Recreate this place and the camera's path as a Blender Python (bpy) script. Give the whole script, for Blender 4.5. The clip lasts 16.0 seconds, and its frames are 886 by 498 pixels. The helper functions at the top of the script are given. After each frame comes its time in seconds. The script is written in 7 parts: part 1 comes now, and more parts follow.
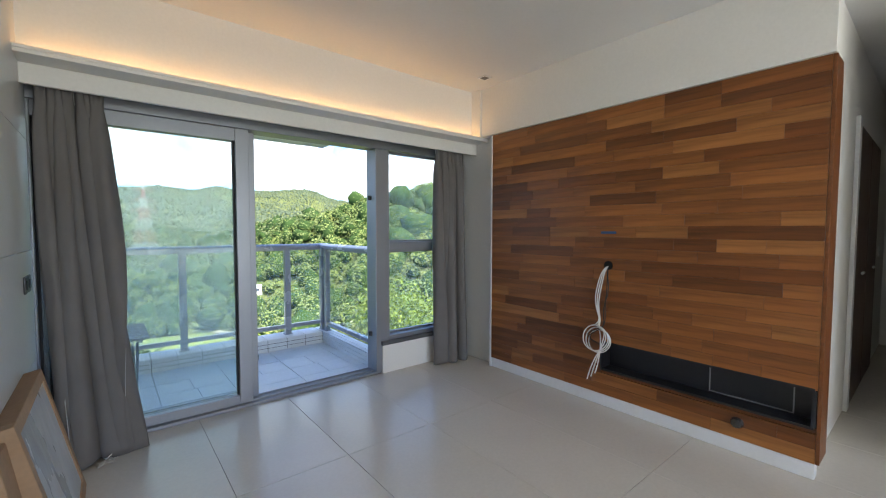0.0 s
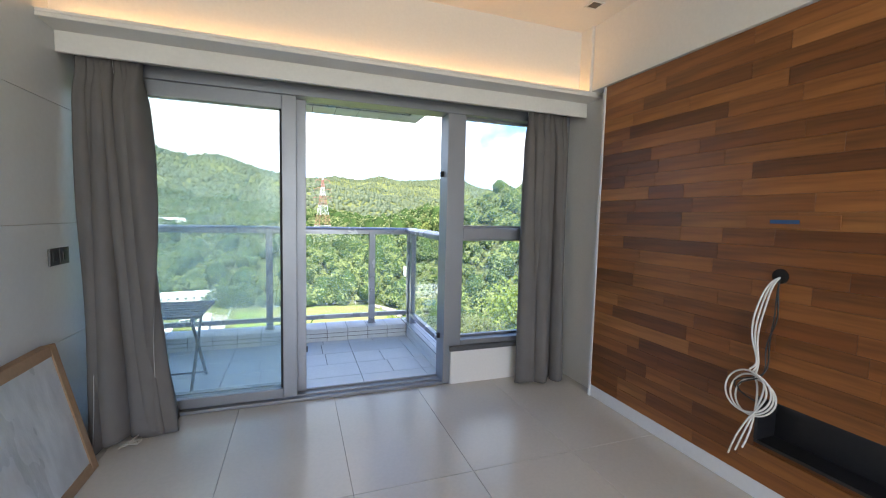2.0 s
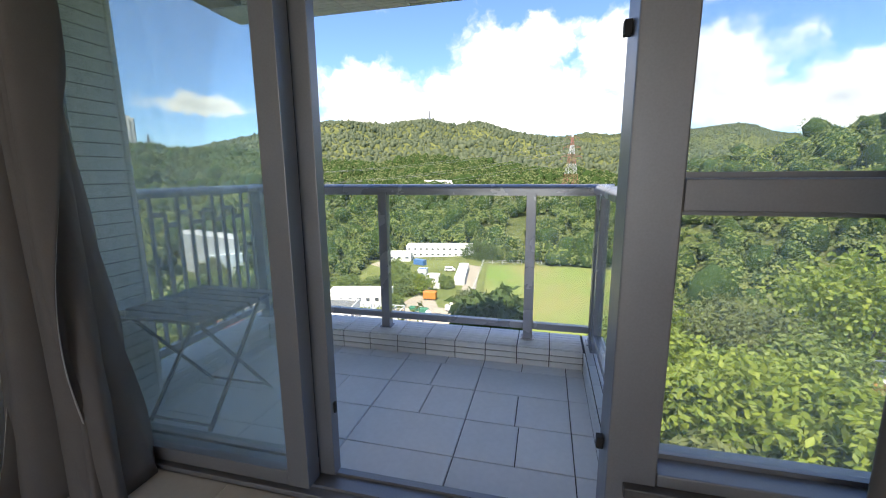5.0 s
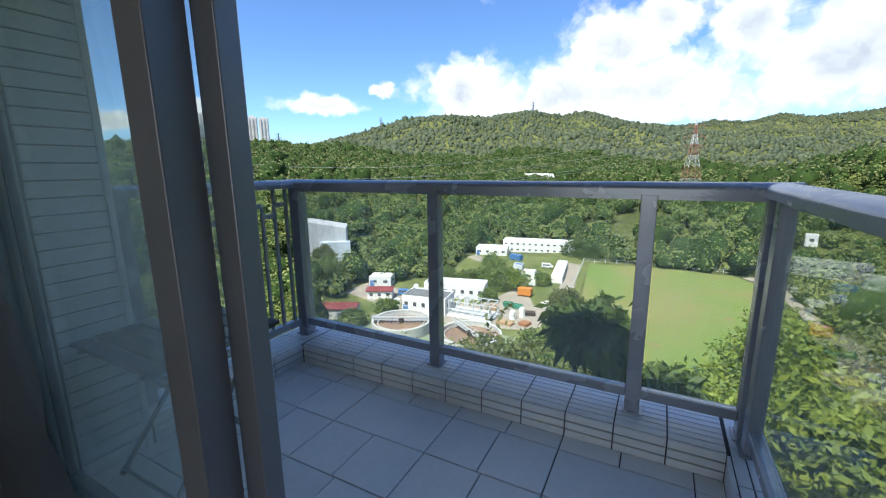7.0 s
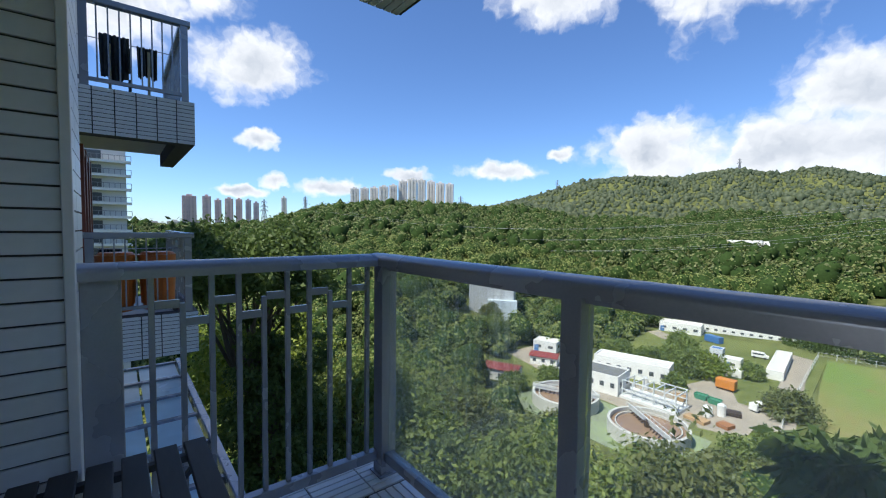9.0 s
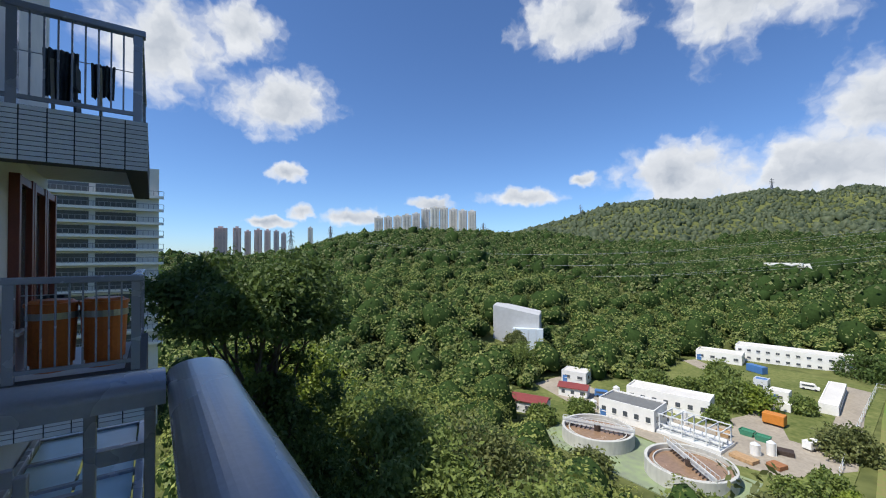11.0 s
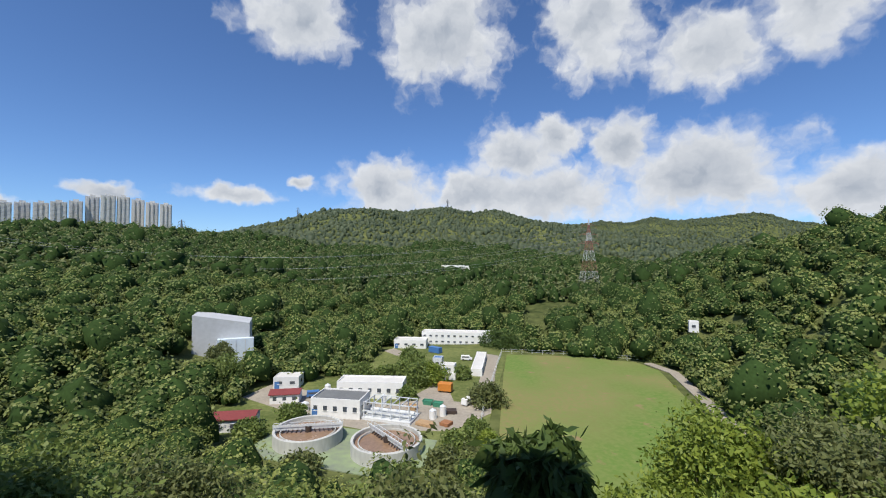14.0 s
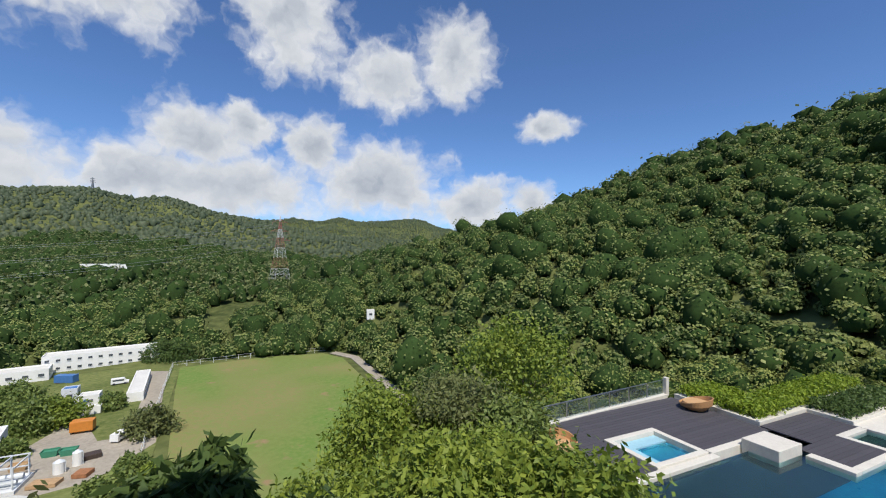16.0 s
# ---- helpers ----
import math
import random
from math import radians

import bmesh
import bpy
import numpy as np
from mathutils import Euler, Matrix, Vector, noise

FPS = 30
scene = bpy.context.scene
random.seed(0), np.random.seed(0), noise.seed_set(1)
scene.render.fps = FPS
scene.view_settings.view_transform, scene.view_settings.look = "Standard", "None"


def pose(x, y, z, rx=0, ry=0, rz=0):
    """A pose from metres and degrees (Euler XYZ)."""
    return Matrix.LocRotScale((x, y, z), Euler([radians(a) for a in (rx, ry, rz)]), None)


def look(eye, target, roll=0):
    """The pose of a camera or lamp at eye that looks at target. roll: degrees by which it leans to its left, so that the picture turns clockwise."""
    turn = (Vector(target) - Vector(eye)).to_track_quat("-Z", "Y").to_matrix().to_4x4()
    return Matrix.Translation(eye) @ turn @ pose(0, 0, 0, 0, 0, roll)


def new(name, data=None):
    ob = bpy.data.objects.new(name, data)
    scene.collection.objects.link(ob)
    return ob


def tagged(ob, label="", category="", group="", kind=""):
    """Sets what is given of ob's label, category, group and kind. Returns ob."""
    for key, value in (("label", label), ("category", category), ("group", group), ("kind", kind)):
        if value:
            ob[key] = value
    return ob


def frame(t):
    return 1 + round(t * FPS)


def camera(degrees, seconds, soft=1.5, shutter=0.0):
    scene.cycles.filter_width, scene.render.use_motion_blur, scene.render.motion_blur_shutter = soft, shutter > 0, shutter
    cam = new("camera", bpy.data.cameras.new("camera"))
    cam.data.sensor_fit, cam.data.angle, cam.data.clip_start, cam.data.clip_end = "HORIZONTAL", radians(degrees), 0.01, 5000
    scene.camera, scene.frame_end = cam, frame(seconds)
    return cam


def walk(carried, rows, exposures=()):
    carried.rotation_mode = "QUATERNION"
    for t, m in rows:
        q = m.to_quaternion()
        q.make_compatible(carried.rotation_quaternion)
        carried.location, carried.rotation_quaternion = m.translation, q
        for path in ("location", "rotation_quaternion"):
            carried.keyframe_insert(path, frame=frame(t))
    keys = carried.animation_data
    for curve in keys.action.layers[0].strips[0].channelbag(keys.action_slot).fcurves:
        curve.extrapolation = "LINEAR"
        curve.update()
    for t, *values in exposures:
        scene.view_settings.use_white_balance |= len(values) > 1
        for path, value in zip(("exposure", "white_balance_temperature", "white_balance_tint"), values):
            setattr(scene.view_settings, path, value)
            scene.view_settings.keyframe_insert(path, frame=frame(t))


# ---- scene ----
cam = camera(94.6, 16.0, soft=1.1)
walk(cam, [
    (0.0, look((-0.885, -3.339, 1.317), (0.384, -1.795, 1.221), 0.1)),
    (0.5, look((-0.807, -3.304, 1.313), (0.396, -1.71, 1.21), 0.5)),
    (1.0, look((-0.661, -3.282, 1.276), (0.441, -1.616, 1.175), 0.6)),
    (1.5, look((-0.403, -3.14, 1.294), (0.521, -1.371, 1.162), 1.2)),
    (2.0, look((-0.066, -2.992, 1.284), (0.603, -1.114, 1.124), 1.4)),
    (2.5, look((0.235, -2.799, 1.269), (0.679, -0.857, 1.1), 1.5)),
    (3.0, look((0.434, -2.479, 1.248), (0.637, -0.498, 1.058), 1.6)),
    (3.5, look((0.598, -2.122, 1.235), (0.579, -0.137, 0.994), 1.3)),
    (4.0, look((0.708, -1.784, 1.239), (0.505, 0.184, 0.946), 0.4)),
    (6.5, look((0.779, -0.792, 1.18), (-0.018, 0.994, 0.762), -0.5)),
    (7.0, look((0.711, -0.546, 1.212), (-0.207, 1.188, 0.821), -0.6)),
    (7.5, look((0.646, -0.307, 1.238), (-0.422, 1.347, 0.886), -0.5)),
    (8.0, look((0.553, -0.109, 1.269), (-0.688, 1.433, 0.981), -0.2)),
    (8.5, look((0.415, 0.096, 1.279), (-0.996, 1.499, 1.075), 0.2)),
    (9.0, look((0.291, 0.378, 1.265), (-1.27, 1.623, 1.165), 0.7)),
    (11.5, look((-0.435, 1.375, 1.379), (-2.063, 2.536, 1.427), -0.00)),
    (12, look((-0.44, 1.44, 1.35), (-1.958, 2.741, 1.395), 0.50)),
    (12.5, look((-0.38, 1.445, 1.335), (-1.747, 2.904, 1.381), 0.64)),
    (13, look((-0.28, 1.425, 1.33), (-1.44, 3.053, 1.379), 0.62)),
    (13.5, look((-0.17, 1.425, 1.33), (-1.062, 3.214, 1.379), 0.39)),
    (14, look((-0.06, 1.425, 1.33), (-0.626, 3.343, 1.377), 0.16)),
    (14.5, look((0.05, 1.425, 1.33), (-0.156, 3.414, 1.373), -0.05)),
    (15, look((0.15, 1.425, 1.33), (0.319, 3.417, 1.37), -0.21)),
    (15.5, look((0.24, 1.425, 1.33), (0.769, 3.353, 1.37), -0.10)),
    (16, look((0.32, 1.425, 1.33), (1.161, 3.239, 1.367), 0.21)),
], exposures=[
    (0.0, 2.0, 6400, 9), (1.0, 2.1, 6300, 9), (2.0, 2.15, 6600, 11), (3.0, 2.05, 7400, 15), (3.5, 1.9, 7600, 16), (4.0, 1.65, 7600, 17), (6.5, 0.85, 6500, 8),
    (7.5, 0.65, 6500, 9), (9.0, 0.45, 6500, 10), (11.5, 0.05, 6500, 10), (16.0, -0.05, 6500, 10)])

# ---- sky, sun ----
SUN = Vector((-0.06, -0.52, 0.85)).normalized()
sun = new("sun", bpy.data.lights.new("sun", "SUN"))
sun.data.energy, sun.data.angle, sun.data.color = 5.0, radians(0.53), (1.0, 0.95, 0.87)
sun.matrix_world = look((0, 0, 80), Vector((0, 0, 80)) - SUN)


def build_sky():
    w = bpy.data.worlds.new("sky")
    scene.world = w
    w.use_nodes = True
    nt = w.node_tree
    nt.nodes.clear()
    N, L = nt.nodes.new, nt.links.new

    def math_node(op, a, b=None, c=None, clamp=False):
        n = N("ShaderNodeMath")
        n.operation, n.use_clamp = op, clamp
        for i, v in enumerate((a, b, c)):
            if v is None:
                continue
            if isinstance(v, (int, float)):
                n.inputs[i].default_value = v
            else:
                L(v, n.inputs[i])
        return n.outputs[0]

    def vmath(op, a, b):
        n = N("ShaderNodeVectorMath")
        n.operation = op
        for i, v in enumerate((a, b)):
            if v is None:
                continue
            if isinstance(v, tuple):
                n.inputs[i].default_value = v
            else:
                L(v, n.inputs[i])
        return n.outputs["Value"] if op in ("LENGTH",) else n.outputs["Vector"]

    out, bg = N("ShaderNodeOutputWorld"), N("ShaderNodeBackground")
    sky = N("ShaderNodeTexSky")
    sky.sky_type, sky.sun_disc = "NISHITA", False
    sky.sun_elevation = math.asin(SUN.z)
    sky.sun_rotation = math.atan2(SUN.x, SUN.y)
    sky.altitude, sky.air_density, sky.dust_density, sky.ozone_density = 200, 0.85, 0.25, 4.5
    coord = N("ShaderNodeTexCoord").outputs["Generated"]
    sep = N("ShaderNodeSeparateXYZ")
    L(coord, sep.inputs[0])
    # angles in degrees: azimuth to the left of +y, and elevation
    az = math_node("MULTIPLY", math_node("ARCTAN2", math_node("MULTIPLY", sep.outputs[0], -1.0), sep.outputs[1]), 57.2958)
    el = math_node("MULTIPLY", math_node("ARCSINE", sep.outputs[2]), 57.2958)
    comb = N("ShaderNodeCombineXYZ")
    L(az, comb.inputs[0]), L(el, comb.inputs[1])
    p = comb.outputs[0]
    # ragged edges: the ways are bent a little
    bend = N("ShaderNodeTexNoise")
    bend.inputs["Scale"].default_value, bend.inputs["Detail"].default_value = 0.55, 4.0
    L(p, bend.inputs["Vector"])
    p = vmath("ADD", p, vmath("MULTIPLY", vmath("SUBTRACT", bend.outputs["Color"], (0.5, 0.5, 0.5)), (3.6, 2.1, 0.0)))
    # cloud banks: azimuth, elevation, half width, half height
    clouds = CLOUDS
    total = None
    for a, e, wa, we in clouds:
        d = vmath("MULTIPLY", vmath("SUBTRACT", p, (a, e, 0.0)), (1 / wa, 1 / we, 0.0))
        v = math_node("SUBTRACT", 1.0, vmath("LENGTH", d, None))
        total = v if total is None else math_node("SMOOTH_MAX", total, v, 0.12)
    # lobes of the clouds, at three scales
    def fbm(scale, detail, rough, p=p):
        n = N("ShaderNodeTexNoise")
        n.inputs["Scale"].default_value, n.inputs["Detail"].default_value, n.inputs["Roughness"].default_value = scale, detail, rough
        L(p, n.inputs["Vector"])
        return n.outputs["Fac"]
    big, small = fbm(0.16, 4.0, 0.55), fbm(0.45, 4.0, 0.5)
    density = math_node("ADD", total, math_node("MULTIPLY", math_node("SUBTRACT", big, 0.52), 1.5))
    density = math_node("ADD", density, math_node("MULTIPLY", math_node("SUBTRACT", small, 0.5), 0.42))
    ramp = N("ShaderNodeMapRange")
    ramp.interpolation_type = "SMOOTHSTEP"
    ramp.inputs["From Min"].default_value, ramp.inputs["From Max"].default_value = 0.0, 0.56
    L(density, ramp.inputs["Value"])
    # thick parts grey below, bright rims
    shade = N("ShaderNodeMapRange")
    shade.inputs["From Min"].default_value, shade.inputs["From Max"].default_value = 0.15, 1.05
    shade.inputs["To Min"].default_value, shade.inputs["To Max"].default_value = 1.0, 0.12
    L(density, shade.inputs["Value"])
    above = vmath("ADD", p, (0.25, 0.9, 0.0))
    slope = math_node("SUBTRACT", math_node("ADD", big, math_node("MULTIPLY", small, 0.5)), math_node("ADD", fbm(0.16, 4.0, 0.55, above), math_node("MULTIPLY", fbm(0.45, 4.0, 0.5, above), 0.5)))
    shade2 = math_node("ADD", shade.outputs[0], math_node("MULTIPLY", slope, 1.25), clamp=True)
    tint = N("ShaderNodeMix")
    tint.data_type = "RGBA"
    tint.inputs[6].default_value, tint.inputs[7].default_value = (2.7, 3.05, 3.6, 1), (5.6, 5.75, 5.95, 1)
    L(shade2, tint.inputs[0])
    mix = N("ShaderNodeMix")
    mix.data_type = "RGBA"
    clear = N("ShaderNodeMix")
    clear.data_type, clear.blend_type = "RGBA", "MULTIPLY"
    clear.inputs[0].default_value, clear.inputs[7].default_value = 1.0, (0.66, 0.81, 0.99, 1)
    L(sky.outputs[0], clear.inputs[6])
    L(ramp.outputs[0], mix.inputs[0]), L(clear.outputs[2], mix.inputs[6]), L(tint.outputs[2], mix.inputs[7])
    L(mix.outputs[2], bg.inputs[0])
    bg.inputs[1].default_value = 0.15
    L(bg.outputs[0], out.inputs[0])


CLOUDS = [(25.1, 9.4, 7.7, 6.2), (6.2, 8.8, 26.9, 5.4), (5.4, 14.0, 9.4, 5.1), (0.7, 15.9, 5.2, 3.7), (-7.1, 14.2, 5.9, 4.7), (-15.7, 10.2, 13.1, 7.0), (-29.1, 7.3, 9.4, 4.4), (-36.7, 7.5, 4.6, 3.4), (16.3, 28.9, 11.0, 9.0), (-4.3, 29.1, 9.0, 8.9), (-17.2, 23.5, 8.0, 6.2), (-26.2, 26.0, 7.8, 6.1), (36.0, 29.0, 9.6, 5.5), (-39.1, 17.1, 5.3, 2.6), (44.3, 8.0, 6.6, 1.8), (35.8, 10.0, 2.1, 1.3), (89.1, 22.9, 7.8, 5.8), (80.7, 26.6, 6.0, 3.9), (76.2, 19.0, 8.1, 5.2), (75.7, 10.8, 2.7, 1.5), (78.0, 4.4, 3.8, 0.9), (73.6, 5.8, 2.0, 1.5), (67.5, 5.3, 6.3, 1.4), (56.2, 7.3, 3.8, 1.0), (43.8, 7.9, 7.6, 1.5)]
build_sky()

# added fill for the room, set in an assumed, unseen rear window opening
back = new("rear_fill_light", bpy.data.lights.new("rear_fill_light", "AREA"))
back.data.shape, back.data.size, back.data.size_y, back.data.energy, back.data.color = "RECTANGLE", 2.5, 1.9, 23.0, (0.98, 0.97, 0.94)
back.matrix_world = look((0.35, -6.96, 1.38), (0.35, 0.0, 1.2))


# ---- materials ----
def material(name, color, rough=0.6, metal=0.0, spread=0.12, grain=40.0, blotch=2.0, bump=0.0, bump_scale=80.0, tint=None, spec=0.5, random_amount=0.0, stretch=(1, 1, 1), rough_spread=0.1, sheen=0.0):
    """A painted or solid surface: two scales of colour variation, uneven gloss and fine relief."""
    m = bpy.data.materials.new(name)
    m.use_nodes = True
    nt = m.node_tree
    N, L = nt.nodes.new, nt.links.new
    b = nt.nodes["Principled BSDF"]
    coord, mapping = N("ShaderNodeTexCoord"), N("ShaderNodeMapping")
    mapping.inputs["Scale"].default_value = stretch
    L(coord.outputs["Object"], mapping.inputs[0])

    def noise_tex(scale, detail):
        n = N("ShaderNodeTexNoise")
        n.inputs["Scale"].default_value, n.inputs["Detail"].default_value = scale, detail
        L(mapping.outputs[0], n.inputs["Vector"])
        return n.outputs["Fac"]
    one, two = noise_tex(blotch, 4), noise_tex(grain, 3)
    add = N("ShaderNodeMath")
    add.operation = "ADD"
    L(one, add.inputs[0]), L(two, add.inputs[1])
    value = add.outputs[0]
    if random_amount:
        info = N("ShaderNodeObjectInfo")
        r = N("ShaderNodeMath")
        r.operation = "MULTIPLY_ADD"
        r.inputs[1].default_value = random_amount
        L(info.outputs["Random"], r.inputs[0]), L(value, r.inputs[2])
        value = r.outputs[0]
    ramp = N("ShaderNodeMapRange")
    ramp.inputs["From Min"].default_value, ramp.inputs["From Max"].default_value = 0.6, 1.4 + random_amount
    L(value, ramp.inputs["Value"])
    mix = N("ShaderNodeMix")
    mix.data_type = "RGBA"
    second = tint or color
    mix.inputs[6].default_value = (*[c * (1 - spread) for c in color], 1)
    mix.inputs[7].default_value = (*[min(1, c * (1 + spread)) for c in second], 1)
    L(ramp.outputs[0], mix.inputs[0]), L(mix.outputs[2], b.inputs["Base Color"])
    rr = N("ShaderNodeMapRange")
    rr.inputs["To Min"].default_value, rr.inputs["To Max"].default_value = max(0.02, rough - rough_spread), min(1, rough + rough_spread)
    L(one, rr.inputs["Value"]), L(rr.outputs[0], b.inputs["Roughness"])
    b.inputs["Metallic"].default_value = metal
    b.inputs["Specular IOR Level"].default_value = spec
    if bump:
        bn = N("ShaderNodeBump")
        bn.inputs["Strength"].default_value, bn.inputs["Distance"].default_value = bump, 0.004
        L(noise_tex(bump_scale, 4), bn.inputs["Height"]), L(bn.outputs[0], b.inputs["Normal"])
    return m


def glass_material(name, tint=(0.93, 0.97, 0.96), gloss=1.0, dusty=0.05):
    m = bpy.data.materials.new(name)
    m.use_nodes = True
    nt = m.node_tree
    nt.nodes.clear()
    N, L = nt.nodes.new, nt.links.new
    out, mix, tr, gl, fr = N("ShaderNodeOutputMaterial"), N("ShaderNodeMixShader"), N("ShaderNodeBsdfTransparent"), N("ShaderNodeBsdfGlossy"), N("ShaderNodeFresnel")
    tr.inputs[0].default_value = (*tint, 1)
    gl.inputs["Roughness"].default_value = 0.01
    fr.inputs["IOR"].default_value = 1.45
    k = N("ShaderNodeMath")
    k.operation = "MULTIPLY"
    k.inputs[1].default_value = gloss
    film, dust, noise, amount = N("ShaderNodeMixShader"), N("ShaderNodeBsdfTranslucent"), N("ShaderNodeTexNoise"), N("ShaderNodeMapRange")
    dust.inputs[0].default_value = (0.78, 0.86, 0.88, 1)
    noise.inputs["Scale"].default_value, noise.inputs["Detail"].default_value = 1.6, 5
    amount.inputs["To Min"].default_value, amount.inputs["To Max"].default_value = dusty * 0.5, dusty * 1.5
    L(noise.outputs["Fac"], amount.inputs["Value"]), L(amount.outputs[0], film.inputs[0]), L(tr.outputs[0], film.inputs[1]), L(dust.outputs[0], film.inputs[2])
    L(fr.outputs[0], k.inputs[0]), L(k.outputs[0], mix.inputs[0]), L(film.outputs[0], mix.inputs[1]), L(gl.outputs[0], mix.inputs[2]), L(mix.outputs[0], out.inputs[0])
    return m


def glow(name, color, strength):
    m = bpy.data.materials.new(name)
    m.use_nodes = True
    b = m.node_tree.nodes["Principled BSDF"]
    b.inputs["Base Color"].default_value = (*color, 1)
    b.inputs["Emission Color"].default_value = (*color, 1)
    b.inputs["Emission Strength"].default_value = strength
    return m


def leaf_material(name, dark, light, gap=0.15, scale=0.05):
    """Foliage: each card its own shade, and patches of different trees."""
    m = bpy.data.materials.new(name)
    m.use_nodes = True
    nt = m.node_tree
    N, L = nt.nodes.new, nt.links.new
    b = nt.nodes["Principled BSDF"]
    geo, coord, patch = N("ShaderNodeNewGeometry"), N("ShaderNodeTexCoord"), N("ShaderNodeTexNoise")
    patch.inputs["Scale"].default_value, patch.inputs["Detail"].default_value = scale, 5
    L(coord.outputs["Object"], patch.inputs["Vector"])
    a = N("ShaderNodeMath")
    a.operation = "MULTIPLY_ADD"
    a.inputs[1].default_value = 0.55
    tone = N("ShaderNodeAttribute")
    tone.attribute_name = "tone"
    t2 = N("ShaderNodeMath")
    t2.operation = "MULTIPLY_ADD"
    t2.inputs[1].default_value = 0.45
    pr = N("ShaderNodeMapRange")
    pr.inputs["From Min"].default_value, pr.inputs["From Max"].default_value = 0.3, 0.7
    pr.inputs["To Max"].default_value = 0.28
    L(patch.outputs["Fac"], pr.inputs["Value"])
    L(tone.outputs["Fac"], t2.inputs[0]), L(pr.outputs[0], t2.inputs[2])
    L(geo.outputs["Random Per Island"], a.inputs[0]), L(t2.outputs[0], a.inputs[2])
    mix = N("ShaderNodeMix")
    mix.data_type = "RGBA"
    mix.inputs[6].default_value, mix.inputs[7].default_value = (*dark, 1), (*light, 1)
    L(a.outputs[0], mix.inputs[0]), L(mix.outputs[2], b.inputs["Base Color"])
    b.inputs["Roughness"].default_value = 0.55
    b.inputs["Specular IOR Level"].default_value = 0.3
    tr, mixs, out = N("ShaderNodeBsdfTranslucent"), N("ShaderNodeMixShader"), nt.nodes["Material Output"]
    mixs.inputs[0].default_value = 0.35
    L(mix.outputs[2], tr.inputs[0]), L(b.outputs[0], mixs.inputs[1]), L(tr.outputs[0], mixs.inputs[2]), L(mixs.outputs[0], out.inputs[0])
    return m


WHITE = material("white_wall_paint", (0.78, 0.76, 0.72), 0.6, spread=0.04, grain=60, blotch=1.2, bump=0.08, bump_scale=200)
CEIL = material("ceiling_paint", (0.75, 0.74, 0.72), 0.7, spread=0.03, bump=0.05, bump_scale=150)
TRIM = material("white_trim", (0.78, 0.78, 0.78), 0.4, spread=0.04)
FLOOR = material("beige_porcelain", (0.62, 0.58, 0.525), 0.22, spread=0.06, grain=55, blotch=2.2, bump=0.02, random_amount=0.15, rough_spread=0.06)
GROUT = material("grout", (0.45, 0.415, 0.37), 0.85, spread=0.12)
WALLTILE = material("pale_wall_tile", (0.62, 0.63, 0.62), 0.35, spread=0.04, blotch=3)
ALU = material("grey_aluminium", (0.28, 0.29, 0.315), 0.42, 0.55, spread=0.07, grain=150, blotch=5, bump=0.03, bump_scale=300)
RAIL = material("rail_paint", (0.35, 0.365, 0.41), 0.26, 0.3, spread=0.08, grain=120, blotch=4, bump=0.03, bump_scale=260)
RUBBER = material("black_gasket", (0.02, 0.02, 0.022), 0.7)
GLASS = glass_material("window_glass", (0.94, 0.97, 0.955), 0.15, 0.10)
RAILGLASS = glass_material("railing_glass", (0.945, 0.975, 0.96), 0.3, 0.06)
CURTAIN = material("grey_curtain_cloth", (0.165, 0.155, 0.148), 0.9, spread=0.10, grain=260, blotch=7, bump=0.25, bump_scale=420, spec=0.2)
LINING = material("pale_curtain_lining", (0.50, 0.50, 0.50), 0.85, spread=0.08, grain=220, blotch=7, bump=0.15, bump_scale=380, spec=0.2)
BLACKBOARD = material("black_laminate", (0.015, 0.015, 0.018), 0.35, spread=0.2)
SMALLTILE = material("grey_facade_tile", (0.73, 0.745, 0.755), 0.38, spread=0.09, grain=30, blotch=3, random_amount=0.5, bump=0.05)
JOINT = material("dark_joint", (0.07, 0.07, 0.07), 0.9, spread=0.2)
BALTILE = material("balcony_floor_tile", (0.75, 0.755, 0.75), 0.42, spread=0.09, grain=35, blotch=3, random_amount=0.4, bump=0.06, bump_scale=60)
CONCRETE = material("painted_concrete", (0.64, 0.65, 0.63), 0.75, spread=0.10, grain=12, blotch=0.8, bump=0.1)
BUILDING = material("pale_tower_cladding", (0.60, 0.60, 0.57), 0.6, spread=0.08, grain=6, blotch=0.5)


# ---- building helpers ----
ORIGIN = {}


def box(bm, x0, x1, y0, y1, z0, z1, bevel=0.0):
    made = bmesh.ops.create_cube(bm, size=1.0, matrix=Matrix.LocRotScale(((x0 + x1) / 2, (y0 + y1) / 2, (z0 + z1) / 2), None, (x1 - x0, y1 - y0, z1 - z0)))
    if bevel:
        edges = {e for v in made["verts"] for e in v.link_edges}
        bmesh.ops.bevel(bm, geom=list(edges), offset=bevel, segments=2, affect="EDGES", profile=0.5)
    return bm


def bar(bm, a, b, radius, sides=8):
    """A round bar from a to b."""
    a, b = Vector(a), Vector(b)
    d = b - a
    m = Matrix.Translation((a + b) / 2) @ d.to_track_quat("Z", "Y").to_matrix().to_4x4()
    bmesh.ops.create_cone(bm, cap_ends=True, segments=sides, radius1=radius, radius2=radius, depth=d.length, matrix=m)
    return bm


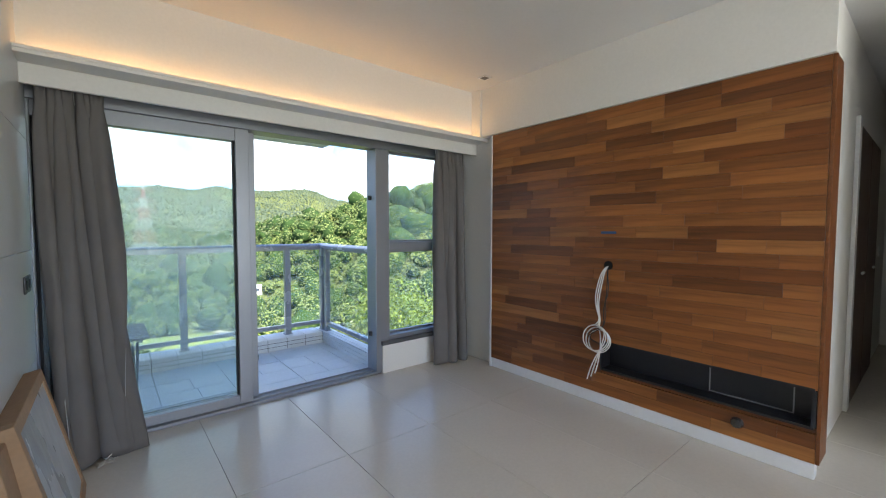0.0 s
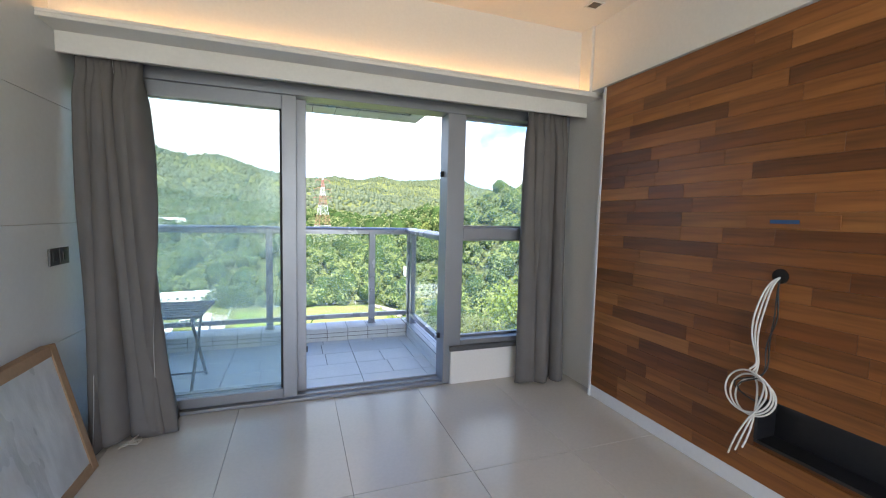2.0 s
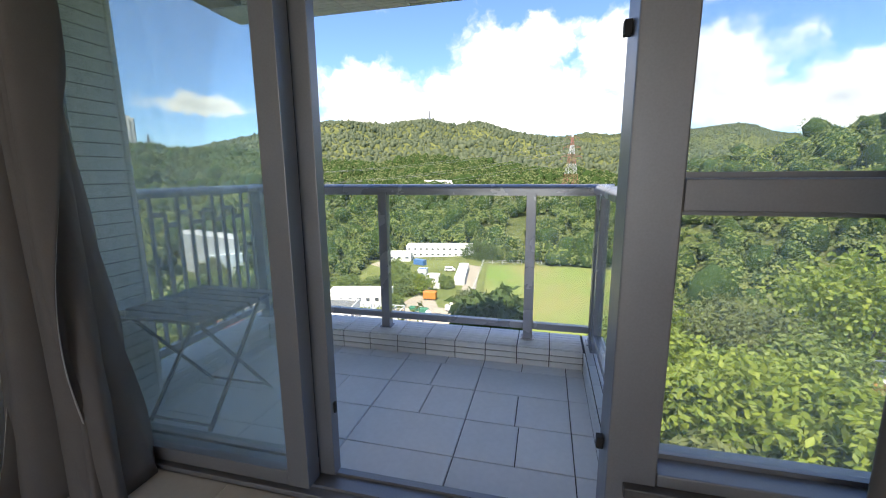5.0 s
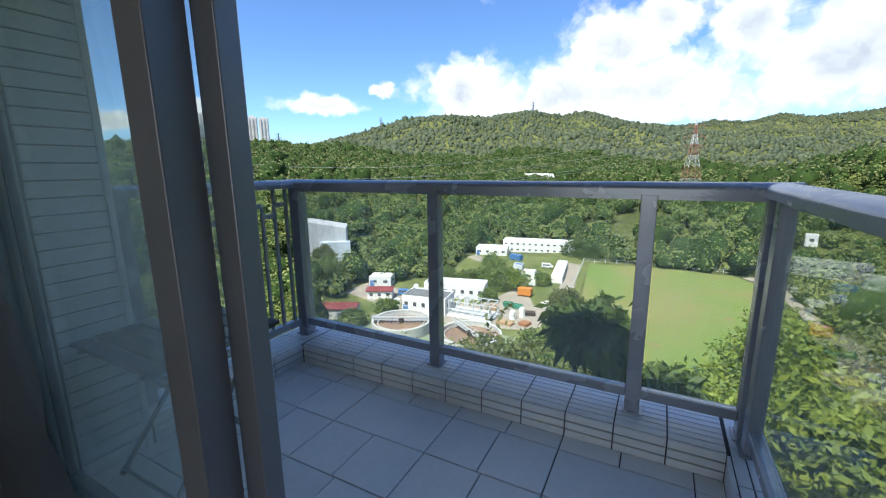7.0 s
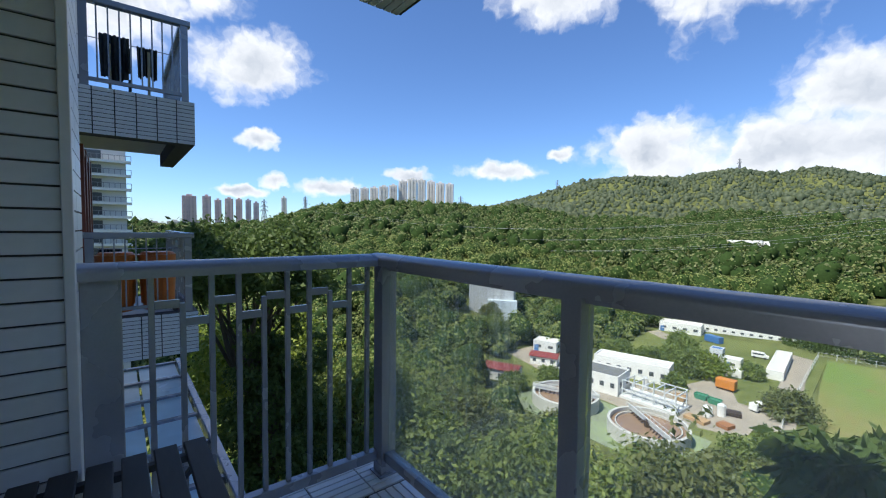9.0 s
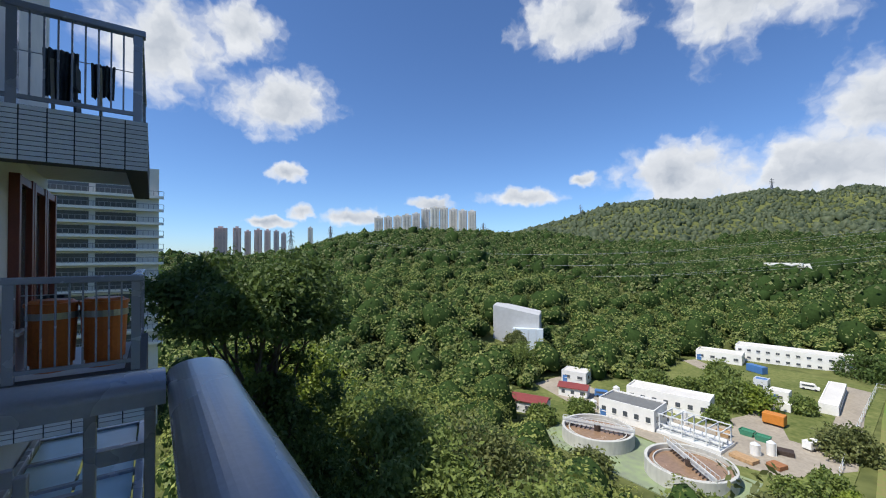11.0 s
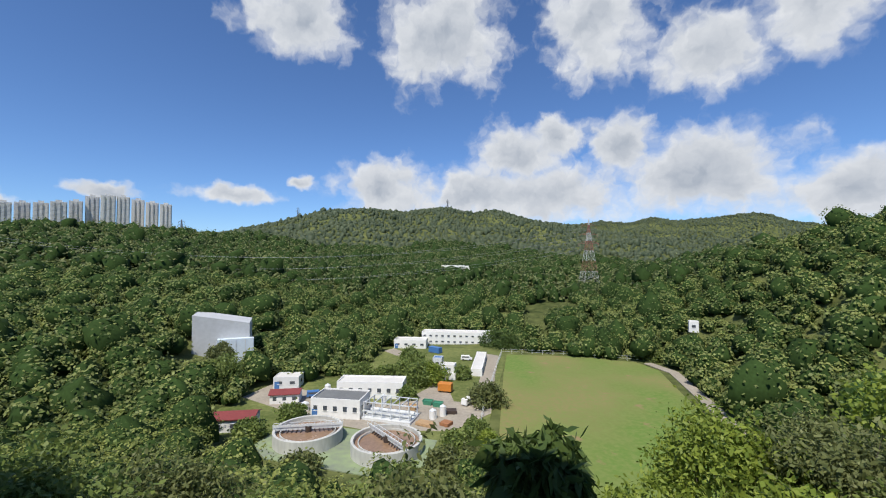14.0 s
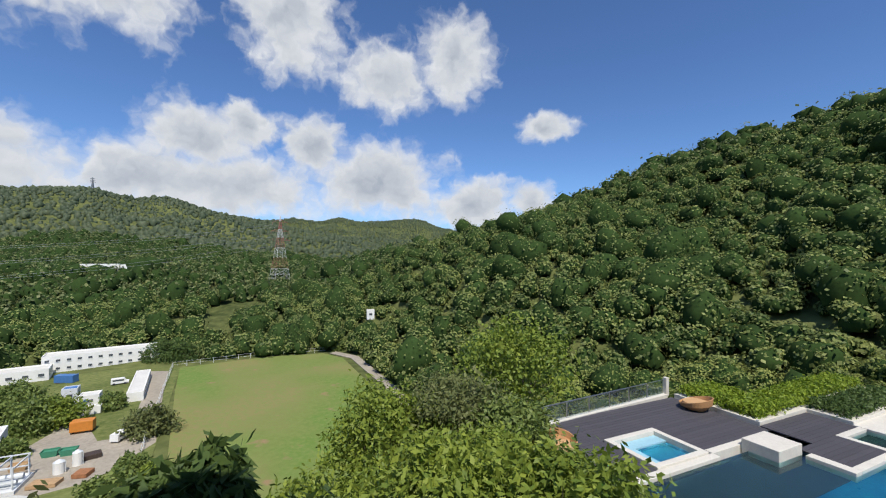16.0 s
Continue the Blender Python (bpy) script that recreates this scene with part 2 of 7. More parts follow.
def flat_bar(bm, a, b, w, t, bevel=0.0):
    """A flat bar from a to b, w wide and t thick."""
    a, b = Vector(a), Vector(b)
    d = b - a
    m = Matrix.Translation((a + b) / 2) @ d.to_track_quat("Z", "Y").to_matrix().to_4x4() @ Matrix.Diagonal((w, t, d.length, 1))
    made = bmesh.ops.create_cube(bm, size=1.0, matrix=m)
    if bevel:
        bmesh.ops.bevel(bm, geom=list({e for v in made["verts"] for e in v.link_edges}), offset=bevel, segments=2, affect="EDGES", profile=0.5)
    return bm


def shape():
    return bmesh.new()


def boxed(*a, **k):
    return box(bmesh.new(), *a, **k)


def thing(name, at, label, category, group="", kind=""):
    ob = new(name)
    ob.location = at
    ob.empty_display_size = 0.1
    ORIGIN[ob] = Vector(at)
    return tagged(ob, label, category, group, kind)


def part(name, bm, mat, parent=None, label="", smooth=False):
    """Links a bmesh, given in world places, as one mesh object under its thing."""
    me = bpy.data.meshes.new(name)
    o = ORIGIN.get(parent, Vector((0, 0, 0)))
    if parent is not None:
        bm.transform(Matrix.Translation(-o))
    bmesh.ops.recalc_face_normals(bm, faces=bm.faces)
    bm.to_mesh(me)
    bm.free()
    if smooth:
        me.shade_smooth()
    me.materials.append(mat)
    ob = new(name, me)
    if parent is not None:
        ob.parent = parent
        ORIGIN[ob] = o
    if label:
        ob["label"] = label
    return ob


def single(name, bm, mat, label, category, kind="", group="", smooth=False):
    """A thing of one mesh."""
    return tagged(part(name, bm, mat, smooth=smooth), label, category, group, kind)


def piece(name, me, parent, at, turn=None):
    """A piece that shares its mesh with others."""
    ob = new(name, me)
    ob.parent = parent
    ob.location = Vector(at) - ORIGIN.get(parent, Vector((0, 0, 0)))
    if turn is not None:
        ob.rotation_euler = turn
    return ob


def tile_mesh(name, sx, sy, sz, mat, bevel=0.002):
    bm = bmesh.new()
    bmesh.ops.create_cube(bm, size=1.0, matrix=Matrix.Diagonal((sx, sy, sz, 1)))
    if bevel:
        top = [e for e in bm.edges if all(v.co.z > 0 for v in e.verts)]
        bmesh.ops.bevel(bm, geom=top, offset=bevel, segments=1, affect="EDGES")
    me = bpy.data.meshes.new(name)
    bm.to_mesh(me)
    bm.free()
    me.materials.append(mat)
    return me


def mesh_from(name, verts, faces, mat, smooth=False, tone=None):
    """A mesh straight from arrays of corners and four-cornered faces."""
    me = bpy.data.meshes.new(name)
    k = faces.shape[1]
    me.vertices.add(len(verts))
    me.vertices.foreach_set("co", np.ascontiguousarray(verts, dtype=np.float32).ravel())
    me.loops.add(faces.size)
    me.loops.foreach_set("vertex_index", np.ascontiguousarray(faces, dtype=np.int32).ravel())
    me.polygons.add(len(faces))
    me.polygons.foreach_set("loop_start", np.arange(0, faces.size, k, dtype=np.int32))
    me.update(calc_edges=True)
    if tone is not None:
        me.attributes.new("tone", "FLOAT", "POINT").data.foreach_set("value", np.ascontiguousarray(tone, dtype=np.float32))
    if smooth:
        me.shade_smooth()
    me.materials.append(mat)
    return me


STEEL0 = material("brushed_steel", (0.45, 0.45, 0.45), 0.3, 0.9)
# ---- the living room ----
XL, XR = -1.21, 2.02       # left wall, TV wall
YB = -7.0                   # wall behind
ZC = 2.65                   # ceiling
single("floor", boxed(XL, 6.0, YB, 0.03, -0.2, -0.006), GROUT, "pale beige porcelain tile floor", "floor", "structure")
FLOOR_OB = bpy.data.objects["floor"]
bm = shape()
box(bm, XL - 0.15, 6.0, YB, -0.38, ZC, ZC + 0.12)
single("ceiling", bm, CEIL, "white painted ceiling", "ceiling", "structure")
WALL_LEFT = single("wall_left", boxed(XL - 0.15, XL - 0.012, YB, -0.145, -0.2, ZC), GROUT, "wall clad in pale large tiles", "wall", "structure")
bm = shape()
box(bm, XL - 0.15, -0.95, YB - 0.15, YB, -0.2, ZC + 0.12), box(bm, 1.65, 6.0, YB - 0.15, YB, -0.2, ZC + 0.12)
box(bm, -0.95, 1.65, YB - 0.15, YB, -0.2, 0.4), box(bm, -0.95, 1.65, YB - 0.15, YB, 2.35, ZC + 0.12)
single("wall_back", bm, WHITE, "white painted rear wall, unseen, with an assumed opening for the fill light", "wall", "structure")
single("wall_far_right", boxed(6.0, 6.15, YB - 0.15, 0.06, -0.2, ZC + 0.12), WHITE, "white painted corridor end wall", "wall", "structure")
# wall above the window, the cove shelf and the curtain pelmet
single("wall_window", boxed(XL - 0.15, 6.0, -0.38, -0.26, 2.186, ZC + 0.12), WHITE, "white painted wall above the window", "wall", "structure")
single("wall_head", boxed(XL - 0.15, XR + 0.6, -0.10, 0.16, 2.11, ZC + 0.12), WHITE, "white painted lintel", "wall", "structure")
single("cove_shelf", boxed(XL, XR, -0.50, -0.14, 2.165, 2.185, 0.003), WHITE, "white ledge of the lit cove", "trim", "structure")
single("cove_lip", boxed(XL, XR, -0.50, -0.482, 2.1855, 2.203, 0.003), WHITE, "white lip of the cove ledge", "trim", "structure")
single("pelmet", boxed(XL, XR, -0.34, -0.315, 2.06, 2.1645, 0.003), WHITE, "white painted curtain pelmet", "trim", "structure")
# TV wall and what is beyond it
single("bulkhead_tv", boxed(1.925, XR + 0.059, -2.98, -0.501, 2.2005, ZC - 0.001, 0.003), WHITE, "white painted bulkhead above the timber panel", "wall", "structure")
single("bulkhead_corner", boxed(1.905, XR - 0.001, -0.5, -0.381, 2.2035, ZC - 0.001, 0.003), WHITE, "white painted bulkhead at the end of the cove", "wall", "structure")
bm = shape()
box(bm, XR + 0.06, XR + 0.12, -2.93, -0.62, -0.2, ZC), box(bm, XR, XR + 0.12, -0.62, 0.06, -0.2, ZC)
single("wall_tv", bm, WHITE, "white painted wall behind the timber panel", "wall", "structure")
single("wall_corridor", boxed(XR + 0.12, 6.0, -2.93, -2.83, -0.2, ZC), WHITE, "white painted corridor wall", "wall", "structure")

# unseen wall added to keep the corridor dim
single("wall_corridor_near", boxed(2.3, 6.0, -3.92, -3.80, -0.2, ZC), WHITE, "white painted corridor wall", "wall", "structure")
# the corridor beyond the timber wall: door casings, dark doors
DOORWOOD = material("dark_door_wood", (0.10, 0.052, 0.028), 0.45, spread=0.2, grain=30, blotch=4, stretch=(1, 1, 0.15))
single("door_casing", boxed(3.22, 3.32, -2.955, -2.931, 0.0, 2.12, 0.003), TRIM, "white door casing in the corridor", "trim", "structure")
for i, x in enumerate((3.33, 4.10)):
    D = thing("door", (x + 0.37, -2.94, 0.0), "dark brown closed wooden corridor door", "door")
    part("leaf", boxed(x, x + 0.75, -2.948, -2.931, 0.006, 2.08, 0.003), DOORWOOD, D)
    part("handle", bar(shape(), (x + 0.06, -2.985, 1.0), (x + 0.16, -2.985, 1.0), 0.009), STEEL0, D, "steel lever handle")
single("light_switch", boxed(5.3, 5.39, -2.94, -2.9305, 1.05, 1.14, 0.003), TRIM, "white light switch on the corridor wall", "switch")
# the mass of the block round the flat
bm = shape()
box(bm, -8.6, 14.0, -9.0, -0.02, ZC + 0.14, 3.4)
# unseen upper mass and added left wing, sized to shade the near trees
box(bm, -8.6, 2.5, -9.0, -0.02, 3.401, 12.5), box(bm, -26.0, -8.61, -16.0, -4.6, -44.0, 13.5)
box(bm, -8.6, 14.0, -9.0, -0.02, -44.0, -0.21)
box(bm, -8.6, XL - 0.17, -9.0, -0.02, -0.20, ZC + 0.13), box(bm, 6.2, 14.0, -9.0, -0.02, -0.20, ZC + 0.13), box(bm, XR + 0.13, 5.98, -2.8, -0.02, -0.20, ZC + 0.13)
single("wall_block", bm, BUILDING, "pale clad outer walls of the apartment block and an unseen shading wing", "building", "structure")

# window and sliding door, set in the opening of the wall
WIN = thing("window_1", (0.4, 0.0, 0.0), "grey aluminium sliding balcony door and side window", "window", kind="structure")
YF0, YF1 = -0.135, 0.03
part("window_frame", boxed(XL - 0.09, XR, YF0, YF1, 2.035, 2.108, 0.004), ALU, WIN)
part("window_frame", boxed(XL - 0.09, XL - 0.04, YF0, YF1, 0.004, 2.034, 0.004), ALU, WIN)
part("door_track", boxed(XL - 0.039, 0.971, YF0, YF1, 0.0, 0.022, 0.003), ALU, WIN)
bm = shape()
for y in (-0.095, -0.015):
    box(bm, XL - 0.038, 0.970, y, y + 0.006, 0.0225, 0.034)
part("track_rail", bm, ALU, WIN)
part("window_post", boxed(0.972, 1.112, YF0, YF1, 0.004, 2.034, 0.005), ALU, WIN)
part("window_frame", boxed(1.78, XR, YF0, YF1, 0.295, 2.034, 0.004), ALU, WIN)
part("window_transom", boxed(1.113, 1.779, YF0, YF1, 1.115, 1.20, 0.004), ALU, WIN)
part("window_frame", boxed(1.113, 1.779, YF0, YF1, 0.295, 0.335, 0.004), ALU, WIN)


def sash(x0, x1, z0, z1, y0, w, low, glass_label, t=0.05):
    s = part("sash", boxed(x0, x0 + 0.05, y0, y0 + t, z0, z1, 0.003), ALU, WIN)
    part("stile", boxed(x1 - w, x1, y0, y0 + t, z0, z1, 0.003), ALU, s)
    part("top_bar", boxed(x0 + 0.05, x1 - w, y0 + 0.002, y0 + t - 0.002, z1 - w, z1, 0.003), ALU, s)
    part("bottom_bar", boxed(x0 + 0.05, x1 - w, y0 + 0.002, y0 + t - 0.002, z0, z0 + low, 0.003), ALU, s)
    g = part("pane", boxed(x0 + 0.046, x1 - w + 0.004, y0 + t / 2 - 0.003, y0 + t / 2 + 0.003, z0 + low - 0.004, z1 - w + 0.004), GLASS, s, glass_label)
    g.visible_shadow = False
    bm = shape()
    for a in (x0 + 0.05, x1 - w - 0.014):
        box(bm, a, a + 0.014, y0 + t / 2 - 0.012, y0 + t / 2 + 0.012, z0 + low, z1 - w)
    part("gasket", bm, RUBBER, s)
    return s


sash(-1.249, -0.072, 0.036, 2.034, -0.125, 0.09, 0.06, "clear glass pane of the closed leaf", 0.078)
sash(-1.22, -0.012, 0.036, 2.034, -0.036, 0.068, 0.06, "clear glass pane of the leaf slid open")
bm = shape()
box(bm, -0.0115, -0.003, -0.02, -0.004, 0.30, 0.345, 0.003)
part("latch", bm, RUBBER, WIN)
for z in (1.60, 0.36):
    part("catch", boxed(0.950, 0.9715, -0.06, -0.03, z - 0.02, z + 0.02, 0.003), RUBBER, WIN)
for z0, z1 in ((1.2005, 2.0345), (0.3355, 1.1145)):
    g = part("pane", boxed(1.116, 1.776, -0.04, -0.034, z0, z1), GLASS, WIN)
    g.visible_shadow = False
    bm = shape()
    box(bm, 1.1125, 1.13, -0.055, -0.02, z0, z1), box(bm, 1.762, 1.7795, -0.055, -0.02, z0, z1)
    box(bm, 1.131, 1.761, -0.055, -0.02, z0, z0 + 0.016), box(bm, 1.131, 1.761, -0.055, -0.02, z1 - 0.016, z1)
    part("glazing_bead", bm, ALU, WIN)
single("wall_under_window", boxed(1.03, XR, -0.15, 0.05, -0.1, 0.258, 0.004), WHITE, "low white painted wall under the side window", "wall", "structure")
single("window_sill", boxed(1.02, XR, -0.165, 0.05, 0.2585, 0.2945, 0.004), material("dark_sill_stone", (0.09, 0.09, 0.095), 0.35, spread=0.25, grain=90), "dark grey stone window sill", "sill", "structure")
single("curtain_track", boxed(XL + 0.02, XR - 0.02, -0.245, -0.215, 2.13, 2.1645, 0.003), TRIM, "white curtain track fixed under the cove ledge", "curtain track")


# ---- curtains ----
def curtain(name, top, bottom, depth, folds, z0, z1, flare, seed, label):
    """A gathered curtain: folds that open towards the hem. top, bottom: the ends of the run, as x and y."""
    rng = np.random.default_rng(seed)
    nu, nv = folds * 20 + 1, 52
    u = np.linspace(0, 1, nu)
    ph = rng.uniform(-0.6, 0.6, folds + 1)
    amp = rng.uniform(0.45, 1.45, folds + 1)
    steps = np.concatenate([[0], np.cumsum(rng.uniform(0.55, 1.5, folds))])
    steps = steps / steps[-1] * folds
    verts = []
    for j in range(nv):
        v = j / (nv - 1)
        z = z1 + (z0 - z1) * v
        (tx0, ty0), (tx1, ty1) = top
        (bx0, by0), (bx1, by1) = bottom
        s = v ** flare
        x = (tx0 + (tx1 - tx0) * u) * (1 - s) + (bx0 + (bx1 - bx0) * u) * s
        y = (ty0 + (ty1 - ty0) * u) * (1 - s) + (by0 + (by1 - by0) * u) * s
        k = np.interp(u, np.linspace(0, 1, folds + 1), steps)
        a = np.interp(k, np.arange(folds + 1), amp)
        p = np.interp(k, np.arange(folds + 1), ph)
        k = k + 0.42 * v * np.sin(1.9 * k + seed) + 0.15 * np.sin(3.1 * v + 2 * k)
        odd = 0.5 + 0.5 * np.cos(np.pi * k)
        main = np.sin(2 * np.pi * k + p * (0.3 + v))
        wave = np.sign(main) * np.abs(main) ** 0.75 * (1 - 0.65 * v * odd) + 0.55 * v * np.sin(np.pi * k + 1.2 * v + seed) + 0.12 * np.sin(6 * np.pi * k + 4 * v)
        head = max(0.0, 1 - v / 0.10)
        wave = wave * (1 - 0.75 * head) + 0.9 * head * (np.abs(np.sin(3 * np.pi * k)) - 0.5)
        pinch = 0.55 + 0.45 * min(1, abs(v - 0.055) / 0.07)
        d = depth * (0.55 + 0.6 * v) * pinch
        x = x + 0.35 * d * a * np.cos(2 * np.pi * k + p) * (0.6 + 0.4 * v)
        y = y + d * a * wave * 0.5
        zz = z + (0.012 * np.sin(6.1 * u + 2 * p) if j == nv - 1 else 0.0) * np.ones_like(u)
        if j > nv - 4:
            zz = zz + 0.006 * np.cos(2 * np.pi * k)
        verts.append(np.stack([x, y, zz], 1))
    verts = np.concatenate(verts)
    i = np.arange(nu - 1)
    faces = np.concatenate([np.stack([r * nu + i, r * nu + i + 1, (r + 1) * nu + i + 1, (r + 1) * nu + i], 1) for r in range(nv - 1)])
    me = mesh_from(name, verts, faces, LINING, smooth=True)
    ob = new(name, me)
    mod = ob.modifiers.new("thickness", "SOLIDIFY")
    mod.thickness, mod.offset, mod.material_offset = 0.004, 0.0, 1
    me.materials.append(CURTAIN)
    return tagged(ob, label, "curtain", "curtains at the window")


curtain("curtain", ((-1.17, -0.25), (-0.90, -0.24)), ((-1.15, -0.42), (-0.72, -0.24)), 0.19, 7, 0.012, 2.135, 1.5, 3, "grey pleated full-length curtain gathered beside the wall")
curtain("curtain", ((1.57, -0.24), (1.90, -0.24)), ((1.57, -0.26), (1.94, -0.26)), 0.17, 6, 0.015, 2.135, 1.0, 8, "grey pleated full-length curtain gathered beside the window")


def cord(name, points, radius, mat, parent=None, label="", category=""):
    cu = bpy.data.curves.new(name, "CURVE")
    cu.dimensions, cu.bevel_depth, cu.bevel_resolution, cu.resolution_u = "3D", radius, 2, 8
    sp = cu.splines.new("NURBS")
    sp.points.add(len(points) - 1)
    sp.use_endpoint_u, sp.order_u = True, 4
    o = ORIGIN.get(parent, Vector((0, 0, 0)))
    for q, p in zip(sp.points, points):
        q.co = (*(Vector(p) - o), 1)
    dep = new(name + "_tmp", cu)
    me = bpy.data.meshes.new_from_object(dep.evaluated_get(bpy.context.evaluated_depsgraph_get()))
    bpy.data.objects.remove(dep)
    me.materials.clear()
    me.materials.append(mat)
    ob = new(name, me)
    if parent is not None:
        ob.parent = parent
    if label:
        tagged(ob, label, category)
    return ob


# curtain cord heap on the floor
rng = random.Random(4)
pts = [(-0.99 + 0.13 * rng.random(), -0.50 + 0.12 * rng.random(), 0.008 + 0.03 * rng.random()) for _ in range(26)]
cord("cord_heap", pts, 0.003, material("pale_cord", (0.5, 0.48, 0.44), 0.8), label="pale tangled curtain cord lying on the floor", category="cord")

# ---- timber TV wall ----
XW = 1.945
WOOD = []
for i, c in enumerate(((0.215, 0.074, 0.018), (0.255, 0.092, 0.023), (0.155, 0.050, 0.012), (0.300, 0.118, 0.032))):
    WOOD.append(material("walnut_" + "abcd"[i], c, 0.36, spread=0.55, grain=38, blotch=9, bump=0.06, bump_scale=60, random_amount=0.42, stretch=(1, 0.10, 1.6), rough_spread=0.05))
PANEL = thing("timber_wall_panel", (XW, -1.8, 0.09), "brown wooden strip wall panel with a long black niche", "wall panel")
NY0, NY1, NZ0, NZ1 = -2.955, -1.752, 0.27, 0.487
bm = shape()
Y0, Y1, Z0, Z1 = -2.965, -0.630, 0.088, 2.198
box(bm, XW + 0.02, XR + 0.058, Y0, Y1, NZ1, Z1), box(bm, XW + 0.02, XR + 0.058, Y0, Y1, Z0, NZ0)
box(bm, XW + 0.02, XR + 0.058, NY1, Y1, NZ0, NZ1)
part("backing", bm, WOOD[2], PANEL)
rng = random.Random(11)
rows, sizes = 27, {}
h = (Z1 - Z0) / rows


def plank(y0, y1, z0, z1):
    key = (round(y1 - y0, 3), round(z1 - z0, 4), rng.choice((0, 0, 1, 1, 2, 2, 3)))
    if key not in sizes:
        bm = bmesh.new()
        bmesh.ops.create_cube(bm, size=1.0, matrix=Matrix.Diagonal((0.02, key[0] - 0.0007, key[1] - 0.0007, 1)))
        bmesh.ops.bevel(bm, geom=[e for e in bm.edges if all(v.co.x < 0 for v in e.verts)], offset=0.0007, segments=1, affect="EDGES")
        me = bpy.data.meshes.new("plank")
        bm.to_mesh(me)
        bm.free()
        me.materials.append(WOOD[key[2]])
        sizes[key] = me
    piece("plank", sizes[key], PANEL, (XW + 0.0099 + rng.uniform(0, 0.0007), (y0 + y1) / 2, (z0 + z1) / 2))


for r in range(rows):
    z0, z1 = Z0 + r * h, Z0 + (r + 1) * h
    y = Y0
    cut = z1 > NZ0 + 0.01 and z0 < NZ1 - 0.01
    if cut:
        y = NY1
    while y < Y1 - 0.001:
        ln = rng.choice((0.24, 0.32, 0.40, 0.48, 0.56, 0.64))
        if y == Y0:
            ln *= rng.choice((0.5, 0.75, 1.0))
        e = y + ln
        if Y1 - e < 0.16:
            e = Y1
        plank(y, e, z0, z1)
        y = e
part("end_board", boxed(XW, XR + 0.12, Y0 - 0.018, Y0 - 0.001, Z0, Z1, 0.002), WOOD[2], PANEL, "dark wooden end board")
part("edge_trim", boxed(XW - 0.004, XR, Y1 + 0.001, Y1 + 0.024, 0.0, 2.199, 0.002), TRIM, PANEL, "white edge strip")
part("plinth", boxed(XW + 0.004, XR, Y0, Y1, 0.001, Z0 - 0.001, 0.003), TRIM, PANEL, "white recessed plinth strip")
bm = shape()
box(bm, XR + 0.048, XR + 0.058, NY0, NY1, NZ0, NZ1)
box(bm, XW - 0.001, XR + 0.048, NY0, NY1, NZ0 - 0.002, NZ0 + 0.012), box(bm, XW - 0.001, XR + 0.048, NY0, NY1, NZ1 - 0.012, NZ1 + 0.002)
box(bm, XW - 0.001, XR + 0.048, NY0 - 0.008, NY0 + 0.012, NZ0 + 0.012, NZ1 - 0.012), box(bm, XW - 0.001, XR + 0.048, NY1 - 0.012, NY1 + 0.002, NZ0 + 0.012, NZ1 - 0.012)
part("niche", bm, BLACKBOARD, PANEL, "long black recessed shelf")
bm = shape()
fz0, fz1, fy0, fy1 = NZ0 + 0.02, NZ1 - 0.03, NY0 + 0.10, NY0 + 0.52
for a in ((fy0, fy1, fz0, fz0 + 0.006), (fy0, fy1, fz1 - 0.006, fz1), (fy0, fy0 + 0.006, fz0, fz1), (fy1 - 0.006, fy1, fz0, fz1)):
    box(bm, XR + 0.040, XR + 0.047, *a)
part("outlet_cover", bm, material("grey_line", (0.25, 0.25, 0.26), 0.5), PANEL, "thin grey cover frame in the niche")
# solid disc on the planks; the dark inside the hole is its colour
bm = shape()
bmesh.ops.create_cone(bm, cap_ends=True, segments=24, radius1=0.033, radius2=0.033, depth=0.006, matrix=Matrix.Translation((XW - 0.001, -1.803, 1.055)) @ Matrix.Rotation(radians(90), 4, "Y"))
part("cable_hole", bm, material("hole_shade", (0.006, 0.005, 0.005), 0.9), PANEL, "dark round disc coloured as the shade in a cable hole")
single("cover_plate", boxed(XW - 0.006, XW - 0.0005, -2.0, -1.64, 1.268, 1.325, 0.002), WOOD[1], "brown wooden cover plate on the timber wall", "plate")
single("tape", boxed(XW - 0.0085, XW - 0.0065, -1.86, -1.745, 1.287, 1.304), material("blue_tape", (0.03, 0.09, 0.22), 0.5), "strip of blue tape on the cover plate", "tape")
WCABLE, BCABLE = material("white_cable", (0.72, 0.70, 0.66), 0.45), material("black_cable", (0.02, 0.02, 0.02), 0.5)
for k in range(3):
    dx, dy = 0.012 * k, 0.010 * k
    loop = [(XW - 0.06 - dx + 0.02 * math.sin(a * 1.3), -1.775 + dy + (0.085 + 0.008 * k) * math.cos(a + 1.4), 0.50 + 0.012 * k + (0.085 + 0.006 * k) * math.sin(a + 1.4)) for a in np.linspace(0, 6.6 + k * 0.8, 14)]
    tail = [(XW - 0.09, -1.80 + 0.03 * k, 0.36), (XW - 0.11, -1.775 + 0.03 * k, 0.27 - 0.03 * k)]
    cord("white_cable", [(XW + 0.0, -1.803, 1.05), (XW - 0.04, -1.80 + dy, 1.03), (XW - 0.03 - dx, -1.775 + dy, 0.93), (XW - 0.03 - dx, -1.755 + dy, 0.84), (XW - 0.03, -1.745 + dy, 0.74), (XW - 0.035, -1.775, 0.64)] + loop + tail,
         0.0042, WCABLE, label="white cable hanging coiled out of the timber wall", category="cable")
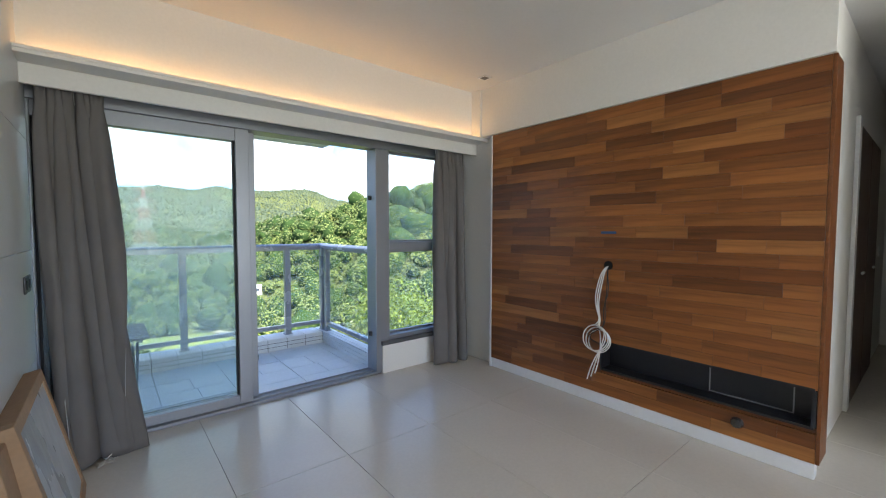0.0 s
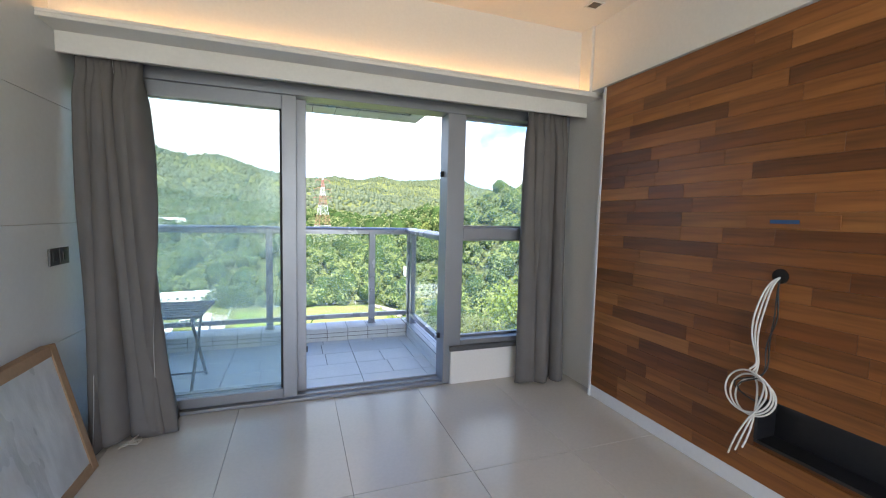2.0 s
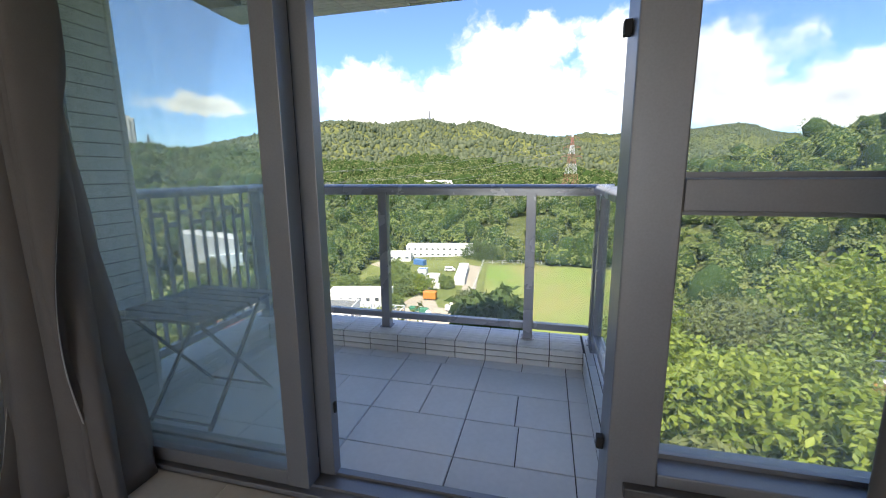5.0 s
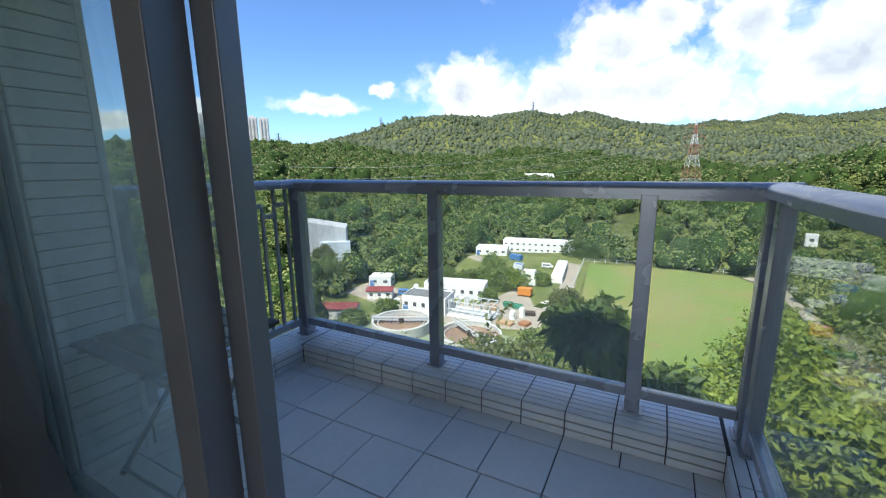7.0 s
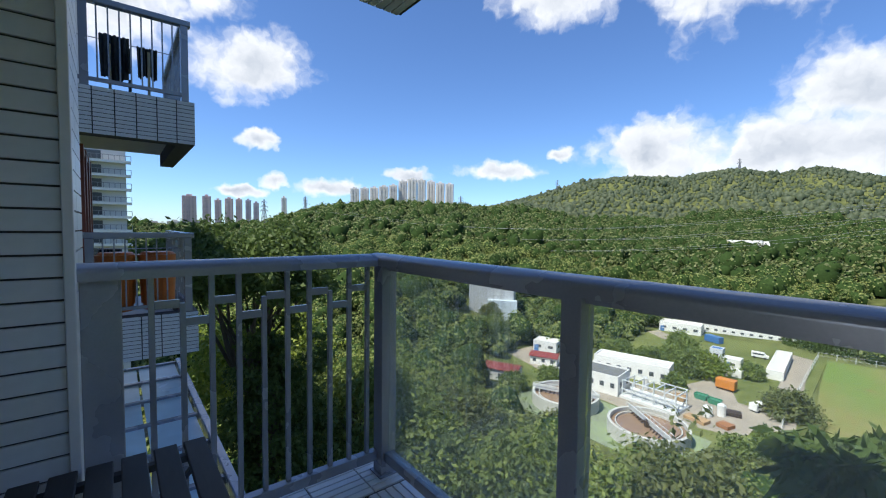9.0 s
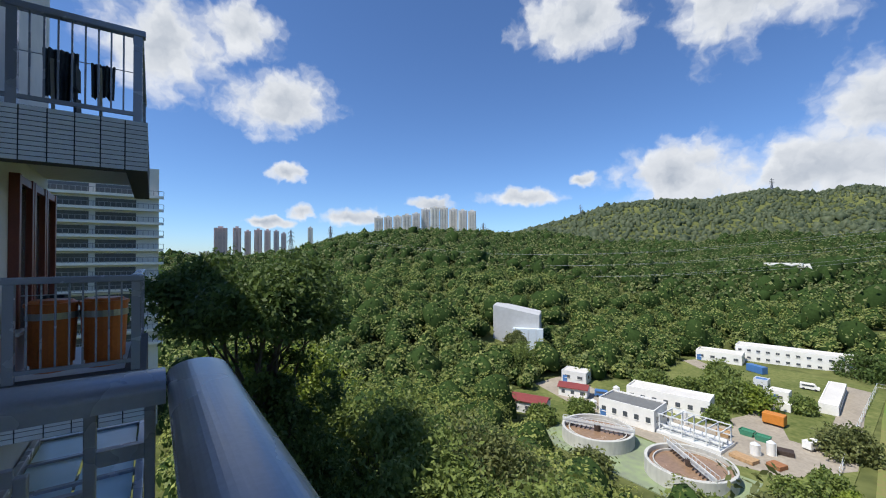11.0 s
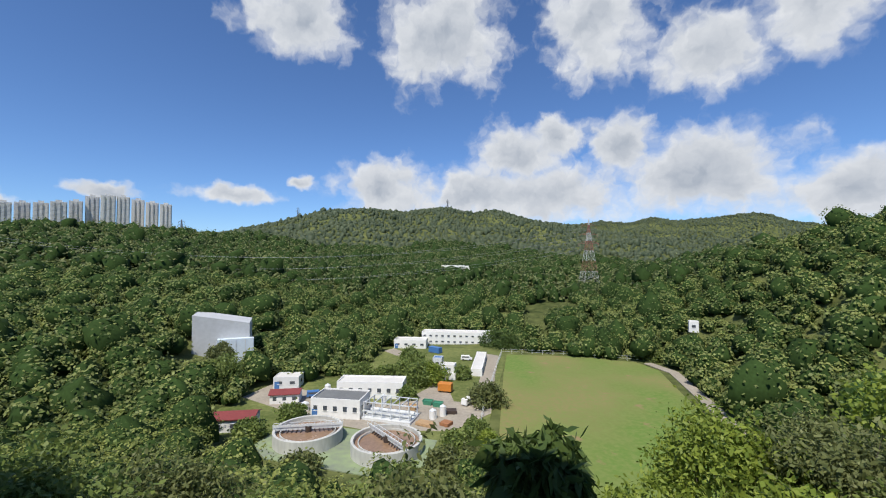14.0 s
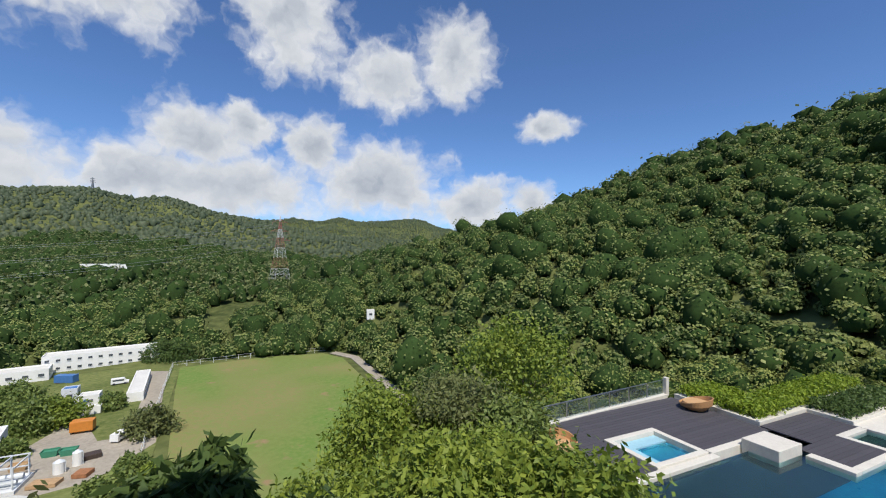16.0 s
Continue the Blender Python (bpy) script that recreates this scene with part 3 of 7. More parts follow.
for k in range(2):
    cord("black_cable", [(XW, -1.803, 1.05), (XW - 0.03, -1.81, 1.0), (XW - 0.02, -1.83 + 0.02 * k, 0.88), (XW - 0.03, -1.80, 0.80), (XW - 0.02, -1.775 - 0.02 * k, 0.70), (XW - 0.05, -1.82, 0.60), (XW - 0.07, -1.72 + 0.04 * k, 0.56), (XW - 0.06, -1.68, 0.50), (XW - 0.03, -1.76, 0.47), (XW + 0.02, -1.79, 0.44)],
         0.0032, BCABLE, label="black cable hanging out of the timber wall", category="cable")
bm = shape()
bmesh.ops.create_cone(bm, cap_ends=True, segments=24, radius1=0.034, radius2=0.026, depth=0.02, matrix=Matrix.Translation((XW - 0.010, -2.62, 0.185)) @ Matrix.Rotation(radians(-90), 4, "Y"))
single("door_stop", bm, material("dark_chrome", (0.12, 0.12, 0.12), 0.25, 0.9), "small round dark metal fitting on the timber wall", "fitting", smooth=False)

# ---- ceiling fittings: downlight and the warm light in the cove ----
DL = thing("downlight", (1.72, -0.742, ZC), "small square recessed ceiling downlight", "ceiling light")
bm = shape()
for a in ((-0.045, 0.045, -0.045, -0.035), (-0.045, 0.045, 0.035, 0.045), (-0.045, -0.035, -0.0345, 0.0345), (0.035, 0.045, -0.0345, 0.0345)):
    box(bm, 1.72 + a[0], 1.72 + a[1], -0.742 + a[2], -0.742 + a[3], ZC - 0.008, ZC - 0.001)
part("rim", bm, TRIM, DL)
part("lens", boxed(1.688, 1.752, -0.774, -0.71, ZC - 0.005, ZC - 0.001), material("dark_lens", (0.10, 0.09, 0.08), 0.3), DL)
STRIP = single("cove_light_strip", boxed(XL + 0.05, XR - 0.05, -0.45, -0.43, 2.1855, 2.197), glow("warm_strip", (1.0, 0.55, 0.20), 2.3), "warm light strip lying in the cove", "light strip")

# two dark switches and the leaning package by the left wall
PLATE = material("dark_switch", (0.05, 0.05, 0.055), 0.35)
for y in (-0.455, -0.36):
    S = thing("wall_switch", (XL, y, 1.035), "dark grey square wall switch plate", "switch", "switches on the tiled wall")
    part("plate", boxed(XL + 0.0015, XL + 0.010, y - 0.043, y + 0.043, 0.992, 1.078, 0.003), PLATE, S)
    part("rocker", boxed(XL + 0.0101, XL + 0.014, y - 0.022, y + 0.022, 1.012, 1.058, 0.002), BLACKBOARD, S)
CARD = material("brown_cardboard", (0.34, 0.215, 0.125), 0.85, spread=0.15, grain=50, blotch=4, bump=0.1)
FOIL = material("clear_wrap_over_grey", (0.52, 0.53, 0.53), 0.28, spread=0.25, grain=9, blotch=3, bump=0.9, bump_scale=16, stretch=(1, 1.5, 0.5))
PACK = thing("flat_package", (-1.06, -1.0, 0.0), "flat wrapped package in torn cardboard leaning on the wall", "package")


def leaning(x0, x1, y0, y1, z0, z1, bev=0.0):
    bm = boxed(x0, x1, y0, y1, z0, z1, bevel=bev)
    bm.transform(Matrix.Translation((-1.005, 0, 0.004)) @ Matrix.Rotation(radians(-13), 4, "Y"))
    return bm


PY0, PY1, PH = -1.36, -0.60, 0.655
part("panel", leaning(-0.055, -0.004, PY0 + 0.03, PY1 - 0.03, 0.02, PH - 0.02, 0.004), FOIL, PACK, "grey panel wrapped in clear film")
for n, a in (("edge_strip", (PY0, PY0 + 0.05, 0, PH)), ("edge_strip", (PY1 - 0.05, PY1, 0, PH)), ("edge_strip", (PY0 + 0.051, PY1 - 0.051, 0, 0.05)), ("edge_strip", (PY0 + 0.051, PY1 - 0.051, PH - 0.05, PH))):
    part(n, leaning(-0.066, 0.003, *a, bev=0.004), CARD, PACK)
BOX2 = thing("cardboard_box", (-1.13, -1.25, 0.0), "long flattened cardboard box with printed marks and tape", "box")


def leaning2(x0, x1, y0, y1, z0, z1, bev=0.0):
    bm = boxed(x0, x1, y0, y1, z0, z1, bevel=bev)
    bm.transform(Matrix.Translation((-1.075, 0, 0.004)) @ Matrix.Rotation(radians(-9), 4, "Y"))
    return bm


part("body", leaning2(-0.085, -0.002, -1.50, -0.66, 0, 0.60, 0.006), CARD, BOX2)
part("flap", leaning2(-0.10, -0.088, -1.50, -0.70, 0.52, 0.66, 0.003), CARD, BOX2, "torn raised cardboard flap")
part("tape", leaning2(-0.0019, -0.0009, -0.74, -0.70, 0.02, 0.58), material("brown_tape", (0.16, 0.08, 0.04), 0.3), BOX2, "brown packing tape")
for z in (0.12, 0.26, 0.40):
    part("printed_mark", leaning2(-0.06, -0.03, -0.6597, -0.6588, z, z + 0.035), BLACKBOARD, BOX2, "black printed mark")


# ---- the balcony ----
XB0, XB1, YK = -1.216, 1.022, 1.18        # inner faces of the kerb
YO, XO0, XO1 = 1.47, -1.47, 1.18          # outer faces
single("balcony_floor", boxed(XB0, XB1, 0.031, YK, -0.2, -0.004), JOINT, "grey tiled balcony floor", "floor", "structure")
single("balcony_slab", boxed(XO0, XO1, 0.10, YO, -0.45, -0.201), CONCRETE, "concrete balcony slab", "slab", "structure")
KERB = thing("kerb", (0, 1.3, 0), "low balcony kerb clad in small grey tiles", "kerb", kind="structure")
bm = shape()
box(bm, XO0 + 0.008, XO1 - 0.008, YK + 0.008, YO - 0.008, -0.2, 0.118)
box(bm, XO0 + 0.008, XB0 - 0.008, 0.30, YK + 0.008, -0.2, 0.118), box(bm, XB1 + 0.008, XO1 - 0.008, 0.10, YK + 0.008, -0.2, 0.118)
part("kerb_core", bm, JOINT, KERB)
single("wall_balcony_left", boxed(-1.75, XB0 - 0.008, 0.032, 0.27, -3.0, 4.5), JOINT, "outer wall pier clad in long grey tiles", "wall", "structure")
PIER = bpy.data.objects["wall_balcony_left"]
# soffit of the balcony above, with its tiled edge beam
single("balcony_soffit", boxed(XO0, XO1, 0.16, YO - 0.02, 2.52, 2.75), CONCRETE, "grey painted soffit of the balcony above", "ceiling", "structure")
BEAM = thing("edge_beam", (0, 1.3, 2.3), "edge beam of the balcony above clad in small tiles", "beam", kind="structure")
bm = shape()
box(bm, XO0 + 0.008, XO1 - 0.008, YK + 0.008, YO + 0.02, 2.308, 2.95), box(bm, XB1 + 0.008, XO1 - 0.008, 0.17, YK + 0.008, 2.308, 2.95), box(bm, XO0 + 0.008, XB0 - 0.008, 0.30, YK + 0.008, 2.308, 2.95)
part("beam_core", bm, JOINT, BEAM)

# railing
RAILING = thing("railing", (-0.15, 1.33, 0.12), "grey metal balcony railing with clear glass panels", "railing")


def rounded_rail(a, b, w, hgt, z):
    """A handrail with a softly rounded top, from a to b at the height of its top."""
    bm = shape()
    prof = [(-w / 2, 0)] + [(-w / 2 * math.cos(q), hgt * (0.45 + 0.55 * math.sin(q))) for q in np.linspace(0, math.pi, 25)] + [(w / 2, 0)]
    d = (Vector(b) - Vector(a)).normalized()
    n = Vector((-d.y, d.x))
    ends = []
    for p, mit in ((Vector(a), 1), (Vector(b), -1)):
        ends.append([bm.verts.new((*(p + n * o + d * 0), z - hgt + q)) for o, q in prof])
    k = len(prof)
    for i in range(k):
        bm.faces.new((ends[0][i], ends[0][(i + 1) % k], ends[1][(i + 1) % k], ends[1][i]))
    bm.faces.new(ends[0]), bm.faces.new(ends[1])
    return bm


XRL, XRR, YR = -1.345, 1.095, 1.335
ZT = 1.148
part("handrail", rounded_rail((XRL - 0.06, YR), (XRR + 0.06, YR), 0.115, 0.052, ZT), RAIL, RAILING)
part("handrail", rounded_rail((XRL, 0.272), (XRL, YR - 0.061), 0.115, 0.052, ZT), RAIL, RAILING)
part("handrail", rounded_rail((XRR, 0.11), (XRR, YR - 0.061), 0.115, 0.052, ZT), RAIL, RAILING)
POST = [(XRL + 0.015, YR, 0.075, 0.075), (-0.33, YR, 0.062, 0.062), (0.675, YR, 0.062, 0.062), (XRR, YR - 0.01, 0.07, 0.07), (XRR, YR - 0.115, 0.05, 0.07), (XRR, 0.14, 0.06, 0.06)]
for x, y, wx, wy in POST:
    p = part("post", boxed(x - wx / 2, x + wx / 2, y - wy / 2, y + wy / 2, 0.127, ZT - 0.0525, 0.003), RAIL, RAILING)
    part("foot_plate", boxed(x - wx / 2 - 0.012, x + wx / 2 + 0.012, y - wy / 2 - 0.012, y + wy / 2 + 0.012, 0.1265, 0.133, 0.001), RAIL, p)
part("end_post", boxed(XRL - 0.025, XRL + 0.025, 0.285, 0.385, 0.127, ZT - 0.0525, 0.003), RAIL, RAILING)
spans = [((XRL + 0.053, -0.362), YR, 0), ((-0.298, 0.643), YR, 0), ((0.707, XRR - 0.036), YR, 0), ((0.171, YR - 0.141), XRR, 1)]
for (a, b), c, side in spans:
    def run(lo, hi, half, z0, z1, bev=0.0):
        return boxed(lo, hi, c - half, c + half, z0, z1, bevel=bev) if not side else boxed(c - half, c + half, lo, hi, z0, z1, bevel=bev)
    part("bottom_rail", run(a, b, 0.022, 0.195, 0.238, 0.003), RAIL, RAILING)
    part("top_channel", run(a, b, 0.016, ZT - 0.072, ZT - 0.0527), RAIL, RAILING)
    g = part("glass_panel", run(a + 0.004, b - 0.004, 0.005, 0.2385, ZT - 0.0725), RAILGLASS, RAILING, "clear glass panel")
    g.visible_shadow = False
part("bottom_rail", boxed(XRL - 0.02, XRL + 0.02, 0.386, YR - 0.04, 0.195, 0.238, 0.003), RAIL, RAILING)
ys = np.linspace(0.46, 1.25, 10)
for i, y in enumerate(ys):
    short = i % 3 == 1
    part("baluster", boxed(XRL - 0.009, XRL + 0.009, y - 0.009, y + 0.009, 0.2385, (ZT - 0.0527) if not short else 1.0, 0.002), RAIL, RAILING)
for i in range(0, 9):
    z = 1.0 if i % 2 == 0 else 0.935
    part("spacer", boxed(XRL - 0.007, XRL + 0.007, ys[i] + 0.0092, ys[i + 1] - 0.0092, z - 0.014, z + 0.014), RAIL, RAILING)

# folding slatted table
DARKWOOD = material("grey_brown_slats", (0.055, 0.050, 0.050), 0.55, spread=0.25, grain=60, blotch=6, bump=0.1, random_amount=0.4, stretch=(0.3, 1, 1))
STEEL = material("dark_steel", (0.06, 0.065, 0.075), 0.4, 0.6, spread=0.15)
TABLE = thing("folding_table", (-0.94, 0.33, 0.0), "small folding balcony table with dark slats", "table")
for i in range(7):
    y = 0.095 + i * 0.077
    part("slat", boxed(-1.20, -0.68, y - 0.030, y + 0.030, 0.565, 0.583, 0.003), DARKWOOD, TABLE)
for x in (-1.15, -0.73):
    part("slat_bearer", boxed(x - 0.012, x + 0.012, 0.07, 0.59, 0.545, 0.5645), STEEL, TABLE)
for x in (-1.135, -0.745):
    part("leg", flat_bar(shape(), (x, 0.12, 0.545), (x, 0.55, 0.008), 0.018, 0.012), STEEL, TABLE)
    x2 = x + (0.016 if x < -0.9 else -0.016)
    part("leg", flat_bar(shape(), (x2, 0.55, 0.545), (x2, 0.12, 0.008), 0.018, 0.012), STEEL, TABLE)
for y in (0.13, 0.54):
    part("cross_bar", bar(shape(), (-1.12, y, 0.03), (-0.76, y, 0.03), 0.007), STEEL, TABLE)


# ---- the land ----
def polar(az, r, z=None, dz=0.0):
    """A place by its bearing from the house (degrees to the left of +y) and its distance."""
    x, y = -r * math.sin(radians(az)), r * math.cos(radians(az))
    return (x, y, (float(ground(x, y)) if z is None else z) + dz)


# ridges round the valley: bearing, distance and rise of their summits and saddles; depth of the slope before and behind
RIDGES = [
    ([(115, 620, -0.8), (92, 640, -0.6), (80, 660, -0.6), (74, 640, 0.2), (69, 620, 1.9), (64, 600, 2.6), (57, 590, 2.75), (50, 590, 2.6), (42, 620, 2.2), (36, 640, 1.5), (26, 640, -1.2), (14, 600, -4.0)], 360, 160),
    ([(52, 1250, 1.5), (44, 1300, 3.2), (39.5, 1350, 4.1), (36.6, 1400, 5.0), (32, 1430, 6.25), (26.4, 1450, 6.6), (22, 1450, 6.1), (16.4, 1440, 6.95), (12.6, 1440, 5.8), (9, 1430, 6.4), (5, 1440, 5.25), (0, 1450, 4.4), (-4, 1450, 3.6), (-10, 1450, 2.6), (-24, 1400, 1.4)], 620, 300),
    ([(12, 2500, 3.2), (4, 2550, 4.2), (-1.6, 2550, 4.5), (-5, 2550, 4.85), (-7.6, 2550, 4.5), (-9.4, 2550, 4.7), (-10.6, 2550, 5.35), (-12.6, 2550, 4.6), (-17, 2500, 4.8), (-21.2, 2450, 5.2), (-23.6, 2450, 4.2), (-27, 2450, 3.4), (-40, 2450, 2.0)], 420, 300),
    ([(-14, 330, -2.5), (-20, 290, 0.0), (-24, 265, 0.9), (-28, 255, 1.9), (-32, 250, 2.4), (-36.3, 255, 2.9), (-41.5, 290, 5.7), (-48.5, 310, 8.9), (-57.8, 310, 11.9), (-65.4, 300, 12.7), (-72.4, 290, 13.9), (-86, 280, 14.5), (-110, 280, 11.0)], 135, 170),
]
# low knolls: place, rise, half length, half width
KNOLLS = [(20, 380, 24, 260, 130), (130, 190, 22, 90, 80), (-160, 640, 25, 300, 250)]


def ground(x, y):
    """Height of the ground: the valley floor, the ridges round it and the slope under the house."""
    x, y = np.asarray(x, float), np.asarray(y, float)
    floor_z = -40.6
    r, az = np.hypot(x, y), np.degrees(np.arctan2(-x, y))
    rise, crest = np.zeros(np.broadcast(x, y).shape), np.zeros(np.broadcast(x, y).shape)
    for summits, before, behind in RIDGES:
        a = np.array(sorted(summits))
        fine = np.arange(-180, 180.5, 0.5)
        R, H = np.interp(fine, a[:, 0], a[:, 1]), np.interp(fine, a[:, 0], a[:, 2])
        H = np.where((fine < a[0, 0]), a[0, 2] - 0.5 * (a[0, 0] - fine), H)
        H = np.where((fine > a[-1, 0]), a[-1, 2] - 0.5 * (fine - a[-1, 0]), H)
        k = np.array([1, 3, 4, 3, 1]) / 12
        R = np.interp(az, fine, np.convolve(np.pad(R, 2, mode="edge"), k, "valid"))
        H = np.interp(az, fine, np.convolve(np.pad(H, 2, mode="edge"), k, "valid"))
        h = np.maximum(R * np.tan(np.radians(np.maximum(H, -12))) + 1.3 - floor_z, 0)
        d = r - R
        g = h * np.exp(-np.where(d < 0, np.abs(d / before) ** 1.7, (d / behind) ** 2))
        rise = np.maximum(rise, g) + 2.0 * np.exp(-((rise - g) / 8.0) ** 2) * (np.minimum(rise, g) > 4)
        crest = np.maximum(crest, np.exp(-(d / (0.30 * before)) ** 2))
    for cx, cy, h, along, across in KNOLLS:
        g = h * np.exp(-((x - cx) / along) ** 2 - ((y - cy) / across) ** 2)
        rise = np.sqrt(rise ** 2 + g ** 2)
    # keep the floor of the valley level round the field and the works
    d = np.hypot(np.maximum(np.abs(x + 26) - 62, 0), np.maximum(np.abs(y - 128) - 52, 0))
    z = floor_z + rise * (1 - np.exp(-(d / 45) ** 2))
    near = -12.5 - 0.50 * np.maximum(0, np.hypot(np.maximum(np.abs(x - 10) - 26, 0) * 0.8, np.maximum(y - 6, 0)))
    z = np.maximum(z, near)
    wob = 1.6 * np.sin(x * 0.031 + 1.3) * np.cos(y * 0.027) + 0.9 * np.sin(x * 0.083 + y * 0.051)
    fold = np.sin(x * 0.0085 + 1.1 * np.sin(y * 0.006)) * np.cos(y * 0.0071 + 0.8 * np.sin(x * 0.005))
    fold2 = np.sin(x * 0.021 + 0.9 * np.sin(y * 0.017)) * np.sin(y * 0.019 + 2.0)
    relief = (fold * 17 + fold2 * 8) * np.clip((r - 420) / 700, 0, 1) + fold2 * 4 * np.clip((r - 200) / 200, 0, 1)
    return z + wob * np.clip(d / 60, 0, 1) + relief * (1 - crest)


FIELD = [(-24, 181), (5, 186), (28, 183), (34, 172), (36, 118), (38, 84), (24, 70), (-4, 68), (-15, 100), (-21, 150)]


def inside(poly, x, y):
    x, y = np.asarray(x, float), np.asarray(y, float)
    hit = np.zeros(x.shape, bool)
    for (ax, ay), (bx, by) in zip(poly, poly[1:] + poly[:1]):
        cross = (ay > y) != (by > y)
        with np.errstate(divide="ignore", invalid="ignore"):
            hit ^= cross & (x < (bx - ax) * (y - ay) / (by - ay) + ax)
    return hit


def build_ground():
    r = np.concatenate([np.linspace(0, 60, 25), np.linspace(64, 260, 60), np.geomspace(266, 4500, 90)])
    a = np.linspace(0, 2 * np.pi, 481)[:-1]
    R, A = np.meshgrid(r, a, indexing="ij")
    X, Y = R * np.cos(A), R * np.sin(A) + 2
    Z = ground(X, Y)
    n = len(a)
    i, j = np.meshgrid(np.arange(len(r) - 1), np.arange(n), indexing="ij")
    f = np.stack([i * n + j, (i + 1) * n + j, (i + 1) * n + (j + 1) % n, i * n + (j + 1) % n], -1).reshape(-1, 4)
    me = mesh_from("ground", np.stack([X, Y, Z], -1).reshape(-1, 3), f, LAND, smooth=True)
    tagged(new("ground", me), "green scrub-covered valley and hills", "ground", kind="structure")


LAND = material("scrub_ground", (0.060, 0.090, 0.026), 0.9, spread=0.5, grain=0.25, blotch=0.02, tint=(0.12, 0.13, 0.045), spec=0.1)
build_ground()


def sheet(name, poly, z, mat, label, category, kind="structure", thick=0.25):
    bm = shape()
    top = bm.faces.new([bm.verts.new((x, y, z)) for x, y in poly])
    ext = bmesh.ops.extrude_face_region(bm, geom=[top])
    bmesh.ops.translate(bm, verts=[v for v in ext["geom"] if isinstance(v, bmesh.types.BMVert)], vec=(0, 0, -thick))
    return single(name, bm, mat, label, category, kind)


def grass_material():
    """Mown grass: large green and sun-browned patches, small tufts and worn spots."""
    m = material("field_grass", (0.105, 0.215, 0.032), 0.9, spec=0.1)
    nt = m.node_tree
    N, L = nt.nodes.new, nt.links.new
    coord, base = N("ShaderNodeTexCoord"), nt.nodes["Principled BSDF"].inputs["Base Color"]

    def patches(scale, low, high):
        n, r = N("ShaderNodeTexNoise"), N("ShaderNodeMapRange")
        n.inputs["Scale"].default_value, n.inputs["Detail"].default_value = scale, 5
        r.inputs["From Min"].default_value, r.inputs["From Max"].default_value = low, high
        L(coord.outputs["Object"], n.inputs["Vector"]), L(n.outputs["Fac"], r.inputs["Value"])
        return r.outputs[0]

    color = None
    for scale, low, high, one, two in ((0.028, 0.38, 0.58, (0.130, 0.205, 0.045), (0.225, 0.205, 0.080)), (0.9, 0.40, 0.72, None, (0.18, 0.225, 0.065)), (0.22, 0.64, 0.74, None, (0.27, 0.19, 0.10))):
        mix = N("ShaderNodeMix")
        mix.data_type = "RGBA"
        mix.inputs[7].default_value = (*two, 1)
        if color is None:
            mix.inputs[6].default_value = (*one, 1)
        else:
            L(color, mix.inputs[6])
        L(patches(scale, low, high), mix.inputs[0])
        color = mix.outputs[2]
    L(color, base)
    return m


sheet("playing_field", FIELD, -40.35, grass_material(), "open grass field, green with brown worn patches", "field")
DIRT = material("pale_dirt", (0.34, 0.30, 0.24), 0.9, spread=0.25, grain=1.5, blotch=0.12, spec=0.1)
sheet("works_grass", [(-98, 90), (-70, 76), (-24, 76), (-18, 100), (-24, 182), (-40, 190), (-78, 180), (-74, 130), (-98, 118)], -40.42, material("rough_grass", (0.10, 0.145, 0.035), 0.9, spread=0.35, grain=0.9, blotch=0.08, tint=(0.16, 0.17, 0.06), spec=0.1), "rough grass round the water works", "grass")
sheet("road", [(-96, 104), (-72, 97), (-66, 94), (-46, 92.5), (-26, 98), (-19, 112), (-24, 150), (-27, 178), (-33, 180), (-29, 150), (-25.5, 118), (-31, 118), (-38, 134), (-42, 150), (-60, 166), (-76, 178), (-78, 172), (-62, 160), (-45.5, 146), (-42, 128), (-46, 111), (-64, 110), (-92, 118)], -40.38, DIRT, "pale dusty yard and lane of the works", "road")
sheet("works_yard", [(-66, 92), (-67, 78), (-60, 73.5), (-30, 73.5), (-27, 80), (-28, 92)], -40.34, material("worn_concrete", (0.28, 0.30, 0.25), 0.85, spread=0.35, grain=0.6, blotch=0.12, tint=(0.2, 0.26, 0.12)), "worn concrete yard of the water works", "yard")
sheet("footpath", [(30.5, 182), (33.5, 184), (40.5, 172), (42.5, 118), (40, 108), (37, 110), (39, 120), (37, 170)], -40.30, DIRT, "pale footpath beside the field", "path")

# ---- woods ----
CLEAR = [[(-84, 80), (-68, 68), (-62, 63), (-30, 62), (-24, 72), (-14, 76), (-6, 66), (24, 66), (40, 82), (43, 118), (41, 174), (30, 186), (-20, 190), (-30, 206), (-70, 202), (-80, 180), (-72, 130), (-92, 118), (-92, 100)],
         [(-130, 114), (-112, 98), (-98, 106), (-104, 124), (-114, 136)], [(10, -10), (62, -10), (48, 19.5), (31, 24.5), (13, 23)], [(-42, 220), (-12, 214), (-10, 236), (-38, 242)],
         [(-24, 238), (8, 234), (10, 266), (-18, 270)], [(-124, 418), (-112, 350), (-78, 350), (-78, 424)]]
LOBES = np.random.default_rng(5).normal(size=(6, 3)) * 2.2


def lumps(d, phase):
    """Uneven radius of a crown towards the ways d."""
    s = 0.0
    for k in range(6):
        s = s + np.sin(d @ LOBES[k] + phase[..., k])
    return 1.0 + 0.125 * s


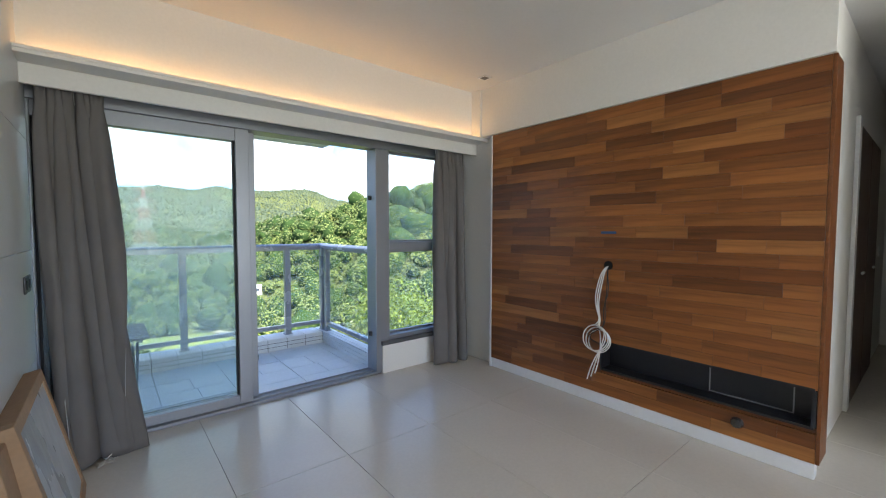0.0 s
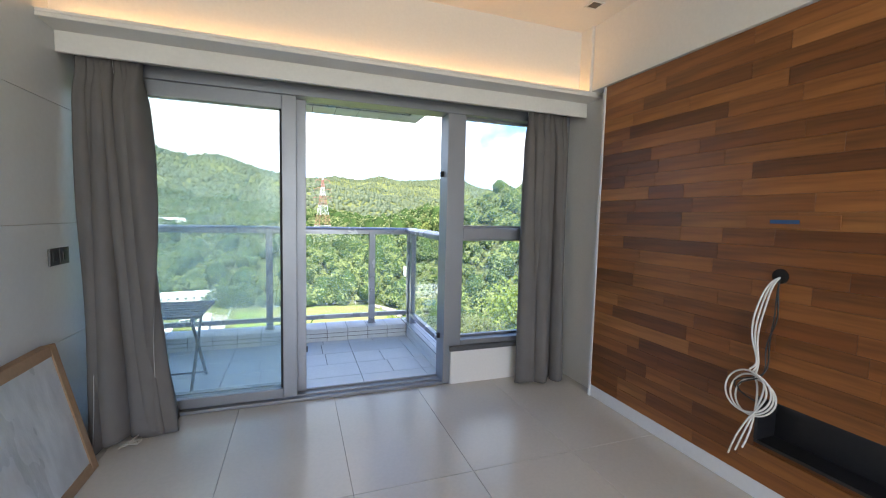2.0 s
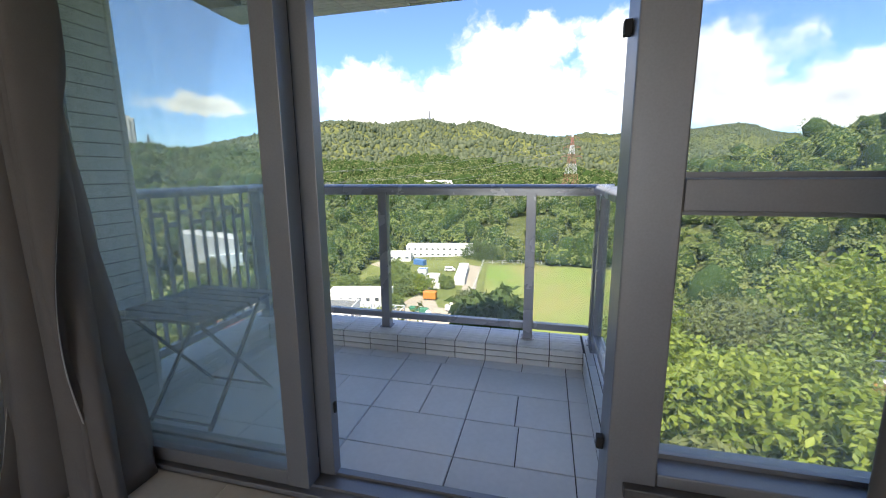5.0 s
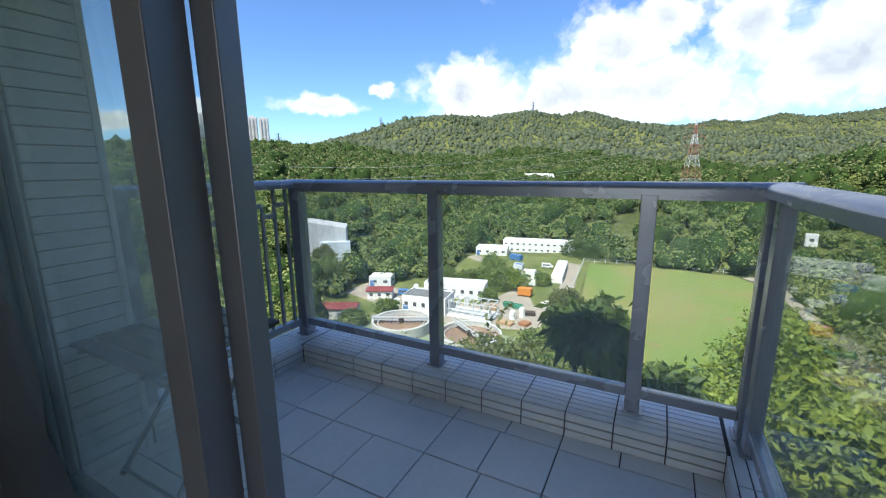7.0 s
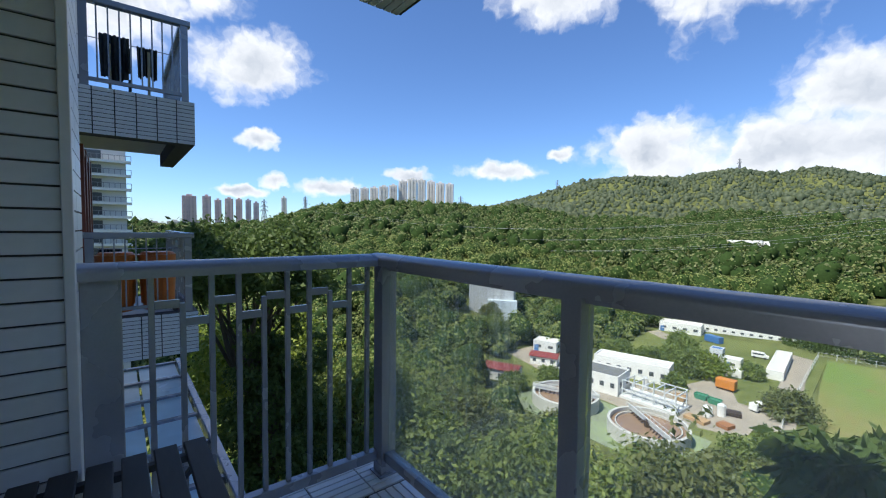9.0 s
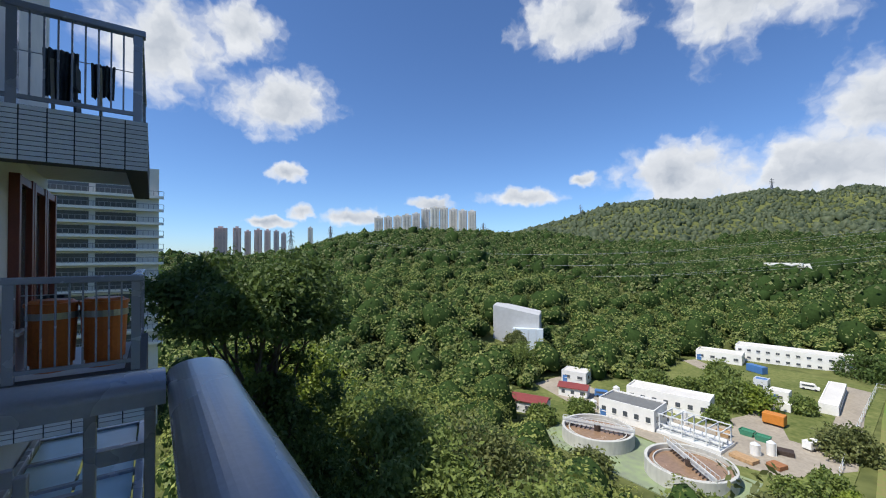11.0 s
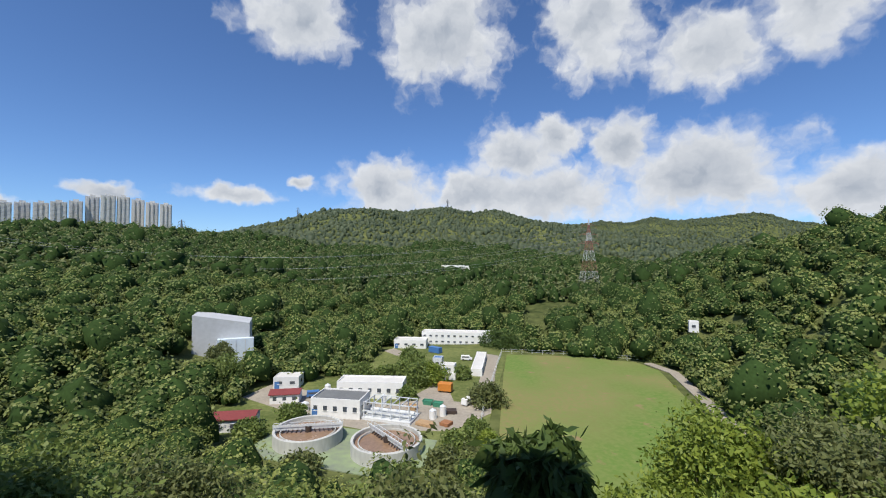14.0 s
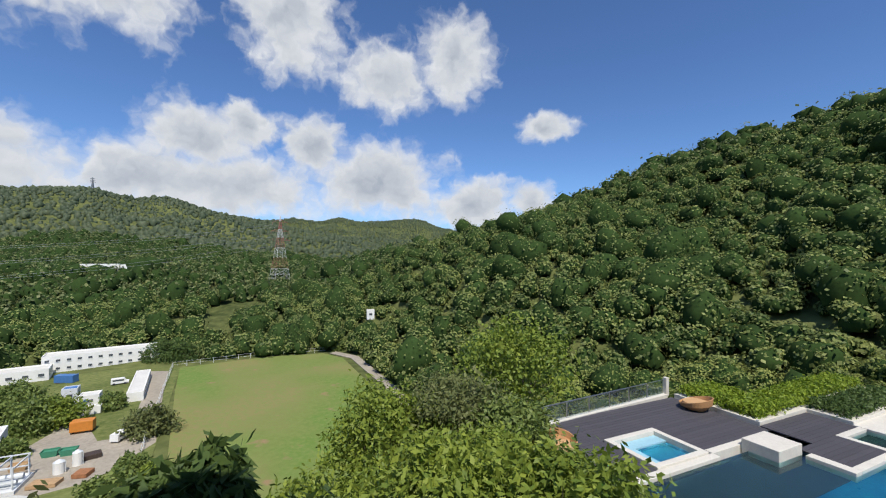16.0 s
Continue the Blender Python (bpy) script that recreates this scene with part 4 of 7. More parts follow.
def crowns(rng, centre, radius, flat, cards, size, core_cuts, up=-0.25):
    """Corners and faces of leaf cards and of the dark cores of many crowns."""
    n = len(centre)
    phase = rng.uniform(0, 6.28, (n, 1, 6))
    out_v = []
    if cards:
        d = rng.normal(size=(n, cards, 3))
        d /= np.linalg.norm(d, axis=2, keepdims=True)
        low = d[..., 2] < up
        d[..., 2] = np.where(low, -d[..., 2], d[..., 2])
        rad = radius[:, None] * lumps(d, phase) * rng.uniform(0.88, 1.08, (n, cards))
        pos = centre[:, None] + d * rad[..., None] * np.stack([np.ones(n), np.ones(n), flat], -1)[:, None]
        nrm = d + rng.normal(size=d.shape) * 0.52 + np.array([0, 0, 0.35])
        nrm /= np.linalg.norm(nrm, axis=2, keepdims=True)
        ref = rng.normal(size=d.shape)
        t = np.cross(nrm, ref)
        t /= np.linalg.norm(t, axis=2, keepdims=True)
        b = np.cross(nrm, t)
        s = (size * rng.uniform(0.55, 1.25, (n, cards)))[..., None] * 0.5
        asp = rng.uniform(0.5, 0.9, (n, cards))[..., None]
        quad = np.stack([pos - t * s, pos - b * s * asp - t * s * 0.1, pos + t * s, pos + b * s * asp + t * s * 0.15], 2)
        out_v.append(quad.reshape(-1, 3))
    verts = np.concatenate(out_v) if out_v else np.zeros((0, 3))
    faces = np.arange(len(verts)).reshape(-1, 4)
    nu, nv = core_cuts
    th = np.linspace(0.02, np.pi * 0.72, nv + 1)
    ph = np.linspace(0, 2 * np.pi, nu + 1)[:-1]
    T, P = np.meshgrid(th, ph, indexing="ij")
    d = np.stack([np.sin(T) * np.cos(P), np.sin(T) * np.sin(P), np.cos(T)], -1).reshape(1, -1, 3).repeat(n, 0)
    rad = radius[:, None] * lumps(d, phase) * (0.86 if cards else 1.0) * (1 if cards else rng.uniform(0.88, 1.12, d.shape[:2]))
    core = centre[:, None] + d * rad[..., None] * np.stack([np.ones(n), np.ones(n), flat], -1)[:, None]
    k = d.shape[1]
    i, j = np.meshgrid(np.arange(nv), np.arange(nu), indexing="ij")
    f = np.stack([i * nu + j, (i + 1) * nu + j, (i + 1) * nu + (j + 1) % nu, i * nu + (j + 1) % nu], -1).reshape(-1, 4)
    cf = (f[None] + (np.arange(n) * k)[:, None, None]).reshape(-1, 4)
    kind = np.clip(rng.normal(0.45, 0.28, n), 0, 1)
    return verts, faces, core.reshape(-1, 3), cf, np.repeat(kind, cards * 4), np.repeat(kind, k)


def in_sight(x, y, top):
    """Which places the land does not hide from the house."""
    r = np.hypot(x, y)
    ok = np.ones(len(x), bool)
    for s in np.linspace(0.12, 0.93, 22):
        g = ground(x * s, y * s) + 1.0
        ok &= (g - 1.3) / np.maximum(r * s, 1) < (top - 1.3) / r + 0.004
    return ok


def scatter(rng, r0, r1, step, left=99, right=-78):
    xs = np.arange(-r1, r1, step)
    ys = np.arange(-r1 * 0.2, r1, step)
    X, Y = np.meshgrid(xs, ys)
    X = (X + rng.uniform(-0.45, 0.45, X.shape) * step).ravel()
    Y = (Y + rng.uniform(-0.45, 0.45, Y.shape) * step).ravel()
    r, az = np.hypot(X, Y), np.degrees(np.arctan2(-X, Y))
    ok = (r >= r0) & (r < r1) & (az < left) & (az > right) & (Y > 4.5)
    for poly in CLEAR:
        ok &= ~inside(poly, X, Y)
    return X[ok], Y[ok]


LEAF_A = leaf_material("leaves_near", (0.046, 0.092, 0.018), (0.38, 0.41, 0.11), scale=0.09)
LEAF_B = leaf_material("leaves_middle", (0.040, 0.080, 0.022), (0.33, 0.365, 0.11), scale=0.05)
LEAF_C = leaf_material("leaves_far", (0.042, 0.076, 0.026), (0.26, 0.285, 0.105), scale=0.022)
# bluer, lower-contrast leaves: the haze of distance is put into this colour
LEAF_D = leaf_material("leaves_distant_hazed", (0.058, 0.088, 0.048), (0.140, 0.170, 0.088), scale=0.008)
# dark cores in the crowns: the shade between leaves is in their colour
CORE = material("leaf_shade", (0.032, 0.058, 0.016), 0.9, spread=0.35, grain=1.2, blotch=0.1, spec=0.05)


def wood(name, seed, r0, r1, step, rad, cards, size, core, mat, label, low=0.5):
    rng = np.random.default_rng(seed)
    x, y = scatter(rng, r0, r1, step)
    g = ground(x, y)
    patch = np.sin(x * 0.05 + 2 * np.sin(y * 0.023)) * np.cos(y * 0.043 + 1.7)
    radius = step * rng.uniform(*rad, len(x)) * (1 + 0.16 * patch) * np.where(rng.random(len(x)) < 0.16, 1.45, 1.0) * np.where(rng.random(len(x)) < 0.25, 0.7, 1.0)
    top = g + radius * 1.9
    ok = in_sight(x, y, top)
    x, y, g, radius = x[ok], y[ok], g[ok], radius[ok]
    n = len(x)
    c = np.stack([x, y, g + radius * rng.uniform(low, low + 0.55, n)], -1)
    v, f, cv, cf, tone, ctone = crowns(rng, c, radius, rng.uniform(0.75, 1.1, n), cards, size, core)
    if cards:
        tagged(new(name, mesh_from(name, v, f, mat, tone=tone)), label, "woodland", kind="stuff")
        tagged(new(name + "_shade", mesh_from(name + "_shade", cv, cf, CORE, smooth=True)), "dark cores coloured as the shade inside the woods", "woodland", kind="stuff")
    else:
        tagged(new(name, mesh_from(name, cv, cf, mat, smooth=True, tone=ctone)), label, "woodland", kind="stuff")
    return n, len(f), len(cf)


COUNTS = [wood("near_woods", 21, 24, 112, 4.4, (0.45, 0.95), 430, 0.56, (8, 4), LEAF_A, "dense mixed green trees on the slope below the house"),
          wood("middle_woods", 22, 112, 270, 5.6, (0.42, 0.95), 150, 1.0, (7, 4), LEAF_B, "dense green broadleaf woods round the field"),
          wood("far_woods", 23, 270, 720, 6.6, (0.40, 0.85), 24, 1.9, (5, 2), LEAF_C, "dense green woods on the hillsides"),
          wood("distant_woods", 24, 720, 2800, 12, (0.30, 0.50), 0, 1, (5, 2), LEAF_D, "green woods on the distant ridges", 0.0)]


# ---- the water works and other buildings in the valley ----
ZV = -40.45
PLASTER = material("white_plaster", (0.78, 0.77, 0.73), 0.7, spread=0.08, grain=2, blotch=0.4, spec=0.3)
ROOFGREY = material("grey_roof_felt", (0.16, 0.165, 0.16), 0.85, spread=0.2, grain=1.5, blotch=0.3)
ROOFRED = material("red_roof_sheet", (0.22, 0.045, 0.04), 0.6, spread=0.2, grain=3, blotch=0.4)
ROOFPALE = material("pale_roof", (0.62, 0.60, 0.55), 0.8, spread=0.12, grain=2, blotch=0.3)
DARKWIN = material("dark_window_glass", (0.075, 0.085, 0.095), 0.15, spread=0.3)
SLUDGE = material("brown_tank_water", (0.26, 0.165, 0.10), 0.25, spread=0.25, grain=1.5, blotch=0.3)
METALW = material("white_painted_steel", (0.62, 0.64, 0.64), 0.5, spread=0.1)
BLUEPAINT = material("blue_paint", (0.06, 0.17, 0.40), 0.5, spread=0.15)


def turned(bm, at, deg):
    bm.transform(Matrix.Translation(at) @ Matrix.Rotation(radians(deg), 4, "Z"))
    return bm


def flat_house(name, at, deg, w, d, h, wall, roof, label, rows=1, cols=5, parapet=0.5, door=True, group=""):
    """A flat-roofed works building: walls with parapet, roof, windows with sills, a door."""
    T = thing(name, at, label, "building", group)
    bm = shape()
    box(bm, -w / 2, w / 2, -d / 2, d / 2, -0.3, h)
    t = 0.25
    for a in ((-w / 2, w / 2, -d / 2, -d / 2 + t), (-w / 2, w / 2, d / 2 - t, d / 2), (-w / 2, -w / 2 + t, -d / 2 + t, d / 2 - t), (w / 2 - t, w / 2, -d / 2 + t, d / 2 - t)):
        box(bm, *a, h + 0.001, h + parapet)
    part("wall", turned(bm, at, deg), wall, T)
    part("roof", turned(boxed(-w / 2 + t, w / 2 - t, -d / 2 + t, d / 2 - t, h + 0.004, h + 0.12), at, deg), roof, T)
    storey = h / rows
    for r in range(rows):
        for i in range(cols):
            x = -w / 2 + w * (i + 0.5) / cols
            z = r * storey + storey * 0.42
            win = part("window", turned(boxed(x - w / cols * 0.20, x + w / cols * 0.20, -d / 2 - 0.04, -d / 2 + 0.1, z, z + storey * 0.27), at, deg), DARKWIN, T)
            part("sill", turned(boxed(x - w / cols * 0.23, x + w / cols * 0.23, -d / 2 - 0.16, -d / 2 + 0.05, z - 0.12, z - 0.01), at, deg), wall, win)
    for i in range(max(1, int(d / 4))):
        y = -d / 2 + d * (i + 0.5) / max(1, int(d / 4))
        part("window", turned(boxed(w / 2 - 0.1, w / 2 + 0.04, y - 0.7, y + 0.7, h * 0.4, h * 0.72), at, deg), DARKWIN, T)
    if door:
        part("door", turned(boxed(-w / 2 + 0.4, -w / 2 + 1.9, -d / 2 - 0.05, -d / 2 + 0.1, 0.0, 2.2), at, deg), BLUEPAINT, T, "blue door")
    return T


def gable_house(name, at, deg, w, d, h, rise, roof, label):
    T = thing(name, at, label, "building")
    part("wall", turned(boxed(-w / 2, w / 2, -d / 2, d / 2, -0.3, h), at, deg), PLASTER, T)
    bm = shape()
    o = 0.4
    pr = [(-d / 2 - o, h), (0, h + rise), (d / 2 + o, h), (d / 2 + o, h + 0.2), (0, h + rise + 0.22), (-d / 2 - o, h + 0.2)]
    a, b = [[bm.verts.new((x, y, z)) for y, z in pr] for x in (-w / 2 - o, w / 2 + o)]
    bm.faces.new(a), bm.faces.new(b)
    for i in range(6):
        bm.faces.new((a[i], a[(i + 1) % 6], b[(i + 1) % 6], b[i]))
    part("roof", turned(bm, at, deg), roof, T)
    for i in range(3):
        x = -w / 2 + w * (i + 0.5) / 3
        part("window", turned(boxed(x - 0.5, x + 0.5, -d / 2 - 0.04, -d / 2 + 0.1, 1.0, 2.0), at, deg), DARKWIN, T)
    return T


def tank(at, r, deg):
    """A round settling tank: ring wall, brown water, scraper bridge on a centre column."""
    T = thing("settling_tank", at, "round concrete settling tank with brown water and a bridge", "tank", "settling tanks of the works")
    x, y, z = at
    bm = shape()
    n = 56
    prof = [(r, -0.3), (r, 2.9), (r - 0.06, 2.96), (r - 0.55, 2.96), (r - 0.6, 2.9), (r - 0.6, 0.6)]
    rings = [[bm.verts.new((x + q * math.cos(a), y + q * math.sin(a), z + h)) for a in np.linspace(0, 2 * math.pi, n + 1)[:-1]] for q, h in prof]
    for p, q in zip(rings, rings[1:]):
        for i in range(n):
            bm.faces.new((p[i], p[(i + 1) % n], q[(i + 1) % n], q[i]))
    part("ring_wall", bm, TANKWALL, T, smooth=False)
    bm = shape()
    bmesh.ops.create_cone(bm, cap_ends=True, segments=n, radius1=r - 0.6, radius2=r - 0.6, depth=0.2, matrix=Matrix.Translation((x, y, z + 1.95)))
    part("water", bm, SLUDGE, T)
    bm = shape()
    rr = r - 1.5
    ring0 = [[bm.verts.new((x + q * math.cos(a), y + q * math.sin(a), z + h)) for a in np.linspace(0, 2 * math.pi, n + 1)[:-1]] for q, h in ((rr, 1.6), (rr, 2.5), (rr - 0.2, 2.5), (rr - 0.2, 1.6))]
    for p, q in zip(ring0, ring0[1:]):
        for i in range(n):
            bm.faces.new((p[i], p[(i + 1) % n], q[(i + 1) % n], q[i]))
    part("weir", bm, TANKWALL, T)
    bm = shape()
    bmesh.ops.create_cone(bm, cap_ends=True, segments=16, radius1=0.7, radius2=0.7, depth=2.6, matrix=Matrix.Translation((x, y, z + 2.0)))
    part("column", bm, TANKDARK, T)
    c, s = math.cos(radians(deg)), math.sin(radians(deg))
    def on(t, o, h):
        return (x + t * c - o * s, y + t * s + o * c, z + h)
    br = part("bridge", flat_bar(shape(), on(-r, 0, 3.15), on(r, 0, 3.15), 0.12, 1.1), METALW, T, "white walkway bridge")
    for o in (-0.55, 0.55):
        bm = shape()
        flat_bar(bm, on(-r, o, 4.05), on(r, o, 4.05), 0.08, 0.08)
        for t in np.linspace(-r, r, 13):
            flat_bar(bm, on(t, o, 3.2), on(t, o, 4.05), 0.07, 0.07)
        part("bridge_rail", bm, METALW, br)
    for k in range(2):
        bm = shape()
        e = 1 if k else -1
        flat_bar(bm, on(0.6 * e, 0.4, 2.9), on((r - 1.2) * e, 0.4, 2.2), 0.16, 0.16)
        for t in np.linspace(1.2, r - 1.6, 6):
            flat_bar(bm, on(t * e, 0.4, 2.9), on((t + 0.5) * e, -0.5, 2.1), 0.16, 0.3)
        part("scraper", bm, TANKDARK, T, "dark rusty scraper arm")
    return T


TANKWALL = material("tank_concrete", (0.50, 0.50, 0.46), 0.8, spread=0.18, grain=1.4, blotch=0.3, stretch=(1, 1, 0.3))
TANKDARK = material("rusty_steel", (0.07, 0.05, 0.04), 0.7, 0.3, spread=0.4, grain=4)
tank((-56.4, 83.6, ZV), 7.7, 25)
tank((-37.0, 83.9, ZV), 7.7, -35)
flat_house("pump_house", (-58.0, 100.8, ZV), 8, 13.5, 8.5, 4.6, PLASTER, ROOFGREY, "white pump house with a flat grey roof", 1, 5)
flat_house("filter_shed", (-56.5, 116.5, ZV), 13, 20, 7.0, 4.4, PLASTER, ROOFPALE, "long white shed with a pale roof", 1, 7)
flat_house("office_block", (-50.0, 197.5, ZV), 10, 35, 8.0, 5.6, PLASTER, ROOFPALE, "long white two-storey works office", 2, 12)
flat_house("annex", (-69.5, 184.0, ZV), 12, 15, 8.0, 3.4, PLASTER, ROOFPALE, "low white annex with a blue door", 1, 4)
flat_house("workshop", (-25.0, 228.0, ZV), -20, 27, 14, 5.0, PLASTER, ROOFPALE, "pale workshop with a flat roof", 1, 6)
flat_house("garage_row", (-31.6, 158.5, ZV), 97, 27, 4.0, 2.4, PLASTER, ROOFPALE, "long low white garage row", 1, 8, 0.25, False)
flat_house("store", (-2.0, 212.0, ZV), 5, 14, 7, 3.0, PLASTER, ROOFPALE, "low white store with a flat roof", 1, 3, 0.3, False)
gable_house("red_roofed_house", (-77.5, 84.5, ZV), 25, 9.5, 5.5, 3.0, 1.0, ROOFRED, "small white house with a red sheet roof")
gable_house("red_roofed_house", (-78.0, 104.0, ZV), 25, 8.0, 4.6, 2.6, 0.9, ROOFRED, "small pale house with a red roof by the yard")
flat_house("hut", (-86.5, 116.5, ZV), 20, 8.0, 6.0, 3.4, CONCRETE, ROOFPALE, "grey concrete hut with a flat roof", 1, 2, 0.3)
flat_house("hut", (-40.5, 147.0, ZV), 5, 4.5, 4.0, 3.0, PLASTER, ROOFPALE, "small white hut in the yard", 1, 1, 0.3)
flat_house("hut", (-46.0, 151.0, ZV), 5, 3.5, 3.5, 4.2, METALW, BLUEPAINT, "small pale kiosk with a blue top", 1, 1, 0.3)
flat_house("hillside_school", (-110.0, 411.0, -10.5), 10, 24, 9, 4.6, PLASTER, ROOFPALE, "white buildings among the hillside trees", 1, 7, 0.4, False)
flat_house("hillside_school", (-89.0, 416.0, -10.0), 5, 17, 9, 3.6, PLASTER, ROOFPALE, "white buildings among the hillside trees", 1, 5, 0.4, False)
flat_house("hillside_hut", (52.5, 198.0, -29.0), -10, 3.6, 3.4, 4.0, PLASTER, ROOFPALE, "small white hut among the trees", 1, 1, 0.3, False)

# grey plant building with a sloping roof
T = thing("plant_building", (-118, 121, -40), "tall grey concrete plant building with a slanting roof", "building")
bm = shape()
pr = [(-9, -4), (9, -4), (9, 18.0), (-9, 21.5)]
a, b = [[bm.verts.new((x, y, z)) for x, z in pr] for y in (-7, 7)]
bm.faces.new(a), bm.faces.new(b)
for i in range(4):
    bm.faces.new((a[i], a[(i + 1) % 4], b[(i + 1) % 4], b[i]))
part("wall", turned(bm, (-120, 123.5, -40), 38), material("grey_concrete_wall", (0.50, 0.51, 0.51), 0.8, spread=0.10, grain=1, blotch=0.15), T)
part("annex", turned(boxed(-1.0, 10.5, -9.5, -7.01, -2, 13.0), (-120, 123.5, -40), 38), material("pale_blue_panel", (0.62, 0.70, 0.76), 0.5, spread=0.1), T, "pale blue panelled lower block")
part("wing", turned(boxed(-16, -9.01, -6, 5, -2, 6.0), (-120, 123.5, -40), 38), PLASTER, T, "low pale wing")
bm = shape()
for i in range(4):
    box(bm, -1.2 + 3 * i, -1.0 + 3 * i, -9.62, -9.505, 0, 12.8)
part("panel_rib", turned(bm, (-120, 123.5, -40), 38), METALW, T)

# steel pipe frame between tanks and yard
T = thing("pipe_frame", (-44, 101, ZV), "white steel frame with pipes beside the pump house", "frame")
for i, x in enumerate(np.linspace(-50, -37.5, 6)):
    for y in (98.5, 104.5):
        part("column", boxed(x - 0.12, x + 0.12, y - 0.12, y + 0.12, ZV, ZV + 4.4), METALW, T)
    part("beam", boxed(x - 0.1, x + 0.1, 98.62, 104.38, ZV + 4.1, ZV + 4.35), METALW, T)
for y in (98.5, 104.5):
    for z in (2.2, 4.41):
        part("beam", boxed(-50.2, -37.3, y - 0.1, y + 0.1, ZV + z, ZV + z + 0.2), METALW, T)
for y in (100.2, 102.6):
    part("pipe", bar(shape(), (-50, y, ZV + 1.4), (-37.5, y, ZV + 1.4), 0.45, 12), METALW, T)
part("basin", boxed(-50.4, -37.0, 97.9, 105.0, ZV - 0.1, ZV + 0.7), CONCRETE, T)

ORANGE = material("orange_paint", (0.55, 0.20, 0.03), 0.5, spread=0.15)
T = thing("orange_container", (-35.7, 125.5, ZV), "orange painted tank on short legs in the yard", "container")
part("body", boxed(-38.0, -33.6, 124.3, 126.8, ZV + 0.5, ZV + 2.9, 0.15), ORANGE, T)
for x in (-37.6, -34.0):
    part("leg", boxed(x - 0.15, x + 0.15, 124.5, 126.6, ZV, ZV + 0.499), TANKDARK, T)
GREENP = material("green_skip_paint", (0.05, 0.22, 0.13), 0.6, spread=0.2)
for x, y, c, lab in ((-37.5, 113.5, GREENP, "green steel skip in the works yard"), (-34.3, 112.8, GREENP, "green steel skip in the works yard"), (-40.5, 108.6, material("tan_heap", (0.40, 0.26, 0.13), 0.9, spread=0.3), "tan crate of building material in the yard")):
    T = thing("skip", (x, y, ZV), lab, "skip")
    bm = shape()
    w0, w1 = 1.1, 1.45
    lo = [bm.verts.new((x + i * w0, y + j * 0.8, ZV)) for i, j in ((-1, -1), (1, -1), (1, 1), (-1, 1))]
    hi = [bm.verts.new((x + i * w1, y + j * 0.95, ZV + 1.3)) for i, j in ((-1, -1), (1, -1), (1, 1), (-1, 1))]
    bm.faces.new(lo)
    for i in range(4):
        bm.faces.new((lo[i], lo[(i + 1) % 4], hi[(i + 1) % 4], hi[i]))
    inn = [bm.verts.new((x + i * (w1 - 0.1), y + j * 0.85, ZV + 1.3)) for i, j in ((-1, -1), (1, -1), (1, 1), (-1, 1))]
    fl = [bm.verts.new((x + i * (w1 - 0.12), y + j * 0.83, ZV + 1.0)) for i, j in ((-1, -1), (1, -1), (1, 1), (-1, 1))]
    for i in range(4):
        bm.faces.new((hi[i], hi[(i + 1) % 4], inn[(i + 1) % 4], inn[i])), bm.faces.new((inn[i], inn[(i + 1) % 4], fl[(i + 1) % 4], fl[i]))
    bm.faces.new(fl)
    part("hull", bm, c, T)


def van(at, deg, color, label):
    T = thing("van", at, label, "vehicle", "vehicles in the works yard")
    bm = shape()
    pr = [(-2.3, 0.45), (2.3, 0.45), (2.35, 1.0), (1.6, 1.15), (1.1, 1.95), (-2.25, 2.0), (-2.3, 0.6)]
    a, b = [[bm.verts.new((x, y, z)) for x, z in pr] for y in (-0.9, 0.9)]
    bm.faces.new(a), bm.faces.new(b)
    for i in range(7):
        bm.faces.new((a[i], a[(i + 1) % 7], b[(i + 1) % 7], b[i]))
    part("body", turned(bm, at, deg), color, T)
    for sy in (-0.91, 0.91):
        for x in (-1.4, 1.4):
            bm = shape()
            bmesh.ops.create_cone(bm, cap_ends=True, segments=16, radius1=0.36, radius2=0.36, depth=0.22, matrix=Matrix.Translation((x, sy * 0.95, 0.36)) @ Matrix.Rotation(radians(90), 4, "X"))
            part("wheel", turned(bm, at, deg), RUBBER, T)
        part("window", turned(boxed(-1.8, 1.1, sy - 0.02, sy + 0.02, 1.25, 1.75), at, deg), DARKWIN, T)
    return T


van((-26.5, 117.0, ZV), 70, PLASTER, "small white van in the works yard")
van((-38.5, 166.5, ZV), 10, PLASTER, "white lorry-like van by the office")
van((-72.0, 109.5, ZV), 30, BLUEPAINT, "small blue van in the yard")


# fence round the field and the works, small tanks and cabins
FENCE = thing("mesh_fence", (-24, 140, ZV), "grey post and rail fence along the field", "fence")
run = [(-20.5, 106), (-22.5, 128), (-24.2, 150), (-26.5, 183), (4, 187.5), (29, 185)]
for (ax, ay), (bx, by) in zip(run, run[1:]):
    n = max(2, int(math.hypot(bx - ax, by - ay) / 4))
    for i in range(n):
        t = i / n
        x, y = ax + (bx - ax) * t, ay + (by - ay) * t
        part("post", boxed(x - 0.06, x + 0.06, y - 0.06, y + 0.06, ZV - 0.1, ZV + 2.0), METALW, FENCE)
    for z in (0.9, 1.9):
        part("rail", flat_bar(shape(), (ax, ay, ZV + z), (bx, by, ZV + z), 0.05, 0.05), METALW, FENCE)
rng = random.Random(77)
